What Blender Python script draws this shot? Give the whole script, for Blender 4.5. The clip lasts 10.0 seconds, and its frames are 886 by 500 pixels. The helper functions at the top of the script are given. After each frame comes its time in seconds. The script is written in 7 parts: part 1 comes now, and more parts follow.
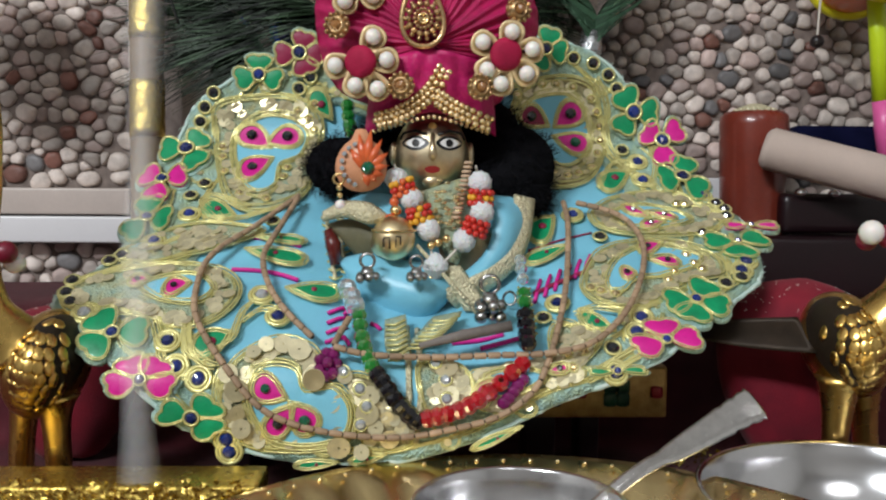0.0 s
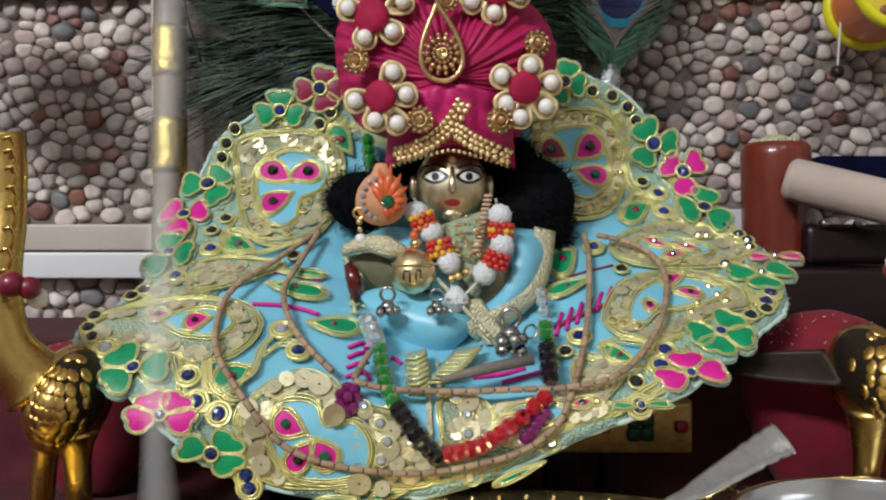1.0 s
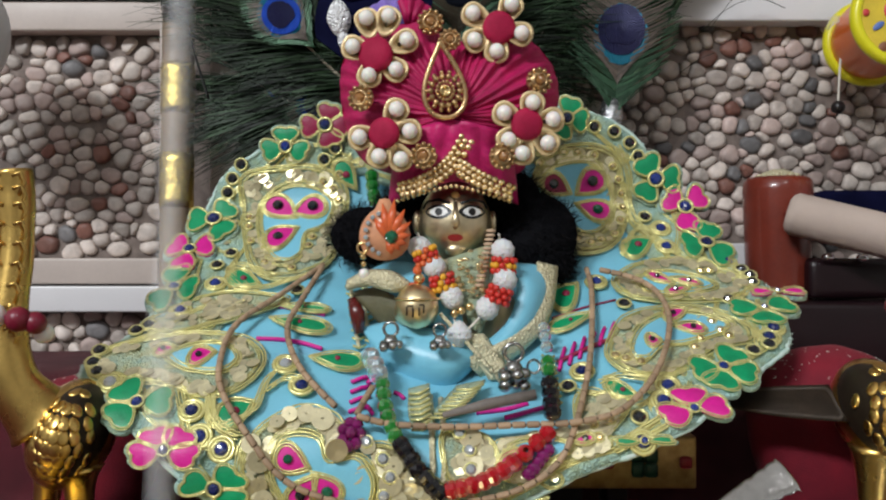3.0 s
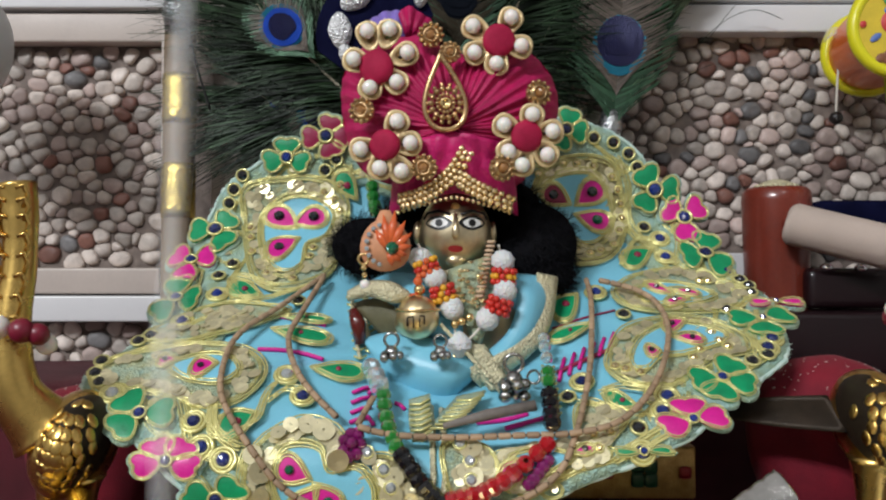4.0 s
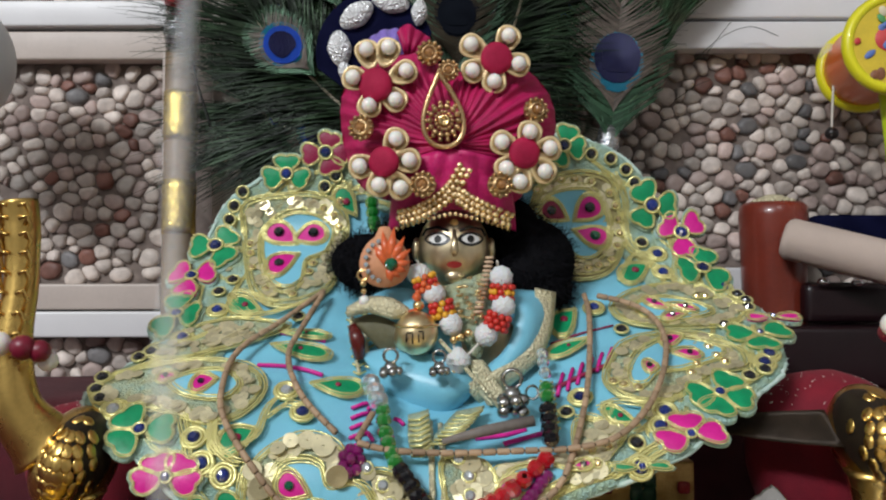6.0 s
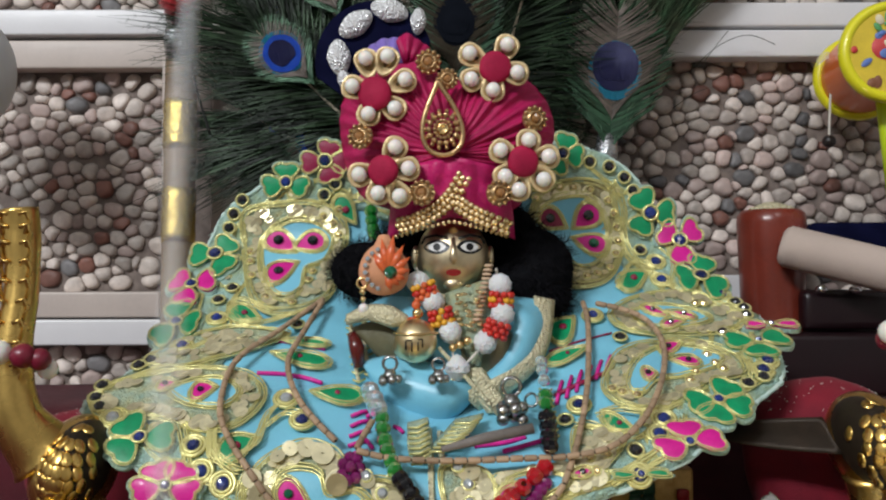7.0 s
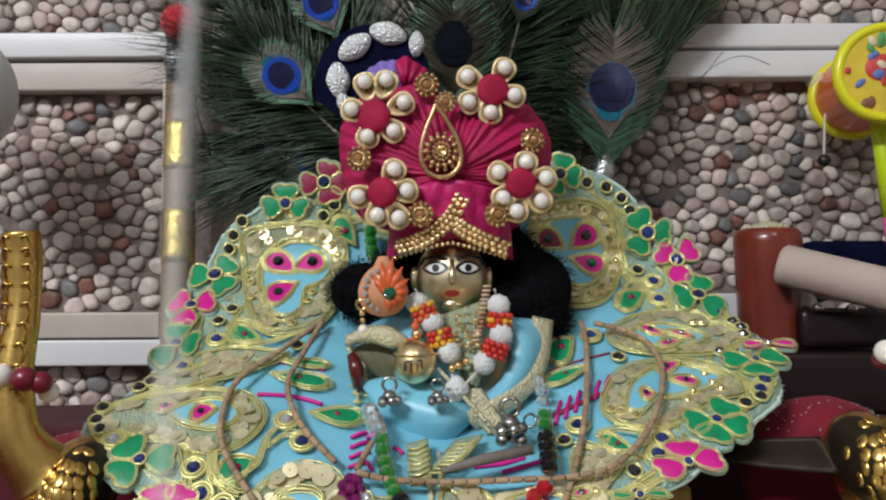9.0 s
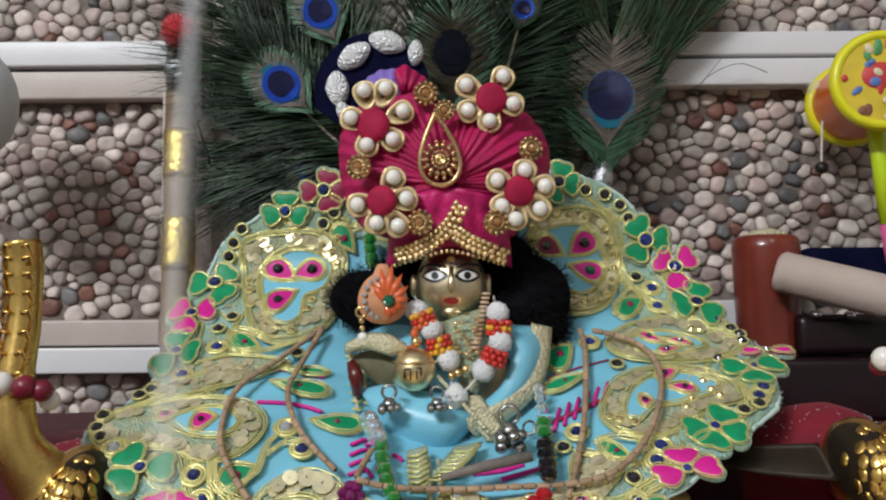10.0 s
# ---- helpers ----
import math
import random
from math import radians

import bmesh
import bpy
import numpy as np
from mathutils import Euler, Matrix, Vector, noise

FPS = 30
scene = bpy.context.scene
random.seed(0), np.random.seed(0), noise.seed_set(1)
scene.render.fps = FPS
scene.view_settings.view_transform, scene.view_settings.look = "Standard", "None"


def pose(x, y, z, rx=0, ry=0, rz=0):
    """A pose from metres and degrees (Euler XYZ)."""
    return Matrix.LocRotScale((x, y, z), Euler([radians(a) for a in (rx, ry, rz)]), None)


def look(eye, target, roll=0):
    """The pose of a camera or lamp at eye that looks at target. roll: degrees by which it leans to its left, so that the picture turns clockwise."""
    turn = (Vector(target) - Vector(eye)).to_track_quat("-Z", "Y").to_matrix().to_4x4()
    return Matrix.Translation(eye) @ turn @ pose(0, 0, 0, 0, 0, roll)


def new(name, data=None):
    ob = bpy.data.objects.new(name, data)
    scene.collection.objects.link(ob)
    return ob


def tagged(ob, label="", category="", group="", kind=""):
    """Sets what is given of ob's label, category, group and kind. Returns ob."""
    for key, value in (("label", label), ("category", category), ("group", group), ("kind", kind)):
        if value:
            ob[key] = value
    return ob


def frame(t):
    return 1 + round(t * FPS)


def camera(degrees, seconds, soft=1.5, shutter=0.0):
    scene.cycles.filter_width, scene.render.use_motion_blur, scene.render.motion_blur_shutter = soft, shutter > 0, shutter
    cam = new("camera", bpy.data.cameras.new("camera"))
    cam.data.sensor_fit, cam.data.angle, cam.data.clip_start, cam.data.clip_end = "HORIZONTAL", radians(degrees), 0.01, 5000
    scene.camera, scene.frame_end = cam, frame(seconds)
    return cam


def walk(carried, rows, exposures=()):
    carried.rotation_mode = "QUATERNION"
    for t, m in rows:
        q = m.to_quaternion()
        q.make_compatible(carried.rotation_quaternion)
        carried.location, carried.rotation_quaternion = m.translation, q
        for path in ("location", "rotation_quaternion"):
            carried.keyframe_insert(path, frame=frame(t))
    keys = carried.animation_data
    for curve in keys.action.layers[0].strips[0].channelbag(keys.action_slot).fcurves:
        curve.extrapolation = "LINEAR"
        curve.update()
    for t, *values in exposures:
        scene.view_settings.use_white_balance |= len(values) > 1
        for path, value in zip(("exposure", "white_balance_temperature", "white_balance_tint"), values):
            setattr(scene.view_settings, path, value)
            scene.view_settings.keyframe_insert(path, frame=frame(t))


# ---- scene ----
cam = camera(55.0, 10.0, soft=2.2)
PATH = [
    (0, (-0.00103, -0.32762, 0.13956), (0.02975, 0.66902, 0.06369), 0.47),
    (0.5, (-0.00105, -0.32859, 0.14014), (0.01381, 0.66964, 0.08259), 0.14),
    (1, (-0.00104, -0.32670, 0.13923), (0.00594, 0.67263, 0.10317), 0.02),
    (1.5, (-0.00049, -0.32499, 0.13838), (0.00284, 0.67482, 0.11898), 0.01),
    (2, (-0.00032, -0.32711, 0.13955), (0.00105, 0.67285, 0.13040), 0.06),
    (2.5, (0.00015, -0.32802, 0.13990), (-0.00012, 0.67197, 0.13705), 0.03),
    (4, (-0.00011, -0.33051, 0.14189), (-0.00025, 0.66944, 0.15130), 0.01),
    (4.5, (0.00006, -0.33170, 0.14244), (-0.00024, 0.66819, 0.15715), -0.04),
    (5, (0.00057, -0.33248, 0.14303), (-0.00031, 0.66738, 0.16017), -0.08),
    (5.5, (0.00041, -0.33263, 0.14290), (0.00003, 0.66716, 0.16339), -0.09),
    (7, (0.00022, -0.33378, 0.14325), (0.00160, 0.66567, 0.17636), -0.17),
    (7.5, (0.00020, -0.33464, 0.14419), (0.00216, 0.66470, 0.18058), -0.25),
    (8, (0.00006, -0.33540, 0.14466), (0.00252, 0.66370, 0.18696), -0.29),
    (8.5, (-0.00001, -0.33570, 0.14505), (0.00322, 0.66318, 0.19228), -0.33),
    (9, (-0.00000, -0.33619, 0.14532), (0.00361, 0.66250, 0.19653), -0.37),
    (9.5, (-0.00024, -0.33693, 0.14559), (0.00423, 0.66149, 0.20162), -0.43),
    (10, (0.00008, -0.33756, 0.14582), (0.00446, 0.66072, 0.20430), -0.47),
]
walk(cam, [(t, look(eye, target, roll)) for t, eye, target, roll in PATH], [(0.0, 0.0), (4.5, -0.02), (9.0, -0.08), (10.0, -0.06)])

# ---- light: one ceiling tube lamp in front of the shrine, one weak fill lamp added deeper in the room ----
world = bpy.data.worlds.new("room_air")
scene.world = world
world.use_nodes = True
world.node_tree.nodes["Background"].inputs[0].default_value = (0.9, 0.95, 1.0, 1)
world.node_tree.nodes["Background"].inputs[1].default_value = 0.15


def area_lamp(name, eye, target, sx, sy, watts, colour):
    data = bpy.data.lights.new(name, "AREA")
    data.shape, data.size, data.size_y, data.energy, data.color = "RECTANGLE", sx, sy, watts, colour
    ob = new(name, data)
    ob.matrix_world = look(eye, target)
    return ob


area_lamp("tube_light", (-0.85, -1.35, 1.15), (0, 0, 0.15), 0.6, 0.14, 27.0, (0.93, 0.965, 1.0))
# Added fill with no known source: lifts the room's ambient light and metal reflections.
area_lamp("room_fill", (0.3, -1.7, 1.66), (0.3, -1.7, 0), 0.5, 0.5, 6.5, (0.97, 0.98, 1.0))


# ---- materials ----
def mat(name, base, rough=0.5, metal=0.0, vary=0.15, scale=120.0, fine=900.0, bump=0.15, dist=0.0005, second=None, sheen=0.0,
        coat=0.0, trans=0.0, island=0.0, rand=0.0, sub=0.0, ior=1.45, kind="noise", alpha=1.0):
    """A surface with colour variation at two scales, rough wear and fine relief, in world size."""
    m = bpy.data.materials.new(name)
    m.use_nodes = True
    nt = m.node_tree
    n, l = nt.nodes, nt.links
    b = n["Principled BSDF"]
    b.inputs["Metallic"].default_value = metal
    b.inputs["Sheen Weight"].default_value = sheen
    b.inputs["Coat Weight"].default_value = coat
    b.inputs["Transmission Weight"].default_value = trans
    b.inputs["IOR"].default_value = ior
    b.inputs["Alpha"].default_value = alpha
    if sub:
        b.inputs["Subsurface Weight"].default_value = sub
        b.inputs["Subsurface Scale"].default_value = 0.003
    geo = n.new("ShaderNodeNewGeometry")
    big, small = n.new("ShaderNodeTexNoise"), n.new("ShaderNodeTexNoise")
    big.inputs["Scale"].default_value, small.inputs["Scale"].default_value = scale, fine
    big.inputs["Detail"].default_value = small.inputs["Detail"].default_value = 4
    l.new(geo.outputs["Position"], big.inputs["Vector"])
    l.new(geo.outputs["Position"], small.inputs["Vector"])
    two = second or tuple(c * (1 - 2.2 * vary) for c in base)
    one = base if second else tuple(min(1, c * (1 + vary)) for c in base)
    ramp = n.new("ShaderNodeMix")
    ramp.data_type = "RGBA"
    ramp.inputs[6].default_value, ramp.inputs[7].default_value = (*one, 1), (*two, 1)
    add = n.new("ShaderNodeMath")
    add.operation = "MULTIPLY_ADD"
    add.inputs[1].default_value, add.inputs[2].default_value = 0.35, -0.17
    l.new(small.outputs["Fac"], add.inputs[0])
    mix = n.new("ShaderNodeMath")
    mix.operation, mix.use_clamp = "MULTIPLY_ADD", True
    mix.inputs[1].default_value = 2.2 if second else 1.0
    l.new(big.outputs["Fac"], mix.inputs[0])
    l.new(add.outputs[0], mix.inputs[2])
    if second:
        off = n.new("ShaderNodeMath")
        off.operation, off.use_clamp = "SUBTRACT", True
        off.inputs[1].default_value = 0.6
        l.new(mix.outputs[0], off.inputs[0])
        mix.use_clamp = False
        l.new(off.outputs[0], ramp.inputs["Factor"])
    else:
        l.new(mix.outputs[0], ramp.inputs["Factor"])
    colour = ramp.outputs[2]
    if island or rand:
        hsv = n.new("ShaderNodeHueSaturation")
        span = n.new("ShaderNodeMapRange")
        span.inputs["To Min"].default_value, span.inputs["To Max"].default_value = 1 - (island or rand), 1 + (island or rand)
        info = geo.outputs["Random Per Island"] if island else n.new("ShaderNodeObjectInfo").outputs["Random"]
        l.new(info, span.inputs["Value"])
        l.new(span.outputs[0], hsv.inputs["Value"])
        l.new(colour, hsv.inputs["Color"])
        colour = hsv.outputs[0]
    l.new(colour, b.inputs["Base Color"])
    r = n.new("ShaderNodeMapRange")
    r.inputs["To Min"].default_value, r.inputs["To Max"].default_value = max(0.02, rough * 0.75), min(1, rough * 1.3)
    l.new(big.outputs["Fac"], r.inputs["Value"])
    l.new(r.outputs[0], b.inputs["Roughness"])
    if bump:
        bm_ = n.new("ShaderNodeBump")
        bm_.inputs["Strength"].default_value, bm_.inputs["Distance"].default_value = bump, dist
        source = small.outputs["Fac"]
        if kind == "cells":
            vor = n.new("ShaderNodeTexVoronoi")
            vor.inputs["Scale"].default_value = fine
            l.new(geo.outputs["Position"], vor.inputs["Vector"])
            source = vor.outputs["Distance"]
        if kind == "weave":
            wav = n.new("ShaderNodeTexWave")
            wav.inputs["Scale"].default_value, wav.inputs["Distortion"].default_value = fine, 1.5
            l.new(geo.outputs["Position"], wav.inputs["Vector"])
            source = wav.outputs["Fac"]
        l.new(source, bm_.inputs["Height"])
        l.new(bm_.outputs[0], b.inputs["Normal"])
    return m


M_PEBBLE = mat("pebble_print", (0.66, 0.57, 0.51), 0.5, vary=0.26, scale=150, fine=1100, bump=0.2, rand=0.32)
M_PEBBLE_PINK = mat("pebble_pinkish", (0.53, 0.41, 0.37), 0.5, vary=0.2, scale=160, fine=1100, bump=0.2, rand=0.3)
M_PEBBLE_RUST = mat("pebble_rust", (0.23, 0.105, 0.08), 0.5, vary=0.25, scale=160, fine=1100, bump=0.2, rand=0.3)
M_PEBBLE_GREY = mat("pebble_grey", (0.2, 0.19, 0.19), 0.5, vary=0.25, scale=160, fine=1100, bump=0.2, rand=0.4)
M_PEBBLE_REST = mat("pebble_far", (0.63, 0.55, 0.49), 0.5, vary=0.26, scale=150, fine=1100, bump=0.2, island=0.4)
M_PEBBLE_GAP = mat("dark_pebble_gap", (0.24, 0.19, 0.165), 0.85, vary=0.3, scale=200, fine=1500, bump=0.5)
M_WHITE_TRIM = mat("white_glazed_trim", (0.74, 0.73, 0.74), 0.3, vary=0.05, scale=30, fine=700, bump=0.06)
M_BEIGE_TRIM = mat("beige_trim", (0.55, 0.47, 0.42), 0.4, vary=0.1, scale=40, fine=700, bump=0.1)
M_PLASTER = mat("room_plaster", (0.66, 0.65, 0.63), 0.8, vary=0.06, scale=3, fine=60, bump=0.1)
M_MAROON = mat("maroon_cloth", (0.085, 0.003, 0.010), 0.75, vary=0.3, scale=60, fine=1600, bump=0.4, sheen=0.08, kind="weave")
M_RED_VELVET = mat("red_velvet", (0.44, 0.003, 0.055), 0.75, vary=0.3, scale=90, fine=1400, bump=0.4)
M_BLUE_SATIN = mat("sky_blue_satin", (0.21, 0.57, 0.74), 0.33, vary=0.1, scale=45, fine=1300, bump=0.2, sheen=0.05)
M_NET = mat("pale_gold_green_net", (0.35, 0.44, 0.26), 0.36, metal=0.2, second=(0.36, 0.57, 0.55), scale=200, fine=1300, bump=0.8, dist=0.0008, kind="cells")
M_SEQUIN_GOLD = mat("pale_gold_sequin", (0.86, 0.7, 0.38), 0.22, metal=0.9, vary=0.12, scale=300, fine=900, bump=0.1, rand=0.15)
M_GOLD_ZARI = mat("gold_zari", (0.56, 0.53, 0.26), 0.36, metal=0.3, second=(0.36, 0.52, 0.44), scale=260, fine=1400, bump=0.9, dist=0.0008, kind="cells")
M_GOLD_CORD = mat("gold_cord", (0.92, 0.83, 0.36), 0.22, metal=0.5, vary=0.15, scale=300, fine=2200, bump=0.12, kind="weave")
M_GOLD = mat("gold_metal", (0.87, 0.63, 0.3), 0.24, metal=1.0, vary=0.15, scale=150, fine=900, bump=0.08, rand=0.08)
M_BRASS = mat("polished_brass", (0.9, 0.72, 0.42), 0.33, metal=1.0, vary=0.14, scale=60, fine=700, bump=0.05)
M_ANTIQUE = mat("antique_gold_brass", (0.86, 0.56, 0.17), 0.27, metal=1.0, vary=0.2, scale=90, fine=600, bump=0.12)
M_BLACKENED = mat("blackened_recess", (0.03, 0.02, 0.012), 0.5, metal=0.3, vary=0.3, scale=100, bump=0.1)
M_STEEL = mat("stainless_steel", (0.76, 0.76, 0.77), 0.18, metal=1.0, vary=0.06, scale=40, fine=500, bump=0.03)
M_SILVER = mat("silver_metal", (0.46, 0.46, 0.45), 0.24, metal=1.0, vary=0.3, scale=300, fine=1200, bump=0.15)
M_SEQUIN_SILVER = mat("silver_sequin", (0.93, 0.94, 0.95), 0.32, metal=0.3, vary=0.1, scale=400, fine=900, bump=1.0, dist=0.001, kind="cells")
M_MAGENTA = mat("magenta_organza", (0.50, 0.006, 0.10), 0.55, vary=0.3, scale=110, fine=900, bump=0.5)
M_MAGENTA_SILK = mat("magenta_foil", (0.72, 0.010, 0.30), 0.5, vary=0.18, scale=160, fine=1500, bump=0.25, coat=0.06)
M_DARK_PINK = mat("dark_pink_foil", (0.3, 0.01, 0.06), 0.4, vary=0.2, scale=120, fine=1500, bump=0.2, coat=0.3)
M_GREEN_SILK = mat("emerald_foil", (0.002, 0.32, 0.125), 0.42, vary=0.25, scale=160, fine=1500, bump=0.25, coat=0.06)
M_STONE_BLUE = mat("dark_blue_rhinestone", (0.010, 0.028, 0.18), 0.08, vary=0.3, scale=300, bump=0.0, coat=1.0, rand=0.5)
M_STONE_BLACK = mat("black_rhinestone", (0.012, 0.014, 0.02), 0.08, vary=0.3, scale=300, bump=0.0, coat=1.0)
M_STONE_CLEAR = mat("clear_rhinestone", (0.6, 0.65, 0.68), 0.08, metal=0.5, vary=0.2, scale=300, bump=0.0, coat=1.0)
M_STONE_GREEN = mat("green_rhinestone", (0.005, 0.12, 0.06), 0.08, vary=0.3, scale=300, bump=0.0, coat=1.0)
M_PEARL = mat("cream_pearl", (0.88, 0.84, 0.78), 0.2, vary=0.06, scale=150, bump=0.03, coat=0.7, sub=0.2)
M_WHITE_BEAD = mat("white_ribbed_bead", (0.85, 0.87, 0.88), 0.35, vary=0.06, scale=200, fine=1500, bump=0.8, dist=0.0008, kind="cells", sub=0.1)
M_RED_BEAD = mat("coral_red_bead", (0.62, 0.03, 0.02), 0.3, vary=0.15, scale=200, bump=0.05, coat=0.4)
M_YELLOW_BEAD = mat("yellow_bead", (0.8, 0.4, 0.03), 0.35, vary=0.1, scale=200, bump=0.05)
M_GLASS_RED = mat("red_crystal", (0.5, 0.006, 0.015), 0.08, vary=0.25, scale=200, bump=0.0, coat=0.8, trans=0.15)
M_GLASS_GREEN = mat("green_crystal", (0.02, 0.28, 0.04), 0.08, vary=0.2, scale=200, bump=0.0, coat=0.8, trans=0.35)
M_GLASS_BLACK = mat("black_crystal", (0.004, 0.004, 0.006), 0.07, vary=0.2, scale=200, bump=0.0, coat=0.8)
M_GLASS_CLEAR = mat("clear_crystal", (0.8, 0.85, 0.87), 0.05, vary=0.03, scale=200, bump=0.0, trans=0.8)
M_TWIG = mat("tulsi_wood", (0.43, 0.29, 0.18), 0.6, vary=0.25, scale=150, fine=1500, bump=0.3, rand=0.2)
M_HAIR = mat("black_wig_hair", (0.011, 0.011, 0.013), 0.9, vary=0.3, scale=300, bump=0.2, ior=1.06)
M_NAVY = mat("navy_velvet", (0.006, 0.007, 0.03), 0.85, vary=0.3, scale=100, fine=1400, bump=0.3, ior=1.1)
M_PURPLE = mat("violet_silk", (0.24, 0.16, 0.55), 0.5, vary=0.15, scale=80, fine=1300, bump=0.2, sheen=0.3)
M_BAMBOO = mat("brown_bamboo", (0.25, 0.17, 0.1), 0.42, vary=0.2, scale=60, fine=900, bump=0.12)
M_GOLD_FOIL = mat("crinkled_gold_foil", (0.85, 0.6, 0.14), 0.25, metal=0.95, vary=0.25, scale=200, fine=500, bump=0.8, dist=0.0012)
M_FOIL = mat("crinkled_silver_foil", (0.6, 0.62, 0.63), 0.25, metal=0.95, vary=0.25, scale=200, fine=450, bump=0.9, dist=0.0012)
M_WHITE_PLUSH = mat("white_fluffy_plush", (0.7, 0.72, 0.74), 0.85, vary=0.06, scale=60, fine=1500, bump=0.6, sheen=0.6)
M_WOOD_RED = mat("red_lacquered_wood", (0.20, 0.032, 0.018), 0.3, vary=0.25, scale=50, fine=700, bump=0.1, coat=0.3)
M_WOOD_DARK = mat("dark_maroon_wood", (0.014, 0.004, 0.006), 0.35, vary=0.3, scale=50, fine=700, bump=0.08, coat=0.15)
M_COTTON = mat("cream_cotton_wrap", (0.72, 0.58, 0.5), 0.8, vary=0.08, scale=50, fine=1300, bump=0.6, kind="weave")
M_YELLOW_PLASTIC = mat("lemon_yellow_plastic", (0.78, 0.72, 0.02), 0.3, vary=0.06, scale=30, bump=0.03, coat=0.3)
M_ORANGE_PLASTIC = mat("orange_plastic", (0.85, 0.17, 0.03), 0.3, vary=0.08, scale=30, bump=0.03, coat=0.3)
M_LIME_PLASTIC = mat("lime_plastic", (0.6, 0.78, 0.02), 0.3, vary=0.06, scale=30, bump=0.03, coat=0.3)
M_PINK_PLASTIC = mat("pink_plastic", (0.75, 0.12, 0.35), 0.3, vary=0.06, scale=30, bump=0.03, coat=0.3)
M_STRING = mat("white_string", (0.75, 0.7, 0.62), 0.8, vary=0.1, scale=200, bump=0.3)
M_BLACK_BEAD = mat("black_wooden_bead", (0.02, 0.015, 0.015), 0.35, vary=0.2, scale=100, bump=0.05)
M_MAROON_BEAD = mat("maroon_bead", (0.2, 0.01, 0.03), 0.35, vary=0.15, scale=200, bump=0.05, coat=0.3)
M_BARB = mat("peacock_barb", (0.018, 0.038, 0.016), 0.42, metal=0.2, ior=1.25, second=(0.005, 0.007, 0.004), scale=70, fine=800, bump=0.1, island=0.95)
M_BARB_BROWN = mat("brown_feather_barb", (0.045, 0.040, 0.026), 0.45, metal=0.2, ior=1.2, second=(0.03, 0.075, 0.035), scale=90, fine=800, bump=0.1, island=0.6)
M_EYE_TAN = mat("feather_bronze", (0.115, 0.09, 0.072), 0.5, metal=0.1, vary=0.25, scale=150, fine=1800, bump=0.2, island=0.35)
M_EYE_GREEN = mat("feather_green", (0.035, 0.085, 0.045), 0.4, metal=0.4, vary=0.25, scale=150, fine=1800, bump=0.2, island=0.5)
M_EYE_TEAL = mat("feather_turquoise", (0.005, 0.15, 0.24), 0.32, metal=0.4, vary=0.2, scale=150, fine=1800, bump=0.4, kind="weave")
M_EYE_BLUE = mat("feather_royal_blue", (0.01, 0.07, 0.5), 0.32, metal=0.4, vary=0.2, scale=150, fine=1800, bump=0.4, kind="weave")
M_EYE_DARK = mat("feather_indigo", (0.007, 0.008, 0.055), 0.32, metal=0.4, vary=0.2, scale=150, fine=1800, bump=0.4, kind="weave")
# Feather bronze darkened to carry the shade behind the turban.
M_EYE_TAN_SHADED = mat("feather_bronze_shaded", (0.035, 0.028, 0.017), 0.6, ior=1.2, vary=0.2, scale=150, fine=1800, bump=0.2, island=0.4)
M_SMOKE = bpy.data.materials.new("incense_smoke")
M_SMOKE.use_nodes = True
smoke_nodes, smoke_links = M_SMOKE.node_tree.nodes, M_SMOKE.node_tree.links
smoke_nodes.remove(smoke_nodes["Principled BSDF"])
clear_bsdf, front_bsdf, back_bsdf = smoke_nodes.new("ShaderNodeBsdfTransparent"), smoke_nodes.new("ShaderNodeBsdfDiffuse"), smoke_nodes.new("ShaderNodeBsdfTranslucent")
front_bsdf.inputs[0].default_value = back_bsdf.inputs[0].default_value = (0.9, 0.92, 0.95, 1)
both, veil = smoke_nodes.new("ShaderNodeAddShader"), smoke_nodes.new("ShaderNodeMixShader")
veil.inputs[0].default_value = 0.042
smoke_links.new(front_bsdf.outputs[0], both.inputs[0])
smoke_links.new(back_bsdf.outputs[0], both.inputs[1])
smoke_links.new(clear_bsdf.outputs[0], veil.inputs[1])
smoke_links.new(both.outputs[0], veil.inputs[2])
smoke_links.new(veil.outputs[0], smoke_nodes["Material Output"].inputs[0])
M_CUSHION = mat("crimson_cushion_velvet", (0.27, 0.006, 0.022), 0.8, second=(0.12, 0.005, 0.015), scale=45, fine=1300, bump=0.4, sheen=0.06)
# Eye blue taken almost to black: the turban's shade put into the colour.
M_EYE_SHADED = mat("feather_eye_shaded", (0.007, 0.009, 0.014), 0.75, ior=1.1, vary=0.2, scale=150, fine=1800, bump=0.4, kind="weave")
M_WHITE = mat("white_enamel", (0.8, 0.8, 0.78), 0.3, vary=0.03, scale=100, bump=0.0)
M_BLACK = mat("black_enamel", (0.01, 0.01, 0.01), 0.35, vary=0.2, scale=100, bump=0.0)
M_LIP = mat("red_enamel", (0.3, 0.015, 0.02), 0.35, vary=0.1, scale=200, bump=0.0)
M_TILAK = mat("sandal_paste", (0.75, 0.45, 0.16), 0.7, vary=0.1, scale=300, bump=0.2)
M_ORANGE_ENAMEL = mat("orange_enamel", (0.75, 0.14, 0.04), 0.3, vary=0.2, scale=250, bump=0.1, coat=0.4)
M_PEACH_ENAMEL = mat("peach_enamel", (0.7, 0.33, 0.18), 0.3, vary=0.15, scale=250, bump=0.1, coat=0.4)
M_OLIVE_LEAF = mat("dry_olive_leaf", (0.14, 0.13, 0.07), 0.6, vary=0.25, scale=120, fine=900, bump=0.3)
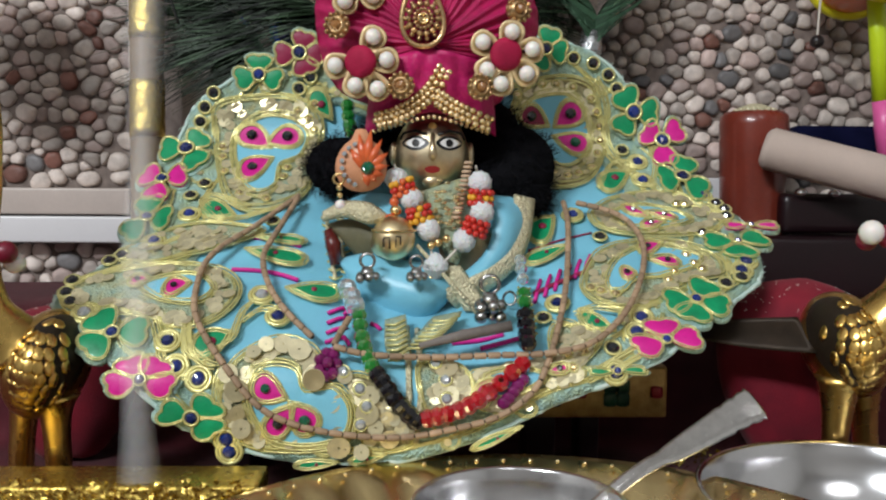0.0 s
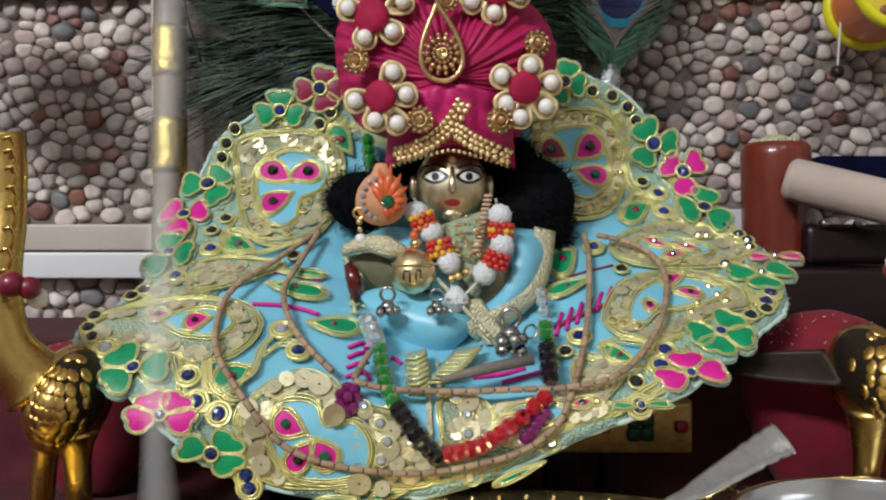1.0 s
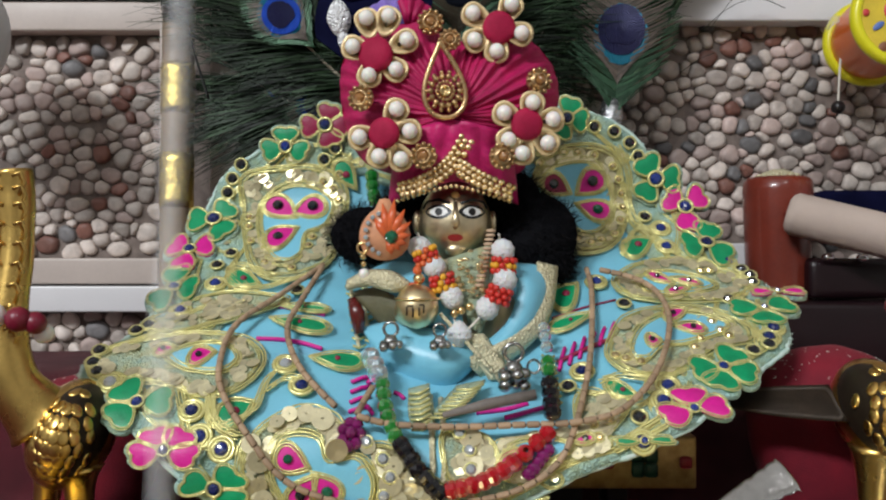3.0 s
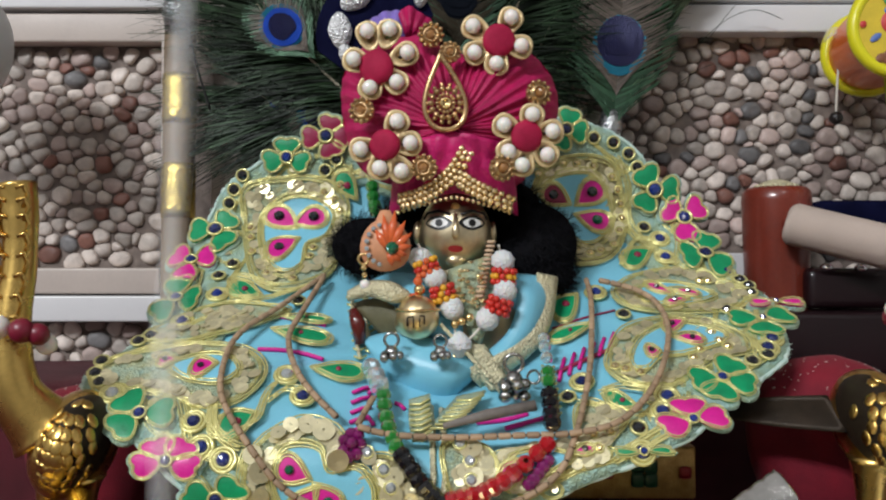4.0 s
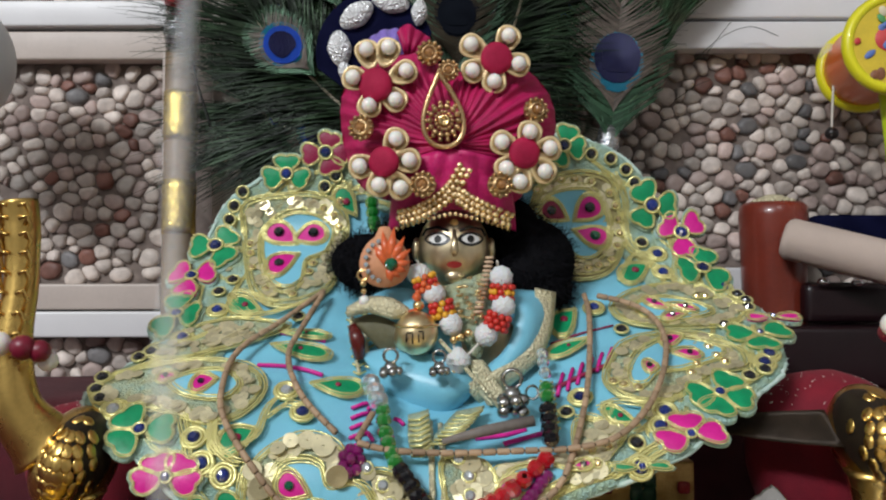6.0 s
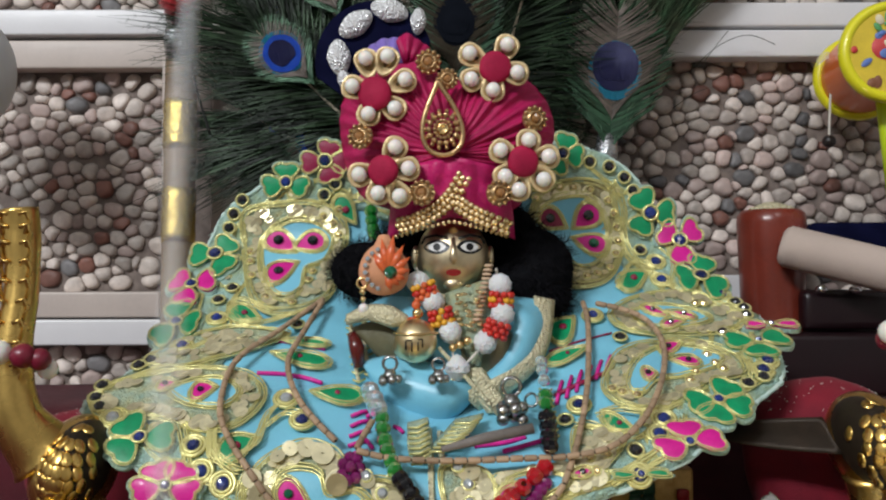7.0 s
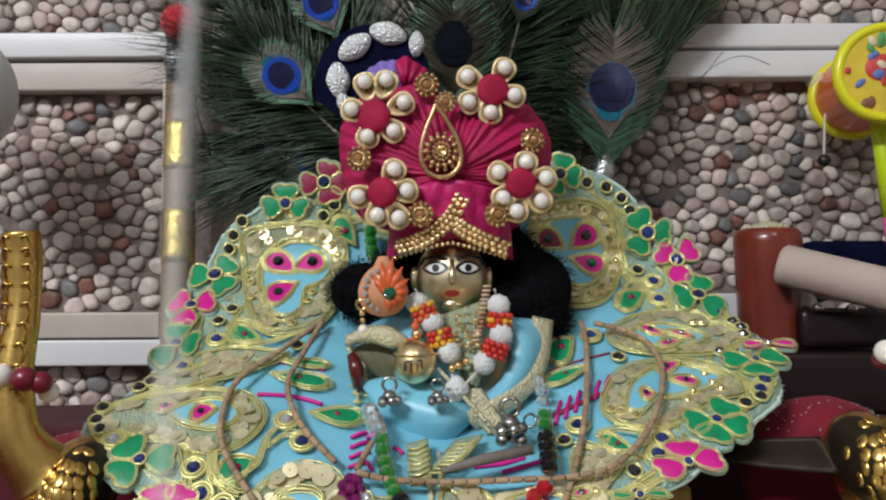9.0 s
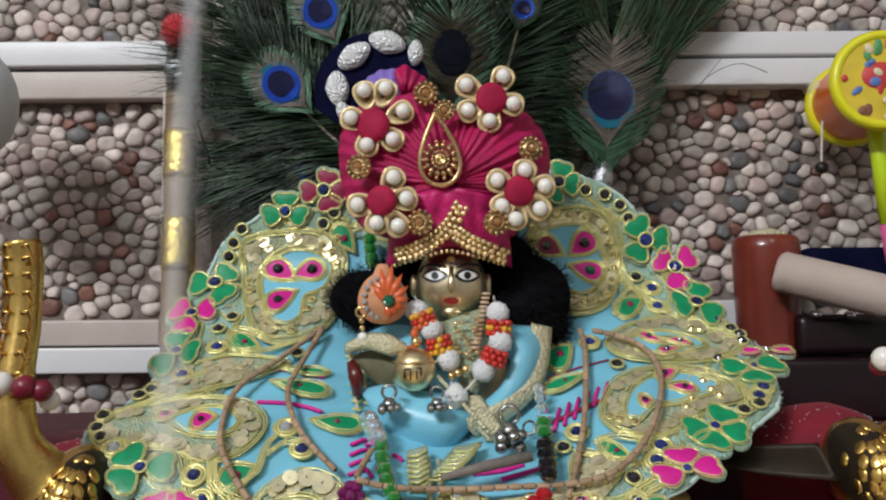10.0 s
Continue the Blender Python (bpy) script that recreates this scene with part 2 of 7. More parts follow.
M_GOLD_LACE = mat("gold_lace_border", (0.80, 0.73, 0.48), 0.4, metal=0.25, vary=0.2, scale=400, fine=1100, bump=0.9, dist=0.0008, kind="cells")
M_PURPLE_GEM = mat("purple_gem", (0.20, 0.008, 0.11), 0.12, vary=0.3, scale=300, bump=0.0, coat=1.0)
M_GREY_STICK = mat("grey_stick", (0.22, 0.19, 0.17), 0.6, vary=0.25, scale=200, fine=1500, bump=0.4)


# ---- mesh helpers ----
def part(name, bm, material, parent=None, label="", smooth=True):
    """Links a bmesh as one mesh object under a thing or a part."""
    me = bpy.data.meshes.new(name)
    bm.to_mesh(me)
    bm.free()
    for one in material if isinstance(material, (list, tuple)) else [material]:
        me.materials.append(one)
    if smooth:
        me.polygons.foreach_set("use_smooth", [True] * len(me.polygons))
    ob = new(name, me)
    if parent is not None:
        ob.parent = parent
    if label:
        ob["label"] = label
    return ob


def thing(name, place, label, category, group="", kind=""):
    ob = new(name)
    ob.location = place
    ob.empty_display_size = 0.01
    bpy.context.view_layer.update()
    return tagged(ob, label, category, group, kind)


def keep(ob, parent):
    """Parents ob, whose mesh is in world places, under a thing that stands elsewhere."""
    ob.parent = parent
    base = Matrix.Identity(4)
    up = parent
    while up is not None:
        base = up.matrix_basis @ base if up.parent is None else up.matrix_parent_inverse @ up.matrix_basis @ base
        up = up.parent
    ob.matrix_parent_inverse = base.inverted()
    return ob


def wpart(name, bm, material, parent, label="", smooth=True):
    """A part whose mesh is written in world places."""
    ob = part(name, bm, material, None, label, smooth)
    return keep(ob, parent)


def shared(name, mesh, m, parent, label=""):
    """One more piece on a mesh that others share, at the world pose m."""
    ob = new(name, mesh)
    ob.matrix_basis = m
    if label:
        ob["label"] = label
    return keep(ob, parent)


def box(lo, hi, bevel=0.0, segments=2):
    bm = bmesh.new()
    bmesh.ops.create_cube(bm, size=1)
    lo, hi = Vector(lo), Vector(hi)
    for v in bm.verts:
        v.co = Vector([lo[i] + (v.co[i] + 0.5) * (hi[i] - lo[i]) for i in range(3)])
    if bevel:
        bmesh.ops.bevel(bm, geom=bm.edges[:], offset=bevel, segments=segments, profile=0.6, affect="EDGES")
    return bm


def ball(centre, radii, m=None, u=20, v=12, bm=None):
    bm = bm or bmesh.new()
    mm = Matrix.Translation(centre) @ (m or Matrix.Identity(4)) @ Matrix.Diagonal((*radii, 1))
    bmesh.ops.create_uvsphere(bm, u_segments=u, v_segments=v, radius=1, matrix=mm)
    return bm


def tube(points, radius, sides=8, closed=False, bm=None, caps=True):
    """A tube along points; radius is a number or a list."""
    bm = bm or bmesh.new()
    pts = [Vector(p) for p in points]
    count = len(pts)
    rads = radius if isinstance(radius, (list, tuple)) else [radius] * count
    rings, side = [], None
    for i, p in enumerate(pts):
        a, b = (pts[i - 1], pts[(i + 1) % count]) if closed else (pts[max(0, i - 1)], pts[min(count - 1, i + 1)])
        d = (b - a).normalized() if (b - a).length > 1e-9 else Vector((0, 0, 1))
        if side is None:
            side = d.orthogonal().normalized()
        side = (side - d * side.dot(d))
        side = side.normalized() if side.length > 1e-6 else d.orthogonal().normalized()
        up = d.cross(side)
        rings.append([bm.verts.new(p + rads[i] * (math.cos(k * 2 * math.pi / sides) * side + math.sin(k * 2 * math.pi / sides) * up)) for k in range(sides)])
    for i in range(count if closed else count - 1):
        a, b = rings[i], rings[(i + 1) % count]
        for k in range(sides):
            bm.faces.new((a[k], a[(k + 1) % sides], b[(k + 1) % sides], b[k]))
    if caps and not closed:
        bm.faces.new(rings[0][::-1])
        bm.faces.new(rings[-1])
    return bm


def smooth_line(points, steps=6, closed=False):
    """Points of a Catmull-Rom curve through the given ones."""
    p = [Vector(q) for q in points]
    n, out = len(p), []
    for i in range(n if closed else n - 1):
        a, b, c, d = (p[(i + k) % n] if closed else p[min(max(i + k, 0), n - 1)] for k in (-1, 0, 1, 2))
        for s in range(steps):
            t = s / steps
            out.append(0.5 * (2 * b + (c - a) * t + (2 * a - 5 * b + 4 * c - d) * t * t + (3 * b - a - 3 * c + d) * t ** 3))
    if not closed:
        out.append(p[-1])
    return out


def lathe(profile, sides=40, bm=None, m=None):
    """Turns (radius, height) pairs round z."""
    bm = bm or bmesh.new()
    m = m or Matrix.Identity(4)
    rings = []
    for r, z in profile:
        if r < 1e-7:
            rings.append([bm.verts.new(m @ Vector((0, 0, z)))])
        else:
            rings.append([bm.verts.new(m @ Vector((r * math.cos(2 * math.pi * k / sides), r * math.sin(2 * math.pi * k / sides), z))) for k in range(sides)])
    for a, b in zip(rings, rings[1:]):
        for k in range(sides):
            q = (k + 1) % sides
            if len(a) == 1 and len(b) > 1:
                bm.faces.new((a[0], b[q], b[k]))
            elif len(b) == 1 and len(a) > 1:
                bm.faces.new((a[k], a[q], b[0]))
            elif len(a) > 1:
                bm.faces.new((a[k], a[q], b[q], b[k]))
    return bm


def mesh_of(name, bm, material, smooth=True):
    me = bpy.data.meshes.new(name)
    bm.to_mesh(me)
    bm.free()
    me.materials.append(material)
    if smooth:
        me.polygons.foreach_set("use_smooth", [True] * len(me.polygons))
    return me


FACING = Matrix.Rotation(math.pi / 2, 4, "X")  # turns +z to face the viewer (-y)


# ---- the setting ----
WALL = 0.12


def setting(name, bm, material, label, smooth=False):
    return tagged(part(name, bm, material, None, "", smooth), label, "wall" if "wall" in name else name.split("_")[0], kind="structure")


# Printed ceramic tiles; their pebbles and gaps are modelled as real relief.
wall_back = setting("wall_back", box((-1.5, WALL + 0.004, -0.8), (1.5, WALL + 0.1, 1.7)), M_PEBBLE_GAP, "tiled wall printed with pebbles behind the shrine, the print built in relief")
setting("wall_front", box((-1.5, -2.6, -0.8), (1.5, -2.5, 1.7)), M_PLASTER, "plain cream plaster wall of the room")
setting("wall_left", box((-1.6, -2.6, -0.8), (-1.5, WALL + 0.1, 1.7)), M_PLASTER, "plain cream plaster side wall")
setting("wall_right", box((1.5, -2.6, -0.8), (1.6, WALL + 0.1, 1.7)), M_PLASTER, "plain cream plaster side wall")
setting("ceiling", box((-1.6, -2.6, 1.7), (1.6, WALL + 0.1, 1.8)), M_PLASTER, "plain pale ceiling of the room")
setting("floor", box((-1.6, -2.6, -0.9), (1.6, WALL + 0.1, -0.8)), M_PLASTER, "plain pale floor of the room")


def strip(name, x0, x1, z0, z1, material, label, depth=0.008):
    bm = box((x0, WALL - depth, z0), (x1, WALL + 0.003, z1), 0.0012, 3)
    return tagged(part(name, bm, material, None, "", True), label, "trim", kind="structure")


# The strips belong to the tile print; here they are raised bars.
WHITE_L, BEIGE_L = "white printed strip of the wall tiles, built as raised trim", "beige printed strip framing the pebbles, built as raised trim"
strip("trim_upper_white", -0.30, -0.1445, 0.2718, 0.2853, M_WHITE_TRIM, WHITE_L, 0.010)
strip("trim_upper_beige", -0.30, -0.1455, 0.2545, 0.2695, M_BEIGE_TRIM, BEIGE_L)
strip("trim_lower_beige", -0.30, -0.1475, 0.1232, 0.1366, M_BEIGE_TRIM, BEIGE_L)
strip("trim_lower_white", -0.30, -0.1435, 0.1088, 0.1222, M_WHITE_TRIM, WHITE_L, 0.010)
strip("trim_upright", -0.1468, -0.1432, 0.1230, 0.2696, M_BEIGE_TRIM, "narrow beige upright edge of the pebble panel", 0.009)
strip("trim_upright_wide", -0.1215, -0.1060, 0.09, 0.33, M_BEIGE_TRIM, "pale beige upright strip on the pebble wall", 0.006)
strip("trim_right_upper", 0.06, 0.30, 0.2758, 0.2885, M_WHITE_TRIM, WHITE_L, 0.009)
strip("trim_right_lower", 0.06, 0.30, 0.2592, 0.2736, M_WHITE_TRIM, WHITE_L, 0.010)
strip("trim_right_base", 0.10, 0.165, 0.1265, 0.1445, M_WHITE_TRIM, WHITE_L)

# the shelf: a maroon cloth over the board, with a raised step behind
setting("shelf", box((-0.6, -0.32, -0.02), (0.6, WALL + 0.003, 0.024), 0.004), M_WOOD_DARK, "dark wooden shelf that carries the shrine", True)
cloth = bmesh.new()
cols, prof = 90, [(-0.33, -0.03), (-0.326, 0.02), (-0.315, 0.028), (-0.2, 0.028), (-0.1, 0.028), (0.0, 0.028), (0.028, 0.03), (0.034, 0.045), (0.037, 0.07), (0.043, 0.083), (0.055, 0.087), (0.085, 0.088), (0.112, 0.088)]
prof = [(p.x, p.y) for p in smooth_line([(a, b, 0) for a, b in prof], 3)]
grid = []
for j, (y, z) in enumerate(prof):
    row = []
    for i in range(cols + 1):
        x = -0.5 + i / cols
        w = 0.0012 * noise.noise(Vector((x * 40, y * 30, z * 30))) + 0.0008 * noise.noise(Vector((x * 110, y * 90, z * 90)))
        row.append(cloth.verts.new((x, y - w, z + abs(w))))
    grid.append(row)
for a, b in zip(grid, grid[1:]):
    for i in range(cols):
        cloth.faces.new((a[i], a[i + 1], b[i + 1], b[i]))
shelf_cloth = tagged(part("shelf_cloth", cloth, M_MAROON), "maroon dotted cloth spread over the stepped shelf", "cloth", kind="structure")


# ---- the spread dress: a satin sheet that rises behind the idol and falls forward in front ----
def dress_y(x, z):
    s = min(1.0, max(0.0, (z - 0.07) / 0.095))
    lap = 0.024 * math.exp(-((x - 0.006) / 0.036) ** 2 - ((z - 0.106) / 0.022) ** 2)
    return -0.055 + 0.1 * s * s * (3 - 2 * s) + lap


def on_dress(x, z, lift=0.0):
    e = 0.001
    fx = (dress_y(x + e, z) - dress_y(x - e, z)) / (2 * e)
    fz = (dress_y(x, z + e) - dress_y(x, z - e)) / (2 * e)
    n = Vector((fx, -1, fz)).normalized()
    return Vector((x, dress_y(x, z), z)) + n * lift


CENTRE = (0.0028, 0.1081)
RIM_LEFT = [(-0.0329, 0.1896), (-0.0451, 0.1965), (-0.0586, 0.1948), (-0.0697, 0.1904), (-0.0807, 0.184), (-0.0913, 0.1771), (-0.0979, 0.17), (-0.1026, 0.1593),
            (-0.1058, 0.1492), (-0.1071, 0.1387), (-0.1083, 0.1277), (-0.1085, 0.1194), (-0.1115, 0.1114), (-0.1181, 0.105), (-0.1244, 0.1007), (-0.1245, 0.0964),
            (-0.1164, 0.093), (-0.108, 0.0902), (-0.1033, 0.0834), (-0.094, 0.0761), (-0.0779, 0.0624), (-0.0672, 0.0572), (-0.0547, 0.0529), (-0.0402, 0.0501),
            (-0.0221, 0.049)]
RIM_RIGHT = [(-0.0038, 0.05), (0.0162, 0.0561), (0.0327, 0.0628), (0.0474, 0.0698), (0.064, 0.0753), (0.0738, 0.0795), (0.0827, 0.083), (0.0933, 0.0906),
             (0.1032, 0.0953), (0.1166, 0.1014), (0.1245, 0.1065), (0.1282, 0.1156), (0.1296, 0.1219), (0.1257, 0.1278), (0.1189, 0.1345), (0.1142, 0.1455),
             (0.1079, 0.1576), (0.0985, 0.1701), (0.0918, 0.1792), (0.0854, 0.189), (0.0751, 0.1966), (0.0628, 0.2012), (0.053, 0.2037), (0.0383, 0.2007),
             (0.004, 0.1897)]
rim_line = [(p.x, p.y) for p in smooth_line([(x, z, 0) for x, z in RIM_LEFT + RIM_RIGHT], 6, True)]
poshak = thing("idol_dress", (0.0, -0.02, 0.05), "sky blue satin idol dress embroidered with gold, green and pink flowers", "dress")


def rim_at(k, r):
    x, z = rim_line[k % len(rim_line)]
    return CENTRE[0] + (x - CENTRE[0]) * r, CENTRE[1] + (z - CENTRE[1]) * r


def sheet(r0, r1, rings, lift, ragged=0.0):
    bm, rows, n = bmesh.new(), [], len(rim_line)
    for j in range(rings + 1):
        r = r0 + (r1 - r0) * j / rings
        row = []
        for k in range(n):
            rr = r * (1 + (ragged * noise.noise(Vector((k * 0.9, 3, 1))) if j >= rings - 1 else 0))
            x, z = rim_at(k, rr)
            w = 0.0006 * math.sin(k * 0.42) * r + 0.0006 * noise.noise(Vector((x * 90, z * 90, 2)))
            row.append(bm.verts.new(on_dress(x, z, lift + w)))
        rows.append(row)
    for a, b in zip(rows, rows[1:]):
        for k in range(n):
            bm.faces.new((a[k], b[k], b[(k + 1) % n], a[(k + 1) % n]))
    return bm


def thicken(ob, depth):
    mod = ob.modifiers.new("thick", "SOLIDIFY")
    mod.thickness, mod.offset = depth, 0
    return ob


thicken(wpart("skirt", sheet(0.05, 0.985, 14, 0.0), M_BLUE_SATIN, poshak), 0.0012)
thicken(wpart("border", sheet(0.74, 1.0, 6, 0.0012, 0.010), M_NET, poshak, "pale gold-green net border"), 0.0006)
M_FRAY = mat("aqua_frayed_edge", (0.46, 0.66, 0.60), 0.8, second=(0.62, 0.72, 0.66), scale=300, bump=0.6)
wpart("edge_piping", tube([on_dress(*rim_at(k, 0.998 + 0.008 * noise.noise(Vector((k * 0.7, 0, 0)))), 0.0008) for k in range(len(rim_line))],
                          [0.0009 + 0.0004 * noise.noise(Vector((k * 1.3, 4, 0))) for k in range(len(rim_line))], 6, True), M_FRAY, poshak, "frayed aqua edge piping")
fray_rnd, bm = random.Random(14), bmesh.new()
for k in range(900):
    i, r = fray_rnd.randrange(len(rim_line)), fray_rnd.uniform(0.985, 1.005)
    p = on_dress(*rim_at(i, r), 0.001)
    q = on_dress(*rim_at(i + fray_rnd.choice((-1, 0, 0, 1)), r + fray_rnd.uniform(0.004, 0.013)), fray_rnd.uniform(0.0, 0.0025))
    w = (q - p).cross(Vector((0, 1, 0.2))).normalized() * fray_rnd.uniform(0.0001, 0.0003)
    bm.faces.new([bm.verts.new(v) for v in (p - w, p + w, q)])
tagged(wpart("frayed_thread", bm, M_FRAY, poshak, "loose pale threads of the cut edge", False), kind="stuff")


def cord(points, radius=0.00042, lift=0.0016, closed=False, name="gold_cord", material=None):
    """Two metallic threads laid side by side."""
    if material:
        return wpart(name, tube([on_dress(x, z, lift) for x, z in points], radius, 5, closed), material, poshak)
    radius *= 0.78
    bm, n, gap = bmesh.new(), len(points), radius * 1.2
    for side in (-1, 1):
        line = []
        for k, (x, z) in enumerate(points):
            (ax, az), (bx, bz) = (points[k - 1], points[(k + 1) % n]) if closed else (points[max(0, k - 1)], points[min(n - 1, k + 1)])
            dx, dz = bx - ax, bz - az
            d = math.hypot(dx, dz) or 1.0
            line.append(on_dress(x - side * dz / d * gap, z + side * dx / d * gap, lift + 0.00012 * math.sin(k * 1.9 + side)))
        tube(line, radius, 5, closed, bm)
    return wpart(name, bm, M_GOLD_CORD, poshak)


def flowing(points, closed=False, steps=5):
    return [(p.x, p.y) for p in smooth_line([(x, z, 0) for x, z in points], steps, closed)]


for r in (0.80, 0.93):
    cord([rim_at(k, r + 0.012 * math.sin(k * 0.37)) for k in range(len(rim_line))], 0.0004, 0.0019, True)
    cord([rim_at(k, r - 0.014 + 0.012 * math.sin(k * 0.37 + 0.8)) for k in range(len(rim_line))], 0.00035, 0.0019, True)


def patch(outline, lift, dome, skirt=0.0012):
    """A raised piece on the dress: domed face and a rim that goes down to the cloth."""
    bm = bmesh.new()
    cx = sum(p[0] for p in outline) / len(outline)
    cz = sum(p[1] for p in outline) / len(outline)
    n = len(outline)
    top = bm.verts.new(on_dress(cx, cz, lift + dome))
    levels = (0.2, 0.4, 0.6, 0.8, 0.94, 1.0) if max(abs(x - cx) for x, z in outline) > 0.008 else (0.6, 0.93, 1.0)
    rings = [[bm.verts.new(on_dress(cx + (x - cx) * r, cz + (z - cz) * r, lift + dome * (1 - r * r))) for x, z in outline] for r in levels]
    rings.append([bm.verts.new(on_dress(x, z, lift - skirt)) for x, z in outline])
    for k in range(n):
        q = (k + 1) % n
        bm.faces.new((top, rings[0][k], rings[0][q]))
        for a, b in zip(rings, rings[1:]):
            bm.faces.new((a[k], b[k], b[q], a[q]))
    bmesh.ops.recalc_face_normals(bm, faces=bm.faces[:])
    return bm


def turned(points, cx, cz, rot):
    c, s = math.cos(radians(rot)), math.sin(radians(rot))
    return [(cx + u * c - v * s, cz + u * s + v * c) for u, v in points]


def petal_line(length, width, notch, n=22):
    """A rounded petal from the heart outwards along +u, with a notch at its end."""
    pts = []
    for k in range(n):
        a = 2 * math.pi * k / n
        u = 0.5 - 0.5 * math.cos(a)
        w = math.sin(a) * (0.55 + 0.62 * u)
        cut = notch * max(0, 1 - abs(w) * 2.6) * (u > 0.7)
        pts.append(((0.16 + 0.84 * u - cut) * length, w * width * 0.5))
    return pts


def ellipse_line(rx, rz, n=28, wob=0.0, seed=0.0):
    return [(rx * math.cos(2 * math.pi * k / n) * (1 + wob * math.sin(3 * 2 * math.pi * k / n + seed)), rz * math.sin(2 * math.pi * k / n) * (1 + wob * math.cos(2 * 2 * math.pi * k / n + seed))) for k in range(n)]


def drop_line(length, width, n=22):
    """A teardrop with its point at +u."""
    pts = []
    for k in range(n):
        a = 2 * math.pi * k / n
        pts.append((0.5 * length * math.cos(a), 0.62 * width * math.sin(a) * abs(math.sin(a / 2)) ** 1.1))
    return pts


def gem(sides=10):
    return lathe([(0, 0.55), (0.55, 0.5), (0.95, 0.12), (1.0, -0.1), (0.9, -0.5)], sides)


GEM = {m.name: mesh_of("rhinestone", gem(), m, False) for m in (M_STONE_BLUE, M_STONE_BLACK, M_STONE_CLEAR, M_STONE_GREEN, M_DARK_PINK, M_SEQUIN_GOLD)}
ring_bm = bmesh.new()
tube([(math.cos(a * math.pi / 8), math.sin(a * math.pi / 8), 0) for a in range(16)], 0.2, 6, True, ring_bm)
RING = mesh_of("setting_ring", ring_bm, M_GOLD_CORD)
sequin_bm = lathe([(0.10, 0.02), (0.12, 0.08), (1.0, 0.09), (1.0, 0.0), (0.10, 0.0)], 14)
SEQUIN = mesh_of("sequin", sequin_bm, mat("flat_pale_sequin", (0.76, 0.69, 0.44), 0.3, metal=0.55, vary=0.15, scale=260, fine=900, bump=0.15, rand=0.2), False)


def facing(x, z, lift, size, tilt=0.0):
    p, q = on_dress(x, z, lift), on_dress(x, z, lift + 0.01)
    turn = (q - p).to_track_quat("Z", "Y").to_matrix().to_4x4()
    return Matrix.Translation(p) @ turn @ pose(0, 0, 0, tilt, tilt * 0.7, 0) @ Matrix.Diagonal((size, size, size, 1))


def stone(x, z, size, material, ring=True, lift=0.0022):
    shared("rhinestone", GEM[material.name], facing(x, z, lift, size), poshak)
    if ring:
        shared("setting_ring", RING, facing(x, z, lift - 0.0003, size * 1.25), poshak)


GREEN = [((-0.0685, 0.1859), 0.0106, 0.0088, (195, 340, 90)), ((-0.0984, 0.1519), 0.0109, 0.0108, (180, 50, -50)), ((-0.1043, 0.1231), 0.0094, 0.0083, (105, 0, 235)),
         ((-0.1006, 0.0879), 0.0116, 0.0076, (135, 5, 225)), ((-0.0725, 0.065), 0.0116, 0.0079, (160, 45, -45)), ((0.0538, 0.1983), 0.0091, 0.0093, (75, -10, 245)),
         ((0.0923, 0.1718), 0.0111, 0.0113, (120, 0, 235)), ((0.1099, 0.141), 0.011, 0.0103, (70, 185, -45)), ((0.1204, 0.116), 0.0124, 0.0054, (175, 20, 265)),
         ((0.0962, 0.0977), 0.0117, 0.0068, (185, 55, -20, 250)), ((0.0646, 0.0779), 0.0099, 0.0019, (15, 190))]
PINK = [((-0.1047, 0.138), 0.0096, 0.0086, (160, 20, 265)), ((-0.0889, 0.0757), 0.0116, 0.0064, (115, 195, 55, -20)), ((0.1048, 0.1582), 0.0105, 0.0127, (150, 35, 270)),
        ((0.1288, 0.1217), 0.0106, 0.0022, (5, 178)), ((0.0823, 0.0863), 0.0119, 0.0057, (205, 95, 10))]
DARK = [((-0.0513, 0.1953), 0.0106, 0.0098, (185, 75, -70, -5))]


def flower(c, rx, rz, angles, material, seed):
    """Foil petals on a net backing, each with its gold outline, round a dark blue stone."""
    rnd = random.Random(seed)
    x, z = c
    gap = 360 / max(3, len(angles))
    for a in angles:
        wide = 2 * math.sin(radians(gap / 2)) * (rnd.uniform(0.66, 0.72) if len(angles) < 4 else rnd.uniform(0.76, 0.84))
        line = turned(petal_line(rnd.uniform(0.95, 1.05), wide, 0.10), 0, 0, a)
        back = turned(petal_line(1.13, wide * 1.15, 0.06), 0, 0, a)
        wpart("petal_backing", patch([(x + u * rx, z + v * rz) for u, v in back], 0.0028, 0.0, 0.002), M_NET, poshak)
        pts = [(x + u * rx, z + v * rz) for u, v in line]
        wpart("petal", patch(pts, 0.0038, 0.0005), material, poshak)
        cord(pts, 0.0003, 0.0041, True, "petal_cord")
    stone(x, z, min(0.0026, max(0.0011, min(rx, rz) * 0.24)), M_STONE_BLUE, True, 0.0048)


for i, (c, rx, rz, angles) in enumerate(GREEN):
    flower(c, rx, rz, angles, M_GREEN_SILK, i)
for i, (c, rx, rz, angles) in enumerate(PINK):
    flower(c, rx, rz, angles, M_MAGENTA_SILK, 20 + i)
for i, (c, rx, rz, angles) in enumerate(DARK):
    flower(c, rx, rz, angles, M_DARK_PINK, 40 + i)

# gold embroidered fields, each with a blue heart
FIELDS = []
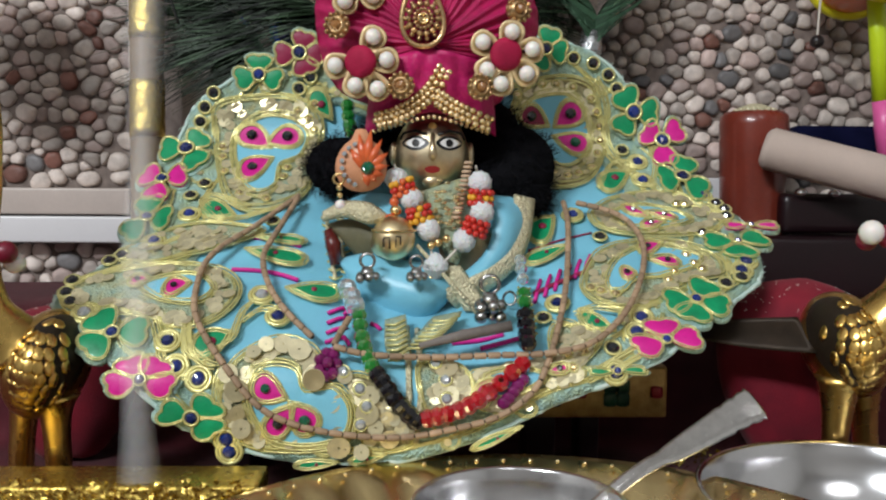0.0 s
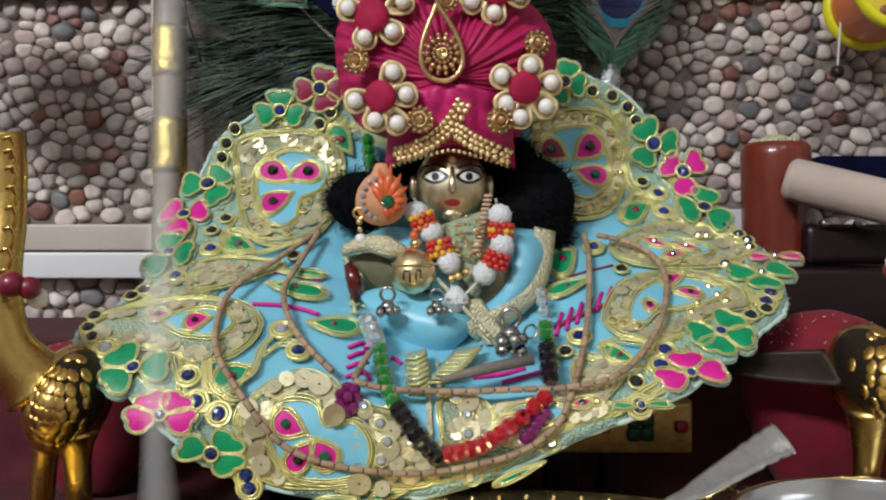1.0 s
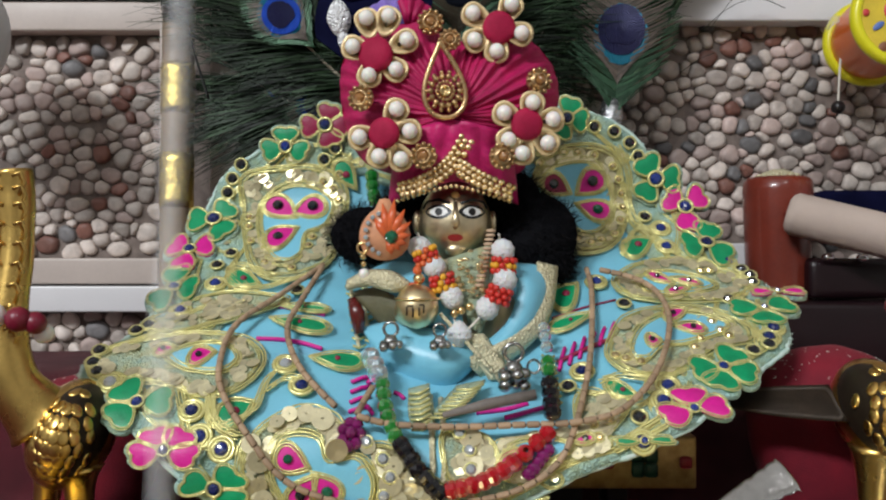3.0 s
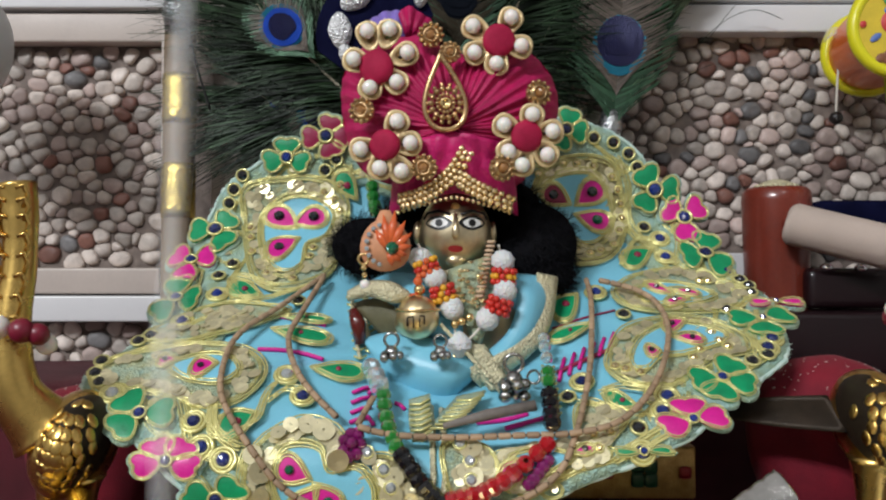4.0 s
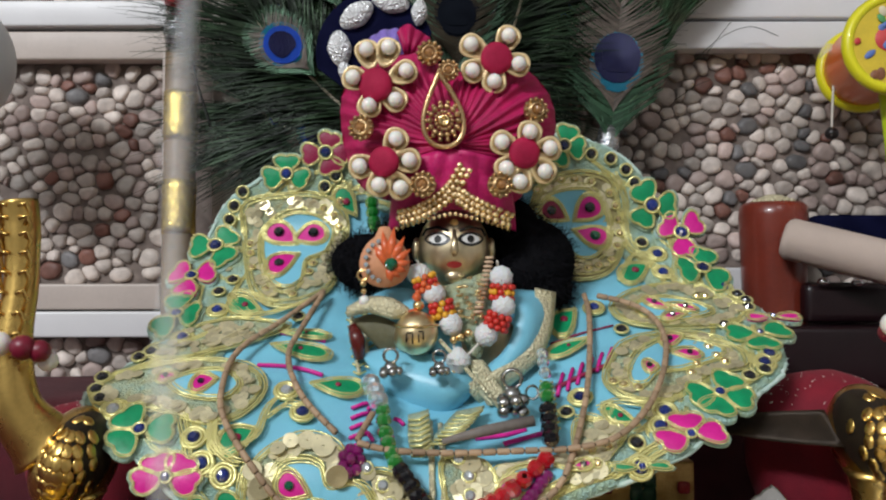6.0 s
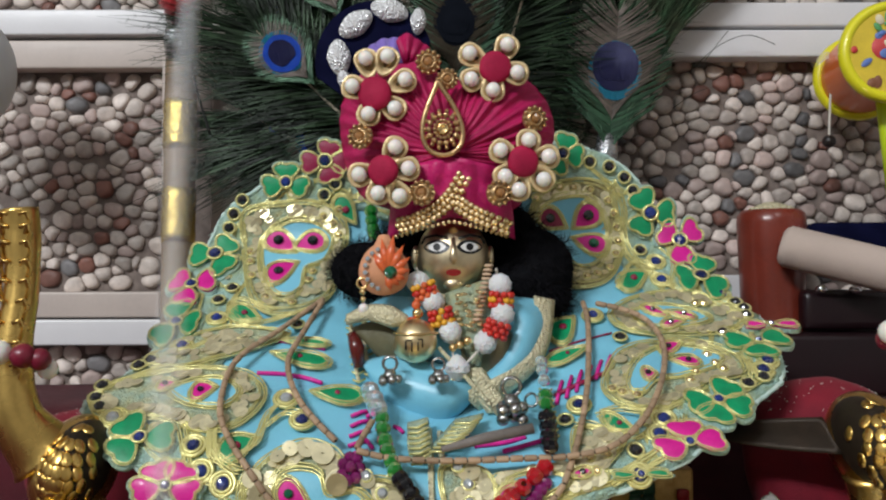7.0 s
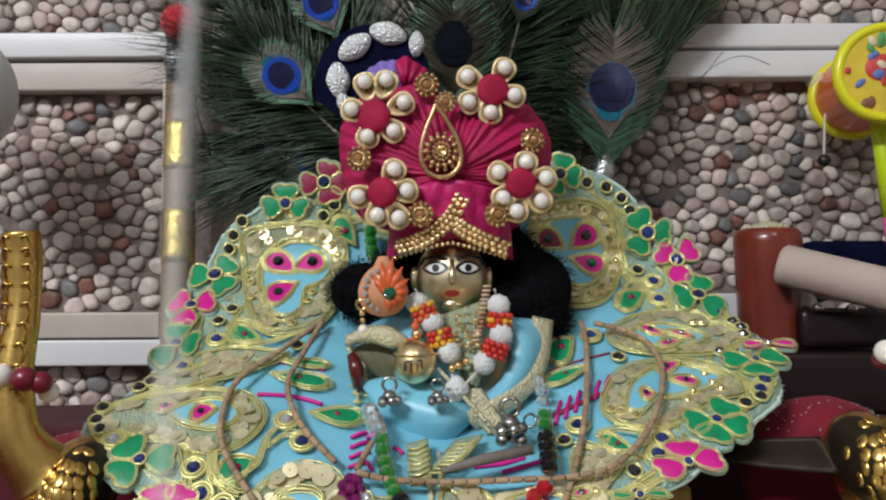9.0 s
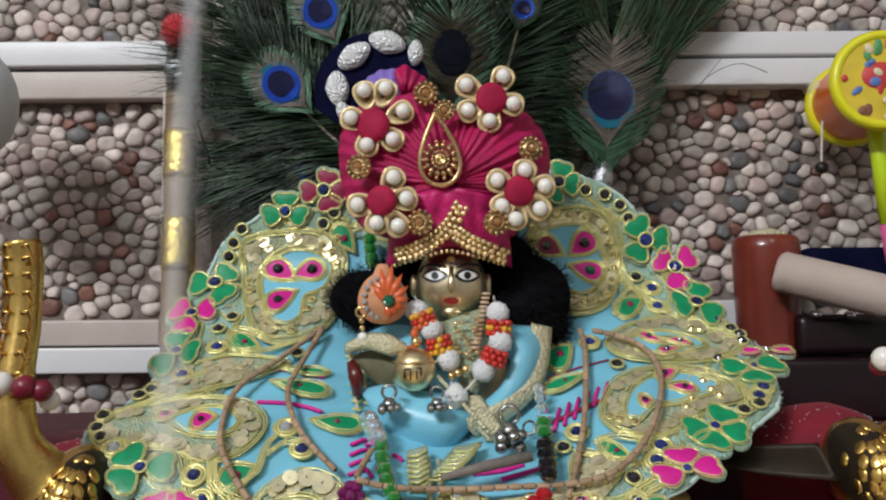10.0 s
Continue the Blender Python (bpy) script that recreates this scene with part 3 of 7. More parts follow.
FIELDS.append(([(-0.0869, 0.1737), (-0.0697, 0.1774), (-0.055, 0.1774), (-0.0439, 0.1712), (-0.0414, 0.1605), (-0.0441, 0.1467), (-0.0459, 0.1345), (-0.0571, 0.1282), (-0.0703, 0.1277), (-0.0792, 0.1344), (-0.0848, 0.1466), (-0.088, 0.1605)],
               [(-0.0769, 0.1605), (-0.0672, 0.1683), (-0.055, 0.1675), (-0.048, 0.1605), (-0.0504, 0.1498), (-0.0583, 0.1454), (-0.059, 0.1368), (-0.0653, 0.134), (-0.0721, 0.138), (-0.0776, 0.1493)]))
FIELDS.append(([(0.0396, 0.1737), (0.0469, 0.184), (0.0629, 0.1872), (0.0746, 0.1831), (0.0783, 0.1713), (0.0798, 0.1576), (0.0763, 0.1467), (0.0696, 0.14), (0.0598, 0.1376), (0.0519, 0.1388), (0.0434, 0.1455), (0.0395, 0.1606)],
               [(0.042, 0.1713), (0.0494, 0.1774), (0.0629, 0.1791), (0.0697, 0.173), (0.0732, 0.1621), (0.0703, 0.1515), (0.0638, 0.1462), (0.0568, 0.1475), (0.0535, 0.1553), (0.0468, 0.1585), (0.0415, 0.1651)]))
FIELDS.append(([(-0.1237, 0.0993), (-0.1167, 0.1044), (-0.1041, 0.1071), (-0.0887, 0.1089), (-0.0719, 0.1075), (-0.0638, 0.1033), (-0.0626, 0.098), (-0.0685, 0.0923), (-0.0776, 0.0902), (-0.0896, 0.0923), (-0.1022, 0.0952), (-0.1142, 0.0961)],
               [(-0.0955, 0.1018), (-0.085, 0.105), (-0.0762, 0.104), (-0.0718, 0.1005), (-0.0761, 0.0971), (-0.0879, 0.0979)]))
FIELDS.append(([(-0.1105, 0.1114), (-0.0993, 0.1182), (-0.0839, 0.1225), (-0.0684, 0.1218), (-0.0589, 0.1198), (-0.0724, 0.1146), (-0.0838, 0.1118), (-0.0987, 0.1085)],
               None))
FIELDS.append(([(0.0684, 0.1282), (0.0794, 0.1334), (0.0963, 0.1357), (0.1115, 0.1334), (0.1221, 0.1253), (0.1117, 0.1203), (0.0896, 0.1191), (0.0751, 0.1203), (0.068, 0.1236)],
               [(0.0773, 0.1267), (0.0872, 0.1296), (0.1, 0.1278), (0.1054, 0.1242), (0.0905, 0.1213), (0.0792, 0.1227)]))
FIELDS.append(([(0.0618, 0.1085), (0.069, 0.1146), (0.0847, 0.1175), (0.1012, 0.1166), (0.1117, 0.1119), (0.1108, 0.1065), (0.0993, 0.1045), (0.0853, 0.0994), (0.0744, 0.0955), (0.0636, 0.0968), (0.0581, 0.1016)],
               [(0.0678, 0.1047), (0.0738, 0.1107), (0.0856, 0.1147), (0.0977, 0.1137), (0.1041, 0.1101), (0.0879, 0.1056), (0.0779, 0.1044), (0.0724, 0.101), (0.0676, 0.1009)]))
FIELDS.append(([(-0.0648, 0.073), (-0.061, 0.0804), (-0.0542, 0.0851), (-0.0456, 0.0874), (-0.0358, 0.0847), (-0.0316, 0.0798), (-0.0331, 0.0767), (-0.0256, 0.0725), (-0.0204, 0.0674), (-0.0217, 0.0585), (-0.0293, 0.0542), (-0.0438, 0.0535), (-0.0546, 0.0554), (-0.0618, 0.0605), (-0.0646, 0.0679)],
               [(-0.0523, 0.0781), (-0.0462, 0.0795), (-0.0398, 0.0779), (-0.0367, 0.0728), (-0.0278, 0.0733), (-0.0226, 0.0678), (-0.0239, 0.0598), (-0.033, 0.0562), (-0.0456, 0.0572), (-0.0519, 0.0636), (-0.0546, 0.0715)]))
FIELDS.append(([(-0.0001, 0.0789), (0.0109, 0.0789), (0.0165, 0.0762), (0.0181, 0.0707), (0.0125, 0.0664), (0.0034, 0.0654), (0.0004, 0.0706)],
               None))
FIELDS.append(([(0.0168, 0.0759), (0.0259, 0.0778), (0.0353, 0.0796), (0.0481, 0.0801), (0.056, 0.0773), (0.0401, 0.0723), (0.0291, 0.0684), (0.0199, 0.0672)],
               [(0.02, 0.0718), (0.0239, 0.0763), (0.0351, 0.0777), (0.0413, 0.0758), (0.0291, 0.0706)]))
FIELDS.append(([(-0.023, 0.0766), (-0.0152, 0.0753), (-0.0077, 0.0672), (-0.0012, 0.0597), (-0.0042, 0.0543), (-0.0166, 0.0543), (-0.0185, 0.0634), (-0.0208, 0.071)],
               None))
FIELDS.append(([(0.0454, 0.0895), (0.0564, 0.0902), (0.0614, 0.087), (0.0547, 0.0806), (0.0497, 0.0748), (0.0445, 0.0789)],
               None))
seq = random.Random(5)
sequin_count, spare_sequins = [0], []


def add_sequin(m):
    """Every third, up to 300, is a piece of its own; the rest are joined."""
    sequin_count[0] += 1
    if sequin_count[0] % 3 == 1 and sequin_count[0] < 900:
        shared("sequin", SEQUIN, m, poshak)
    else:
        spare_sequins.append(m)


def grown(line, k):
    cx, cz = sum(p[0] for p in line) / len(line), sum(p[1] for p in line) / len(line)
    return [(cx + (x - cx) * k, cz + (z - cz) * k) for x, z in line]


M_BROWN_ZARI = mat("brown_zari", (0.26, 0.19, 0.08), 0.45, metal=0.25, second=(0.45, 0.45, 0.26), scale=220, fine=1300, bump=0.8, dist=0.0008, kind="cells")
for i, (outer, inner) in enumerate(FIELDS):
    line = flowing(outer, True)
    wpart("gold_field", patch(line, 0.0021, 0.0006), M_BROWN_ZARI if i in (1, 9) else M_GOLD_ZARI, poshak, "gold sequin embroidered field")
    cord(line, 0.00045, 0.0025, True)
    cord(grown(line, 0.93), 0.0003, 0.0030, True)
    heart = flowing(inner, True) if inner else None
    if heart:
        cord(grown(heart, 1.12), 0.0004, 0.0032, True)
    wide_ = max(x for x, z in line) - min(x for x, z in line)
    tall_ = max(z for x, z in line) - min(z for x, z in line)
    for k in range(max(12, int(900 * (wide_ + tall_)))):
        x, z = line[seq.randrange(len(line))]
        cx, cz = sum(p[0] for p in line) / len(line), sum(p[1] for p in line) / len(line)
        r = seq.uniform(0.66, 0.88) if heart else seq.uniform(0.1, 0.86)
        add_sequin(facing(cx + (x - cx) * r, cz + (z - cz) * r, 0.0031, seq.uniform(0.0015, 0.0026), seq.uniform(-14, 14)))
    if heart:
        wpart("blue_field", patch(heart, 0.0034, 0.0005), M_BLUE_SATIN, poshak)
        cord(heart, 0.00045, 0.0037, True)
DROPS = [((-0.0699, 0.1575), 0.0155, 0.0117, -35), ((-0.0579, 0.1575), 0.0139, 0.0117, 205), ((-0.068, 0.1441), 0.0133, 0.0098, 30), ((0.0494, 0.1688), 0.0128, 0.0099, -30),
         ((0.0636, 0.1698), 0.0138, 0.0113, 220), ((0.0651, 0.157), 0.0149, 0.0112, 160), ((-0.0973, 0.1027), 0.0066, 0.0033, 5), ((-0.0839, 0.101), 0.0084, 0.0055, 10),
         ((-0.048, 0.0729), 0.0108, 0.0072, -20), ((-0.0441, 0.0642), 0.0126, 0.0079, 48), ((-0.0375, 0.065), 0.0111, 0.0089, 130)]
DROPS_FLAT = [((0.0856, 0.1265), 0.0096, 0.0035, -20), ((0.0949, 0.1255), 0.0109, 0.0026, 170), ((0.0909, 0.1223), 0.0093, 0.0028, 10), ((0.0864, 0.1141), 0.0092, 0.004, 15),
              ((0.0895, 0.1095), 0.0104, 0.0035, 175), ((0.0753, 0.1054), 0.0049, 0.0038, 0), ((0.0222, 0.0719), 0.0097, 0.0055, 35), ((0.0451, 0.0778), 0.0075, 0.0026, 190)]
for i, ((x, z), long_, wide_, rot) in enumerate(DROPS + DROPS_FLAT):
    pts = turned(drop_line(long_, wide_), x, z, rot)
    wpart("paisley_drop", patch(pts, 0.0041, 0.0003), M_DARK_PINK if i == 3 else M_MAGENTA_SILK, poshak)
    cord(pts, 0.0004, 0.0044, True, "drop_cord")
    cord(grown(pts, 1.18), 0.0003, 0.0040, True, "drop_cord")
    back = radians(rot + 180)
    stone(x + 0.12 * long_ * math.cos(back), z + 0.12 * long_ * math.sin(back), max(0.0011, min(0.0024, wide_ * 0.22)), M_STONE_GREEN if i in (5, 8, 10) else M_STONE_BLACK, False, 0.0050)
LEAVES = [((-0.079, 0.1271), 0.0136, 0.0066, -15), ((-0.0682, 0.0859), 0.0118, 0.0084, 25), ((-0.0531, 0.1117), 0.0205, 0.0047, 170), ((-0.0378, 0.1), 0.0169, 0.0052, 172),
          ((0.0816, 0.141), 0.014, 0.0082, 25), ((0.0484, 0.1215), 0.012, 0.0086, 40), ((0.0485, 0.1123), 0.0162, 0.004, 20), ((0.0607, 0.0915), 0.0107, 0.0048, -20),
          ((-0.0422, 0.1737), 0.0138, 0.0084, -55), ((-0.0523, 0.117), 0.0164, 0.0025, 175), ((-0.033, 0.0494), 0.0126, 0.0029, 5), ((-0.0166, 0.0512), 0.0108, 0.0029, 12),
          ((0.0254, 0.0579), 0.016, 0.0025, 25)]
for (x, z), long_, wide_, rot in LEAVES:
    pts = turned(drop_line(long_, wide_), x, z, rot)
    wpart("leaf", patch(pts, 0.0026, 0.0005), M_GREEN_SILK, poshak, "green foil leaf")
    cord(pts, 0.0004, 0.0028, True, "leaf_cord")
    cord(grown(pts, 1.16), 0.0003, 0.0024, True, "leaf_cord")
    stone(x, z, min(0.0016, wide_ * 0.2), M_DARK_PINK, False, 0.0034)
DARK_STONES = [(-0.0469, 0.1852), (-0.0518, 0.1803), (-0.0881, 0.1781), (-0.0918, 0.1719), (-0.0938, 0.1658), (-0.0875, 0.1375), (-0.0916, 0.1326), (-0.1114, 0.1094),
               (-0.1079, 0.1112), (-0.1211, 0.1033), (-0.1214, 0.0998), (-0.1186, 0.0972), (-0.0569, 0.1231), (0.066, 0.1946), (0.0746, 0.1926), (0.0813, 0.1877),
               (0.085, 0.1818), (0.0872, 0.154), (0.1202, 0.1311), (0.1225, 0.1289), (0.122, 0.1263), (0.1093, 0.1199), (0.0691, 0.1183), (0.1097, 0.1034),
               (0.0644, 0.0845), (0.0433, 0.0921), (0.1162, 0.1053)]
BLUE_STONES = [(-0.0895, 0.1256), (-0.0986, 0.1159), (-0.0826, 0.0864), (-0.0786, 0.0794), (-0.0709, 0.0761), (-0.0481, 0.093), (0.093, 0.1486), (0.0932, 0.1405),
               (0.0607, 0.1263), (0.1157, 0.1341), (0.1208, 0.1104), (0.1175, 0.1076), (0.0761, 0.0933), (0.0734, 0.0891), (0.0489, 0.0967), (0.0643, 0.0779),
               (-0.0618, 0.0576), (-0.061, 0.0535)]
CLEAR_STONES = [(-0.1126, 0.0941), (-0.0548, 0.0992)]
for spots, size, material in ((DARK_STONES, 0.0021, M_STONE_BLACK), (BLUE_STONES, 0.0022, M_STONE_BLUE), (CLEAR_STONES, 0.0023, M_STONE_CLEAR)):
    for x, z in spots:
        stone(x, z, size, material, True, 0.0030)
        if material is not M_STONE_BLACK:
            shared("setting_ring", RING, facing(x, z, 0.0022, size * 1.8), poshak)
# large round sequins and beaded rings
BIG_SEQUINS = [(-0.0502, 0.0844), (-0.0448, 0.0843), (-0.0395, 0.0827), (-0.0538, 0.0825), (-0.0612, 0.0771), (-0.0582, 0.073), (-0.0581, 0.0664), (-0.0567, 0.0616),
               (-0.0342, 0.0756), (-0.0244, 0.0756), (-0.0159, 0.0709), (-0.0167, 0.066), (-0.0139, 0.0615), (-0.0094, 0.0579), (0.009, 0.0767), (0.007, 0.0719),
               (0.0098, 0.0706), (-0.0257, 0.0553), (-0.0184, 0.0538)]
for i, (x, z) in enumerate(BIG_SEQUINS):
    add_sequin(facing(x, z, 0.0046, 0.0026 + 0.0006 * (i % 3), seq.uniform(-14, 14)))
RINGS = [(-0.0836, 0.1533), (-0.0828, 0.1487), (-0.0809, 0.1423), (-0.0724, 0.1333), (-0.0611, 0.131), (-0.0552, 0.1441), (-0.0562, 0.1404), (-0.0476, 0.1675),
         (-0.0451, 0.162), (-0.0451, 0.1737), (-0.052, 0.1707), (0.042, 0.1786), (0.0462, 0.1828), (0.0526, 0.1835), (0.0584, 0.1836), (0.0658, 0.1823),
         (0.0739, 0.1774), (0.0764, 0.1718), (0.0776, 0.1656), (0.0779, 0.1582), (0.0762, 0.152), (0.0727, 0.1455), (0.0667, 0.1429), (0.0618, 0.1417),
         (0.0566, 0.143), (0.0515, 0.1442), (0.046, 0.1481), (0.0433, 0.1534)]
RINGS_LOW = [(0.0611, 0.1012), (0.0643, 0.1004), (0.0691, 0.0996), (0.0922, 0.1065), (0.0989, 0.1119), (0.1006, 0.1092), (0.1028, 0.1074), (0.0891, 0.1039),
             (0.1032, 0.13), (0.1066, 0.13), (0.0505, 0.0787), (0.0493, 0.0822), (0.0548, 0.0831)]
for x, z in RINGS + RINGS_LOW:
    stone(x, z, 0.0014, M_SEQUIN_GOLD, True, 0.0036)
wpart("round_sequin", lathe([(0, 0.0004), (0.0035, 0.0008), (0.0036, 0.0)], 18, None, facing(-0.034, 0.0749, 0.006, 1.0, 10)), M_SEQUIN_GOLD, poshak, "large pale gold sequin", False)

# free runs of gold cord, pink feather stitches and pink lines
CORDS_LEFT = [[(-0.0548, 0.0992), (-0.0602, 0.0948), (-0.0618, 0.0901), (-0.0635, 0.0856), (-0.0737, 0.0819), (-0.0773, 0.0856), (-0.0785, 0.0917)],
              [(-0.0483, 0.0938), (-0.0546, 0.0947), (-0.0594, 0.0916)],
              [(-0.0894, 0.0917), (-0.0859, 0.0856), (-0.0832, 0.0797), (-0.0782, 0.0768), (-0.069, 0.0754)],
              [(-0.078, 0.0902), (-0.076, 0.0841), (-0.0696, 0.0797), (-0.0659, 0.079)],
              [(-0.0641, 0.079), (-0.0657, 0.0739), (-0.0652, 0.0659), (-0.0616, 0.0598)]]
CORDS_RIGHT = [[(0.0751, 0.186), (0.0801, 0.1737), (0.0803, 0.1576), (0.0854, 0.1467), (0.0967, 0.1369)],
               [(0.0735, 0.1369), (0.0806, 0.1467), (0.0881, 0.148), (0.0923, 0.1455)],
               [(0.0992, 0.1562), (0.0998, 0.1468), (0.0967, 0.1369), (0.1069, 0.1334), (0.1167, 0.1257)],
               [(0.0536, 0.0937), (0.0614, 0.0955), (0.0723, 0.0948), (0.0848, 0.0981)],
               [(0.0571, 0.093), (0.0577, 0.0884), (0.0654, 0.0901), (0.0704, 0.0948)]]
CORDS_LOW = [[(0.0575, 0.0781), (0.0672, 0.0826), (0.0776, 0.0879), (0.0821, 0.0933)],
             [(0.0554, 0.0752), (0.0686, 0.0804), (0.0786, 0.0849)],
             [(-0.0827, 0.1194), (-0.0954, 0.1146), (-0.1046, 0.1082), (-0.1199, 0.103)],
             [(-0.1243, 0.1005), (-0.1183, 0.0948), (-0.1055, 0.0941), (-0.0919, 0.0933), (-0.0795, 0.0902)],
             [(-0.0508, 0.13), (-0.0671, 0.1245), (-0.0795, 0.1225)]]
CORDS_EDGE = [[(-0.0777, 0.1235), (-0.0867, 0.1299), (-0.083, 0.1321), (-0.0681, 0.1277)],
              [(0.0465, 0.075), (0.0511, 0.0823), (0.0614, 0.0885)],
              [(0.0458, 0.091), (0.0527, 0.0898), (0.0553, 0.0853)],
              [(0.12, 0.1236), (0.1102, 0.1176), (0.1134, 0.1119), (0.1115, 0.1048)],
              [(0.0998, 0.1357), (0.1099, 0.13), (0.12, 0.1236)]]

for line in CORDS_LEFT + CORDS_RIGHT + CORDS_LOW + CORDS_EDGE:
    cord(flowing(line), 0.00045, 0.0027)
    cord([(x + 0.0016, z + 0.0010) for x, z in flowing(line)], 0.0004, 0.0027)
STITCHES = [((-0.0315, 0.0831), (-0.025, 0.0843)), ((-0.0316, 0.0858), (-0.025, 0.0869)), ((-0.0316, 0.0884), (-0.025, 0.0896)), ((-0.0317, 0.0912), (-0.0251, 0.0924)),
            ((-0.0319, 0.094), (-0.0251, 0.0952)), ((-0.0268, 0.0876), (-0.0236, 0.0848)), ((-0.0172, 0.0904), (-0.0135, 0.0885)), ((-0.0264, 0.0934), (-0.0236, 0.0952)),
            ((0.0413, 0.0971), (0.0447, 0.1041)), ((0.0451, 0.0991), (0.0484, 0.1058)), ((0.0489, 0.1011), (0.0522, 0.1076)), ((0.0527, 0.1032), (0.056, 0.1093)),
            ((0.0566, 0.1052), (0.06, 0.111)), ((0.0605, 0.1072), (0.064, 0.1127))]
for a, b in STITCHES:
    cord([a, ((a[0] + b[0]) / 2, (a[1] + b[1]) / 2 + 0.0004), b], 0.0008, 0.0014, False, "feather_stitch", M_MAGENTA_SILK)
LINES = [[(-0.0675, 0.1076), (-0.0579, 0.1072), (-0.0498, 0.1059), (-0.0436, 0.1041)], [(-0.0652, 0.1184), (-0.0544, 0.1171), (-0.0448, 0.1151)],
         [(0.0413, 0.0996), (0.0526, 0.1044), (0.0642, 0.1085)], [(0.0419, 0.1138), (0.0535, 0.1175), (0.0666, 0.1205)],
         [(0.0113, 0.0846), (0.0211, 0.0856), (0.0291, 0.0874)], [(0.0209, 0.0834), (0.0287, 0.0852), (0.0356, 0.087)]]
for i, line in enumerate(LINES):
    cord(flowing(line), 0.0005 if i == 3 else 0.0009, 0.0014, False, "pink_stitch", M_DARK_PINK if i in (2, 3) else M_MAGENTA_SILK)
swirls = random.Random(9)
for k in range(60):
    i, r = swirls.randrange(len(rim_line)), swirls.uniform(0.76, 0.96)
    x, z = rim_at(i, r)
    if z > 0.14 and abs(x) < 0.03:
        continue
    a0, turn, grow = swirls.uniform(0, 6.3), swirls.choice((-1, 1)), swirls.uniform(0.0005, 0.0009)
    cord([(x + grow * q * 0.42 * math.cos(a0 + turn * q * 0.42), z + grow * 0.8 * q * 0.42 * math.sin(a0 + turn * q * 0.42)) for q in range(3, 16)], 0.00035, 0.0020)
    add_sequin(facing(x, z, 0.0024, 0.0013, swirls.uniform(-20, 20)))
for a, b in (((-0.0366, 0.1242), (-0.0310, 0.1037)), ((-0.0314, 0.1242), (-0.0272, 0.1054)), ((0.0386, 0.1003), (0.0382, 0.0873))):
    cord([a, ((a[0] + b[0]) / 2 - 0.001, (a[1] + b[1]) / 2), b], 0.0008, 0.002, False, "gold_braid", M_GOLD_LACE)
    for k in range(9):
        x, z = a[0] + (b[0] - a[0]) * k / 8, a[1] + (b[1] - a[1]) * k / 8
        cord([(x - 0.0022, z + 0.0006), (x, z - 0.0004), (x + 0.0022, z + 0.0006)], 0.0005, 0.0022, False, "gold_braid", M_GOLD_CORD)
# plain gold braid down the middle of the front
for px in (0, 1):
    cord([(-0.0047, 0.0887), (-0.0038, 0.0804), (-0.0033, 0.0706), (-0.0047, 0.0560)] if px else [(-0.0008, 0.0878), (0.0000, 0.0803), (0.0006, 0.0707), (-0.0011, 0.0560)], 0.0011, 0.002, False, "gold_braid", M_GOLD_LACE)
base_v, base_f = [v.co.copy() for v in SEQUIN.vertices], [tuple(f.vertices) for f in SEQUIN.polygons]
all_v = [m @ v for m in spare_sequins for v in base_v]
all_f = [tuple(k + i * len(base_v) for k in f) for i in range(len(spare_sequins)) for f in base_f]
me = bpy.data.meshes.new("loose_sequin")
me.from_pydata(all_v, [], all_f)
me.materials.append(mat("pale_gold_sequins", (0.76, 0.69, 0.44), 0.3, metal=0.55, vary=0.15, scale=260, fine=900, bump=0.15, island=0.2))
tagged(keep(new("loose_sequin", me), poshak), "scattered gold sequins", kind="stuff")


# ---- the idol and what it wears ----
def join(pieces):
    """One bmesh out of (bmesh, material index) pieces."""
    out = bmesh.new()
    for bm, index in pieces:
        for f in bm.faces:
            f.material_index = index
        me = bpy.data.meshes.new("piece")
        bm.to_mesh(me)
        bm.free()
        out.from_mesh(me)
        bpy.data.meshes.remove(me)
    return out


def loft(a, b, bulge=0.0, rows=8, steps=8, wave=0.0, seed=0.0):
    """A sheet between two curves through the given points, bulging towards the viewer."""
    a, b = smooth_line(a, steps), smooth_line(b, steps)
    bm, grid_ = bmesh.new(), []
    for j in range(rows + 1):
        t = j / rows
        row = []
        for i, (p, q) in enumerate(zip(a, b)):
            s = i / (len(a) - 1)
            v = p.lerp(q, t)
            v.y -= bulge * math.sin(math.pi * t) * (0.35 + 0.65 * math.sin(math.pi * s)) + wave * math.sin(9 * s + seed) * math.sin(math.pi * (t * 0.8 + 0.1))
            row.append(bm.verts.new(v))
        grid_.append(row)
    for r, s in zip(grid_, grid_[1:]):
        for i in range(len(r) - 1):
            bm.faces.new((r[i], r[i + 1], s[i + 1], s[i]))
    return bm


HC, HR = Vector((0.0046, 0.0026, 0.1510)), (0.0146, 0.0135, 0.0165)


def taper(w):
    return 1 - (0.26 * w * w if w < 0 else 0.04 * w)


def head_y(x, z):
    w = (z - HC.z) / HR[2]
    u = (x - HC.x) / (HR[0] * taper(w))
    return HC.y - HR[1] * math.sqrt(max(0.02, 1 - u * u - w * w))


def face_patch(outline, lift):
    bm = bmesh.new()
    cx, cz = sum(p[0] for p in outline) / len(outline), sum(p[1] for p in outline) / len(outline)
    mid = bm.verts.new((cx, head_y(cx, cz) - lift, cz))
    ring = [bm.verts.new((x, head_y(x, z) - lift, z)) for x, z in outline]
    for k in range(len(ring)):
        bm.faces.new((mid, ring[k], ring[(k + 1) % len(ring)]))
    return bm


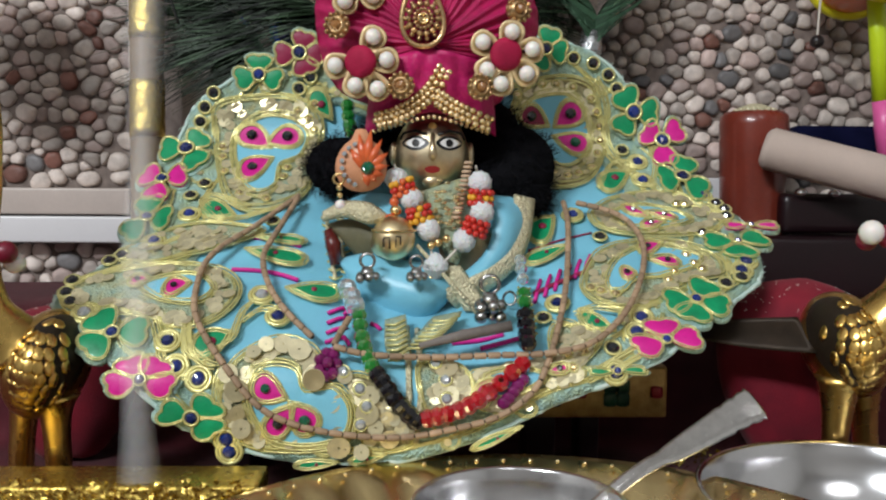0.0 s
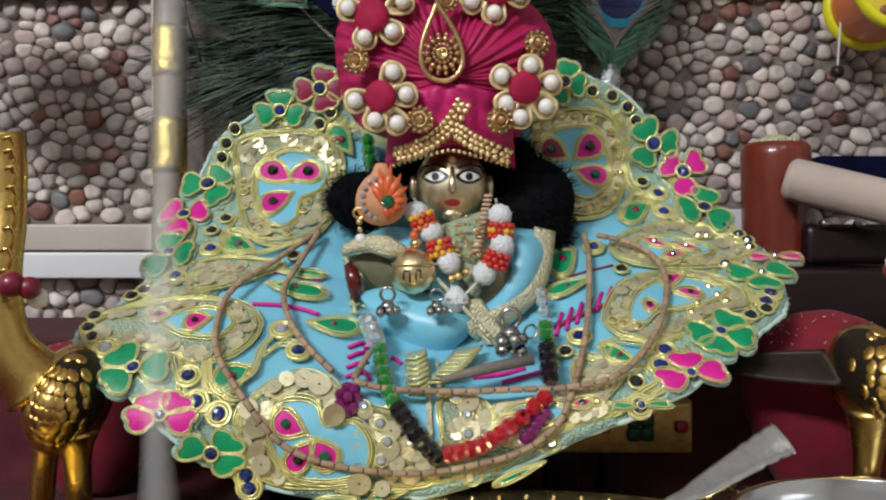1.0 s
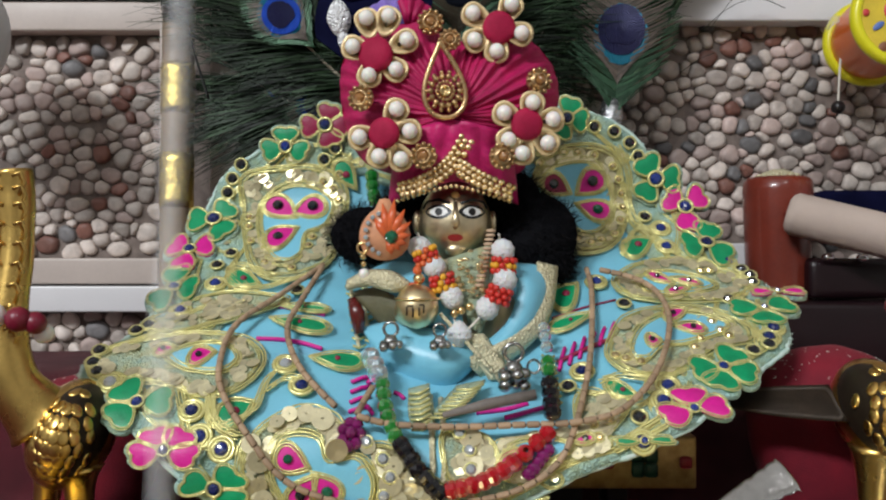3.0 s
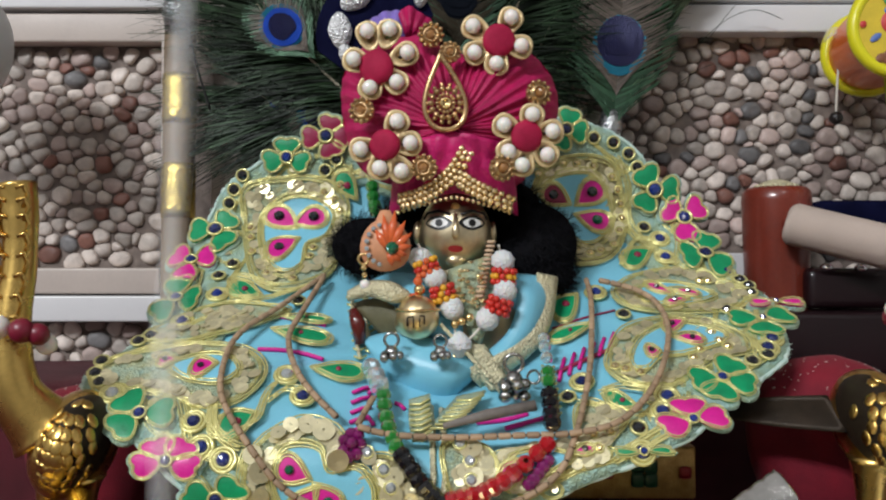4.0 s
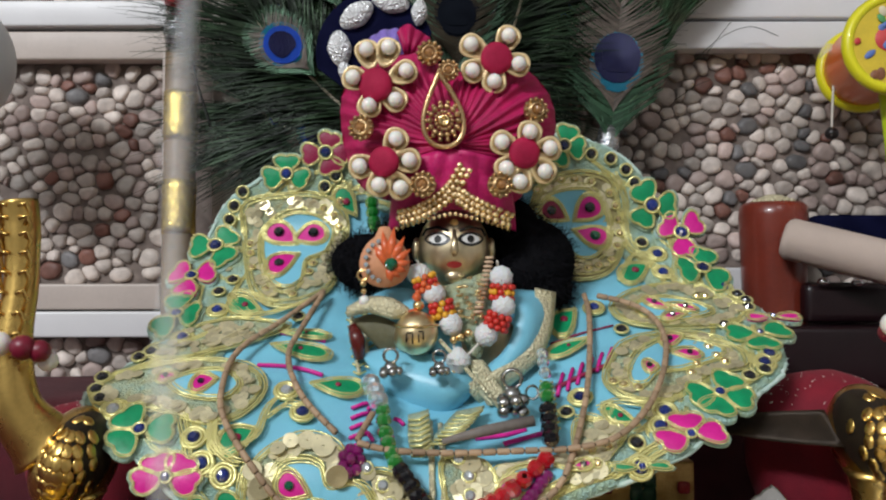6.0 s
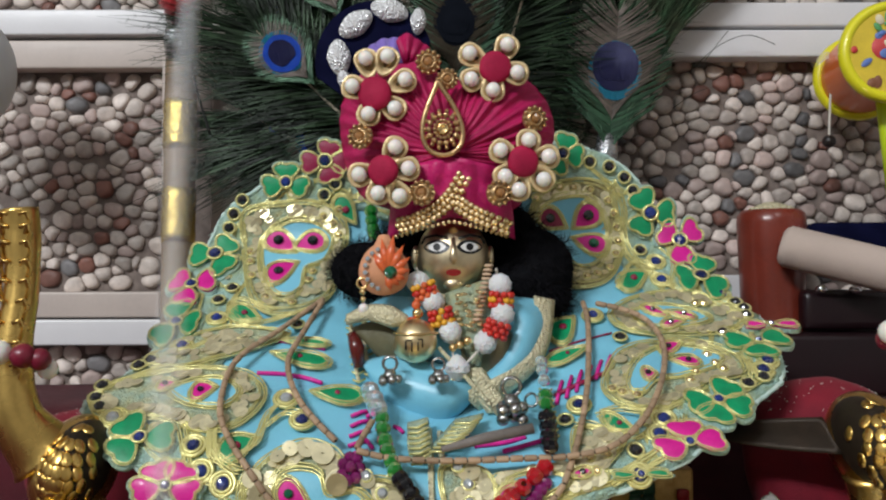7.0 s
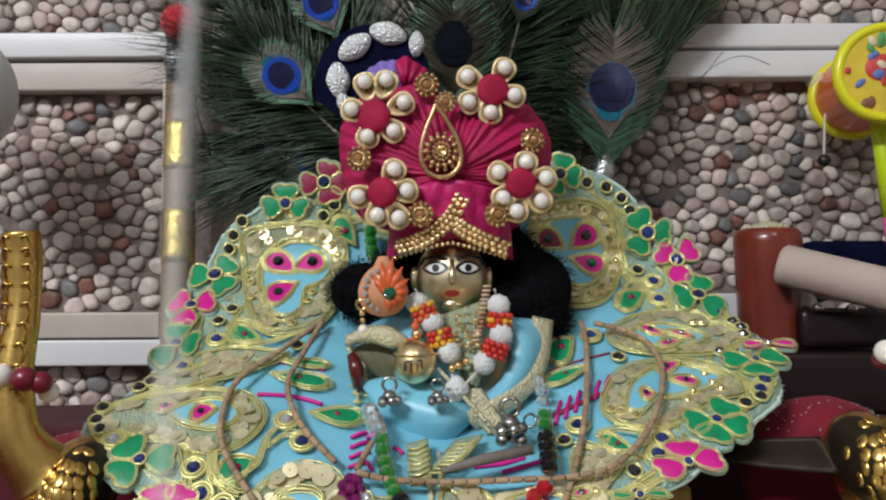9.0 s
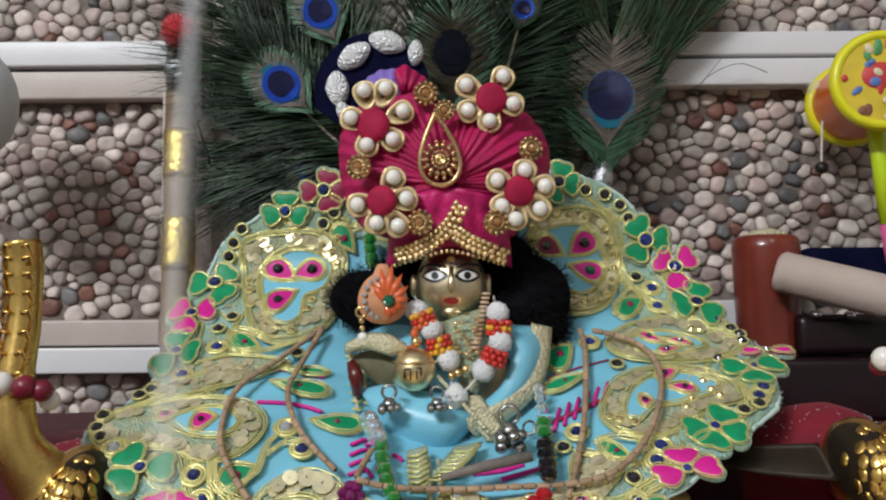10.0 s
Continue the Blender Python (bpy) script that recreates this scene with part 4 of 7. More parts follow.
def almond(cx, cz, w, h, n=20):
    return [(cx + w * math.cos(2 * math.pi * k / n), cz + h * math.sin(2 * math.pi * k / n) * (abs(math.sin(2 * math.pi * k / n)) ** 0.4)) for k in range(n)]


skull = ball(HC, HR, None, 48, 36)
for v in skull.verts:
    v.co.x = HC.x + (v.co.x - HC.x) * taper((v.co.z - HC.z) / HR[2])
pieces = [(skull, 0)]
pieces.append((tube([(0.0046, head_y(0.0046, 0.1585) - 0.0002, 0.1585), (0.0046, head_y(0.0046, 0.154) - 0.0009, 0.154), (0.0046, head_y(0.0046, 0.1502) - 0.0019, 0.1502), (0.0046, head_y(0.0046, 0.1492) - 0.0005, 0.1490)],
                     [0.0008, 0.0011, 0.0017, 0.0008], 10), 0))
for ex in (-0.0017, 0.0109):
    pieces.append((face_patch(almond(ex, 0.1552, 0.0051, 0.0028), 0.00022), 2))
    pieces.append((face_patch(almond(ex, 0.1552, 0.0035, 0.0018), 0.00040), 1))
    pieces.append((face_patch([(ex + u, 0.1552 + v) for u, v in ellipse_line(0.0014, 0.0015, 14)], 0.00058), 2))
    side = 1 if ex > 0.0046 else -1
    brow = [(ex - side * 0.0042, 0.1583), (ex, 0.1598), (ex + side * 0.0045, 0.1590), (ex + side * 0.0058, 0.1566)]
    pieces.append((tube([(x, head_y(x, z) - 0.0002, z) for x, z in brow], 0.0006, 6), 2))
    pieces.append((ball((0.0046 + side * 0.0147, 0.0030, 0.1515), (0.0018, 0.0028, 0.0048), None, 12, 8), 0))
lips = [(0.0046 + 0.0029 * math.cos(a * math.pi / 10), 0.1455 + 0.0012 * math.sin(a * math.pi / 10) * (1.25 if a > 10 else 1)) for a in range(20)]
pieces.append((face_patch(lips, 0.00045), 3))
pieces.append((ball((0.0046, head_y(0.0046, 0.1405) + 0.0012, 0.1410), (0.004, 0.003, 0.003), None, 14, 10), 0))
pieces.append((ball((0.0046, head_y(0.0046, 0.1612) + 0.0003, 0.1612), (0.0017, 0.0008, 0.0019), None, 12, 8), 4))
pieces.append((lathe([(0.009, 0.126), (0.0082, 0.134), (0.0088, 0.140), (0.004, 0.1425)], 24, None, Matrix.Translation((0.0048, 0.004, 0))), 0))
pieces.append((ball((0.006, 0.010, 0.112), (0.024, 0.016, 0.026), None, 28, 20), 0))
pieces.append((ball((-0.012, -0.019, 0.118), (0.006, 0.005, 0.005), None, 14, 10), 0))
idol = tagged(part("idol", join(pieces), [mat("aged_brass", (0.84, 0.70, 0.46), 0.35, metal=1.0, vary=0.2, scale=90, fine=700, bump=0.06), M_WHITE, M_BLACK, M_LIP, M_TILAK]), "small polished brass idol with painted eyes, seated on a dress", "statue")

# wig
wig = thing("wig", (0.005, 0.02, 0.14), "fluffy black wig framing the brass face", "wig")
hair_rnd = random.Random(3)
LOCKS = [((-0.0305, 0.012, 0.1465), (0.0160, 0.012, 0.0130)), ((0.0375, 0.014, 0.1470), (0.0185, 0.013, 0.0185)), ((-0.018, 0.016, 0.154), (0.010, 0.010, 0.011)), ((0.029, 0.016, 0.160), (0.012, 0.010, 0.014)), ((0.0046, 0.024, 0.152), (0.022, 0.010, 0.020)), ((0.041, 0.012, 0.136), (0.013, 0.009, 0.010))]
for c, r in LOCKS:
    wpart("hair_lock", ball(c, [v * 0.9 for v in r], None, 20, 14), M_HAIR, wig)
bm = bmesh.new()
for k in range(5200):
    c, r = LOCKS[k % len(LOCKS)]
    d = Vector((hair_rnd.gauss(0, 1), hair_rnd.gauss(-0.5, 1), hair_rnd.gauss(0, 1))).normalized()
    p = Vector([c[i] + d[i] * r[i] * 0.85 for i in range(3)])
    side = d.cross(Vector((hair_rnd.uniform(-1, 1), hair_rnd.uniform(-1, 1), hair_rnd.uniform(-1, 1)))).normalized()
    length = hair_rnd.uniform(0.003, 0.0085)
    q1, q2 = p + d * length * 0.4 + side * length * 0.5, p + d * length * 0.45 + side * length * 1.1
    w = d.cross(side).normalized() * 0.00016
    v = [bm.verts.new(x) for x in (p - w, p + w, q1 + w, q1 - w, q2)]
    bm.faces.new((v[0], v[1], v[2], v[3]))
    bm.faces.new((v[3], v[2], v[4]))
tagged(wpart("loose_hair", bm, M_HAIR, wig, "loose black curls", False), kind="stuff")

# shawl, chest cloth and lap
shawl = thing("shawl", (0.0, -0.01, 0.09), "sky blue satin shawl with gold lace border round the idol", "shawl")
thicken(wpart("shoulder_drape", loft([(0.0206, -0.0060, 0.1365), (0.0273, -0.0120, 0.1306), (0.0245, -0.0180, 0.1162), (0.0137, -0.0200, 0.1061), (0.0022, -0.0200, 0.1011)],
                                     [(0.0417, 0.0000, 0.1344), (0.0395, -0.0080, 0.1238), (0.0344, -0.0140, 0.1137), (0.0244, -0.0180, 0.1058), (0.0105, -0.0200, 0.0979)], 0.004, 8, 8, 0.0015), M_BLUE_SATIN, shawl), 0.0008)
thicken(wpart("lace_border", loft([(0.0358, -0.0040, 0.1363), (0.0342, -0.0125, 0.1220), (0.0286, -0.0190, 0.1121), (0.0188, -0.0235, 0.1069), (0.0073, -0.0250, 0.1017)],
                                  [(0.0442, 0.0000, 0.1344), (0.0411, -0.0090, 0.1196), (0.0353, -0.0150, 0.1095), (0.0242, -0.0190, 0.1007), (0.0136, -0.0210, 0.0949)], 0.0012, 4, 8, 0.0008), M_GOLD_LACE, shawl, "gold lace border"), 0.0009)
thicken(wpart("lap_drape", loft([(-0.0300, -0.0100, 0.1117), (-0.0188, -0.0160, 0.1143), (-0.0061, -0.0200, 0.1125), (0.0044, -0.0200, 0.1103), (0.0149, -0.0180, 0.1048)],
                                [(-0.0277, -0.0120, 0.1087), (-0.0219, -0.0180, 0.0968), (-0.0082, -0.0220, 0.0912), (0.0031, -0.0240, 0.0924), (0.0116, -0.0200, 0.0989)], 0.007, 12, 8, 0.0012, 1.0), M_BLUE_SATIN, shawl), 0.0008)
thicken(wpart("arm_drape", loft([(-0.0284, -0.0020, 0.1328), (-0.0193, -0.0060, 0.1362), (-0.0083, -0.0090, 0.1351), (0.0047, -0.0120, 0.1308)],
                                [(-0.0281, -0.0060, 0.1221), (-0.0169, -0.0120, 0.1182), (-0.0040, -0.0160, 0.1121), (0.0086, -0.0180, 0.1059)], 0.004, 8, 8, 0.001, 2.0), M_BLUE_SATIN, shawl), 0.0008)
thicken(wpart("chest_cloth", loft([(0.0015, -0.0080, 0.1372), (0.0025, -0.0120, 0.1308), (0.0056, -0.0150, 0.1225), (0.0107, -0.0180, 0.1122)],
                                  [(0.0198, -0.0060, 0.1435), (0.0202, -0.0120, 0.1328), (0.0173, -0.0160, 0.1224), (0.0138, -0.0190, 0.1102)], 0.003, 8, 8, 0.0006), M_GOLD_ZARI, shawl, "gold brocade chest cloth"), 0.0008)
thicken(wpart("lap_lace", loft([(0.0085, -0.0220, 0.1105), (0.0115, -0.0240, 0.1026), (0.0164, -0.0260, 0.0947)], [(0.0147, -0.0220, 0.1105), (0.0197, -0.0240, 0.1035), (0.0246, -0.0260, 0.0956)], 0.002, 6, 8, 0.0006), M_GOLD_LACE, shawl, "gold lace fold"), 0.0008)
thicken(wpart("sleeve_leaf", loft([(-0.0353, -0.0160, 0.1296), (-0.0271, -0.0180, 0.1334), (-0.0185, -0.0200, 0.1330), (-0.0122, -0.0200, 0.1292)],
                                  [(-0.0353, -0.0160, 0.1260), (-0.0269, -0.0200, 0.1277), (-0.0184, -0.0220, 0.1256), (-0.0123, -0.0200, 0.1267)], 0.003, 6, 8, 0.0008), M_GOLD_LACE, shawl, "pale gold lace cuff"), 0.0006)
thicken(wpart("cuff_under", loft([(-0.0341, -0.0120, 0.1247), (-0.0253, -0.0140, 0.1269), (-0.0156, -0.0160, 0.1227)],
                                 [(-0.0276, -0.0120, 0.1182), (-0.0211, -0.0140, 0.1120), (-0.0135, -0.0160, 0.1143)], 0.002, 6, 8, 0.0008), M_OLIVE_LEAF, shawl, "olive cuff in shade"), 0.0006)
wpart("bangle", tube([(-0.0336, -0.0120, 0.1226), (-0.0317, -0.0140, 0.1174), (-0.0309, -0.0140, 0.1100)], [0.002, 0.003, 0.002], 10), mat("dark_red_bangle", (0.12, 0.01, 0.008), 0.25, vary=0.2, coat=0.5), shawl, "dark red bangle")

# gold lap braids in front
braid = thing("braid_trim", (0.0095, -0.0374, 0.0878), "pale gold braid loops lying in the lap", "trim")
for a, b, wide_ in (((-0.0083, -0.0340, 0.0935), (-0.0068, -0.0470, 0.0822), 0.0036), ((0.0099, -0.0320, 0.0944), (-0.0000, -0.0450, 0.0860), 0.0050)):
    a, b = Vector(a), Vector(b)
    side = Vector((wide_, 0, 0.001))
    thicken(wpart("braid", loft([a - side, (a + b) / 2 - side * 1.1 + Vector((0, -0.003, 0)), b - side], [a + side, (a + b) / 2 + side * 1.1 + Vector((0, -0.003, 0)), b + side], 0.0012, 6, 8), M_GOLD_ZARI, braid), 0.0008)
    for k in range(8):
        p = a.lerp(b, (k + 0.5) / 8) + Vector((0, -0.0042 - 0.001 * math.sin(math.pi * (k + 0.5) / 8), 0))
        wpart("braid_cord", tube([p - side * 0.95, p + Vector((0, -0.0006, -0.0008)), p + side * 0.95], 0.0005, 5), M_GOLD_CORD, braid)

# ---- the turban ----
turban = thing("turban", (0.0035, 0.005, 0.16), "pleated magenta turban with pearl flower brooches and gold beads", "turban")
TC = Vector((0.0030, 0.006, 0.1900))
CROWN = [(-0.0176, 0.0060, 0.1700), (-0.0313, 0.0060, 0.1758), (-0.0381, 0.0060, 0.1885), (-0.0404, 0.0060, 0.2036), (-0.0390, 0.0060, 0.2160), (-0.0323, 0.0060, 0.2250), (-0.0195, 0.0060, 0.2290), (-0.0100, 0.0060, 0.2300), (-0.0035, 0.0060, 0.2270), (0.0058, 0.0060, 0.2225),
         (0.0174, 0.0060, 0.2262), (0.0310, 0.0060, 0.2250), (0.0405, 0.0060, 0.2170), (0.0446, 0.0060, 0.2080), (0.0446, 0.0060, 0.1960), (0.0352, 0.0060, 0.1822), (0.0293, 0.0060, 0.1708), (0.0052, 0.0060, 0.1664)]
crown_line = smooth_line(CROWN, 14, True)


def crown_sheet(front):
    bm, rows, n = bmesh.new(), [], len(crown_line)
    for j in range(13):
        r = 0.06 + 0.94 * j / 12
        row = []
        for k, p in enumerate(crown_line):
            q = TC.lerp(p, r)
            a = math.atan2(p.z - TC.z, p.x - TC.x)
            pleat = 0.0010 * math.sin(a * 47 + 2 * math.sin(a * 5) + 1.2 * math.sin(r * 7)) * min(1, r * 1.6) + 0.0007 * noise.noise(p * 160 + Vector((0, r * 5, 0))) + 0.0008 * math.sin(a * 13 + r * 3)
            bow = 0.020 * math.sqrt(max(0, 1 - r ** 2.4))
            q.y = 0.006 - (bow + pleat + 0.002 * (1 - r)) if front else 0.006 + 0.7 * bow
            row.append(bm.verts.new(q))
        rows.append(row)
    for a, b in zip(rows, rows[1:]):
        for k in range(n):
            bm.faces.new((a[k], a[(k + 1) % n], b[(k + 1) % n], b[k]))
    bm.faces.new(rows[0])
    return bm


wpart("crown_fan", crown_sheet(True), M_MAGENTA, turban)
wpart("crown_back", crown_sheet(False), M_MAGENTA, turban)


def wrap_y(x, grow=0.0):
    return 0.0122 - math.sqrt(max(1e-6, (0.0265 + grow) ** 2 - (x - 0.0040) ** 2)) * 0.92


bm, rows = bmesh.new(), []
for j in range(15):
    t = j / 14
    row = []
    for k in range(49):
        s = -1 + 2 * k / 48
        x = 0.0040 + s * (0.0250 - 0.0035 * t)
        z = 0.1600 + t * (0.0285 - 0.004 * abs(s)) + 0.0064 * (1 - t) * (1 - abs(s) ** 1.2) - 0.0015 * (1 - t) * s * s
        fold = 0.0007 * math.sin(t * 11 + 5 * s + 3 * noise.noise(Vector((s * 3, t * 3, 0)))) + 0.0016 * noise.noise(Vector((s * 5, t * 2.5, 7))) + 0.0010 * math.sin(math.pi * t)
        row.append(bm.verts.new((x, wrap_y(x, 0.0005) - fold - 0.0050 * t, z)))
    rows.append(row)
for a, b in zip(rows, rows[1:]):
    for k in range(48):
        bm.faces.new((a[k], a[k + 1], b[k + 1], b[k]))
thicken(wpart("front_fold", bm, mat("magenta_fold", (0.56, 0.010, 0.14), 0.5, vary=0.3, scale=90, fine=900, bump=0.5), turban, "smooth magenta front fold"), 0.001)
BEAD_GOLD = mesh_of("gold_bead", lathe([(0, 1), (0.62, 0.78), (1, 0.1), (0.85, -0.5), (0, -0.7)], 8), mat("rose_gold_bead", (0.88, 0.64, 0.36), 0.22, metal=0.9, vary=0.2, scale=300, fine=900, bump=0.1, rand=0.15), False)


def gold_bead(x, z, size=0.00105, grow=0.0035):
    shared("gold_bead", BEAD_GOLD, Matrix.Translation((x, wrap_y(x, grow), z)) @ FACING @ Matrix.Diagonal((size, size, size, 1)), turban)


RISE, FALL = [(-0.0162, 0.1631), (-0.0106, 0.1643), (-0.0054, 0.1666), (-0.0002, 0.1699), (0.0044, 0.1743), (0.0081, 0.1806)], [(0.0063, 0.1711), (0.0114, 0.1679), (0.0175, 0.1652), (0.0248, 0.1625)]
for path_, count in ((RISE, 15), (FALL, 10)):
    # three rows of beads side by side, in a slanting band
    pts = smooth_line([(x, z, 0) for x, z in path_], 12)
    for k in range(count):
        t = k / (count - 1) * (len(pts) - 1.001)
        p = pts[int(t)].lerp(pts[int(t) + 1], t - int(t))
        d = (pts[int(t) + 1] - pts[int(t)]).normalized()
        for row in (-1, 0, 1):
            gold_bead(p.x - d.y * row * 0.0021 + d.x * 0.0008 * (row % 2), p.y + d.x * row * 0.0021 + d.y * 0.0008 * (row % 2), 0.00150, 0.0050)
for k in range(22):
    t = -1 + 2 * k / 21
    gold_bead(0.0040 + t * 0.0212, 0.1592 + 0.0052 * (1 - abs(t) ** 1.2), 0.0009)
PEARL = mesh_of("pearl", ball((0, 0, 0), (1, 1, 1), None, 16, 10), M_PEARL)


def at_face(p, size, yaw=0.0, nod=0.0):
    return Matrix.Translation(p) @ pose(0, 0, 0, nod, 0, yaw) @ FACING @ Matrix.Diagonal((size, size, size, 1))


BROOCHES = [
    ((-0.025, -0.0145, 0.2127), 0.0066, -12,
     [(-0.0282, -0.0145, 0.2259), (-0.0199, -0.0145, 0.2267), (-0.0133, -0.0145, 0.2179), (-0.0172, -0.0145, 0.207), (-0.0272, -0.0145, 0.2049), (-0.0332, -0.0145, 0.2154)]),
    ((0.0208, -0.012, 0.2233), 0.0062, 10,
     [(0.011, -0.012, 0.2284), (0.0253, -0.012, 0.2317), (0.0291, -0.012, 0.221), (0.0198, -0.012, 0.2144), (0.0116, -0.012, 0.2185)]),
    ((-0.0215, -0.0195, 0.1831), 0.0058, -14,
     [(-0.0168, -0.0195, 0.1916), (-0.012, -0.0195, 0.1837), (-0.0152, -0.0195, 0.1735), (-0.0232, -0.0195, 0.1746), (-0.0302, -0.0195, 0.1815)]),
    ((0.0307, -0.0175, 0.1866), 0.006, 16,
     [(0.0222, -0.0175, 0.1906), (0.0326, -0.0175, 0.1944), (0.04, -0.0175, 0.1883), (0.0381, -0.0175, 0.1797), (0.0289, -0.0175, 0.1759), (0.0238, -0.0175, 0.1809)]),
]
PETAL_GOLD = mat("pale_gold_petal", (0.88, 0.65, 0.36), 0.36, metal=0.5, vary=0.2, scale=260, fine=1200, bump=0.4)
for spot, size, yaw, pearls in BROOCHES:
    # a velvet button; round it gold petals, each with a pearl
    c = Vector(spot)
    base = wpart("brooch", lathe([(0, -0.1), (0.9, -0.1), (1.05, -0.35), (0.9, -0.5), (0, -0.5)], 24, None, at_face(c, size, yaw)), M_GOLD, turban, "gold flower brooch with pearls")
    wpart("velvet_button", lathe([(0, 0.42), (0.6, 0.38), (0.9, 0.24), (1, 0.05), (0.96, -0.3)], 28, None, at_face(c + Vector((0, -0.0012, 0)), size, yaw)), M_RED_VELVET, base, "crimson velvet button")
    for place in pearls:
        p = Vector(place)
        out = p - c
        reach = out.length
        roll = math.degrees(math.atan2(out.z, out.x))
        m = Matrix.Translation(c + Vector((0, 0.0004, 0))) @ FACING @ pose(0, 0, 0, 0, 0, roll)
        bm, rings = bmesh.new(), []
        for r_, h in ((0.0, 0.0004), (0.5, 0.0005), (0.82, 0.0010), (1.0, 0.0017), (1.08, 0.0011), (1.0, -0.0004)):
            rings.append([bm.verts.new(m @ Vector((reach * 0.94 + r_ * (0.0046 if u > 0 else 0.0064) * u, r_ * 0.0043 * v * (1 + 0.22 * u), h))) for u, v in [(math.cos(k * math.pi / 11), math.sin(k * math.pi / 11)) for k in range(22)]])
        for a, b in zip(rings[1:], rings[2:]):
            for k in range(22):
                bm.faces.new((a[k], a[(k + 1) % 22], b[(k + 1) % 22], b[k]))
        bm.faces.new(rings[1])
        for v in rings[0]:
            bm.verts.remove(v)
        wpart("gold_petal", bm, PETAL_GOLD, base)
        shared("pearl", PEARL, Matrix.Translation(p + Vector((0, -0.0022, 0))) @ Matrix.Scale(0.0029, 4), base)


M_ROSETTE = mat("antique_rosette_gold", (0.64, 0.43, 0.22), 0.28, metal=0.9, vary=0.25, scale=260, fine=1200, bump=0.3)
ROSETTE_BEAD = mesh_of("rosette_bead", lathe([(0, 1), (0.62, 0.78), (1, 0.1), (0.85, -0.5), (0, -0.7)], 8), M_ROSETTE)


def rosette(c, size, yaw=0.0):
    base = wpart("rosette", lathe([(0, 0.3), (0.45, 0.3), (0.5, 0.5), (0.62, 0.5), (0.68, 0.2), (1.0, 0.1), (1.0, -0.3)], 20, None, at_face(c, size, yaw)), M_ROSETTE, turban, "small round gold rosette")
    wpart("rosette_stone", lathe([(0, 0.75), (0.3, 0.65), (0.44, 0.3)], 10, None, at_face(c, size, yaw)), mat("amber_stone", (0.35, 0.16, 0.05), 0.1, vary=0.2, bump=0, coat=1.0), base, "", False)
    for k in range(12):
        a = 2 * math.pi * k / 12
        p = Vector(c) + pose(0, 0, 0, 0, 0, yaw) @ Vector((math.cos(a) * size * 0.95, -size * 0.15, math.sin(a) * size * 0.95))
        shared("rosette_bead", ROSETTE_BEAD, Matrix.Translation(p) @ FACING @ Matrix.Scale(size * 0.2, 4), base)


rosette((-0.0047, -0.0120, 0.2255), 0.0045)
rosette((-0.0300, -0.0170, 0.1963), 0.0045, -15)
rosette((0.0354, -0.0130, 0.2035), 0.0045, 15)
rosette((-0.0069, -0.0215, 0.1747), 0.0045, -10)
rosette((0.0213, -0.0205, 0.1746), 0.0045, 14)
rosette((0.0025, -0.0165, 0.2179), 0.0038)
TD = Vector((0.0008, -0.0195, 0.2026))
tear = [(-0.0112 * math.sin(a) * math.sin(a / 2) ** 1.3 - 0.0022 * math.cos(a / 2) ** 4, 0.0138 * math.cos(a)) for a in [2 * math.pi * k / 44 for k in range(44)]]
tear_rim = wpart("teardrop_brooch", tube([TD + Vector((u * 0.92, 0, v)) for u, v in tear], 0.0010, 8, True), mat("pale_gold_rim", (0.7, 0.47, 0.24), 0.28, metal=0.95, vary=0.12, scale=200, bump=0.1), turban, "gold teardrop brooch with stones")
for k in range(14):
    a = 2 * math.pi * k / 14
    shared("brooch_bead", ROSETTE_BEAD, Matrix.Translation(TD + Vector((0.0053 * math.cos(a), -0.0008, -0.0042 + 0.0053 * math.sin(a)))) @ FACING @ Matrix.Scale(0.00125, 4), tear_rim)
    shared("brooch_bead", ROSETTE_BEAD, Matrix.Translation(TD + Vector((0.0070 * math.cos(a) * 0.92, -0.0002, -0.0042 + 0.0070 * math.sin(a)))) @ FACING @ Matrix.Scale(0.0009, 4), tear_rim)
    shared("brooch_bead", ROSETTE_BEAD, Matrix.Translation(TD + Vector((0.0031 * math.cos(a), -0.0012, -0.0042 + 0.0033 * math.sin(a)))) @ FACING @ Matrix.Scale(0.0008, 4), tear_rim)
wpart("brooch_centre", lathe([(0, 0.2), (0.35, 0.25), (0.55, 0.6), (0.8, 0.6), (0.95, 0.1)], 20, None, at_face(TD + Vector((0, -0.0008, -0.0042)), 0.0025)), M_GOLD, tear_rim)
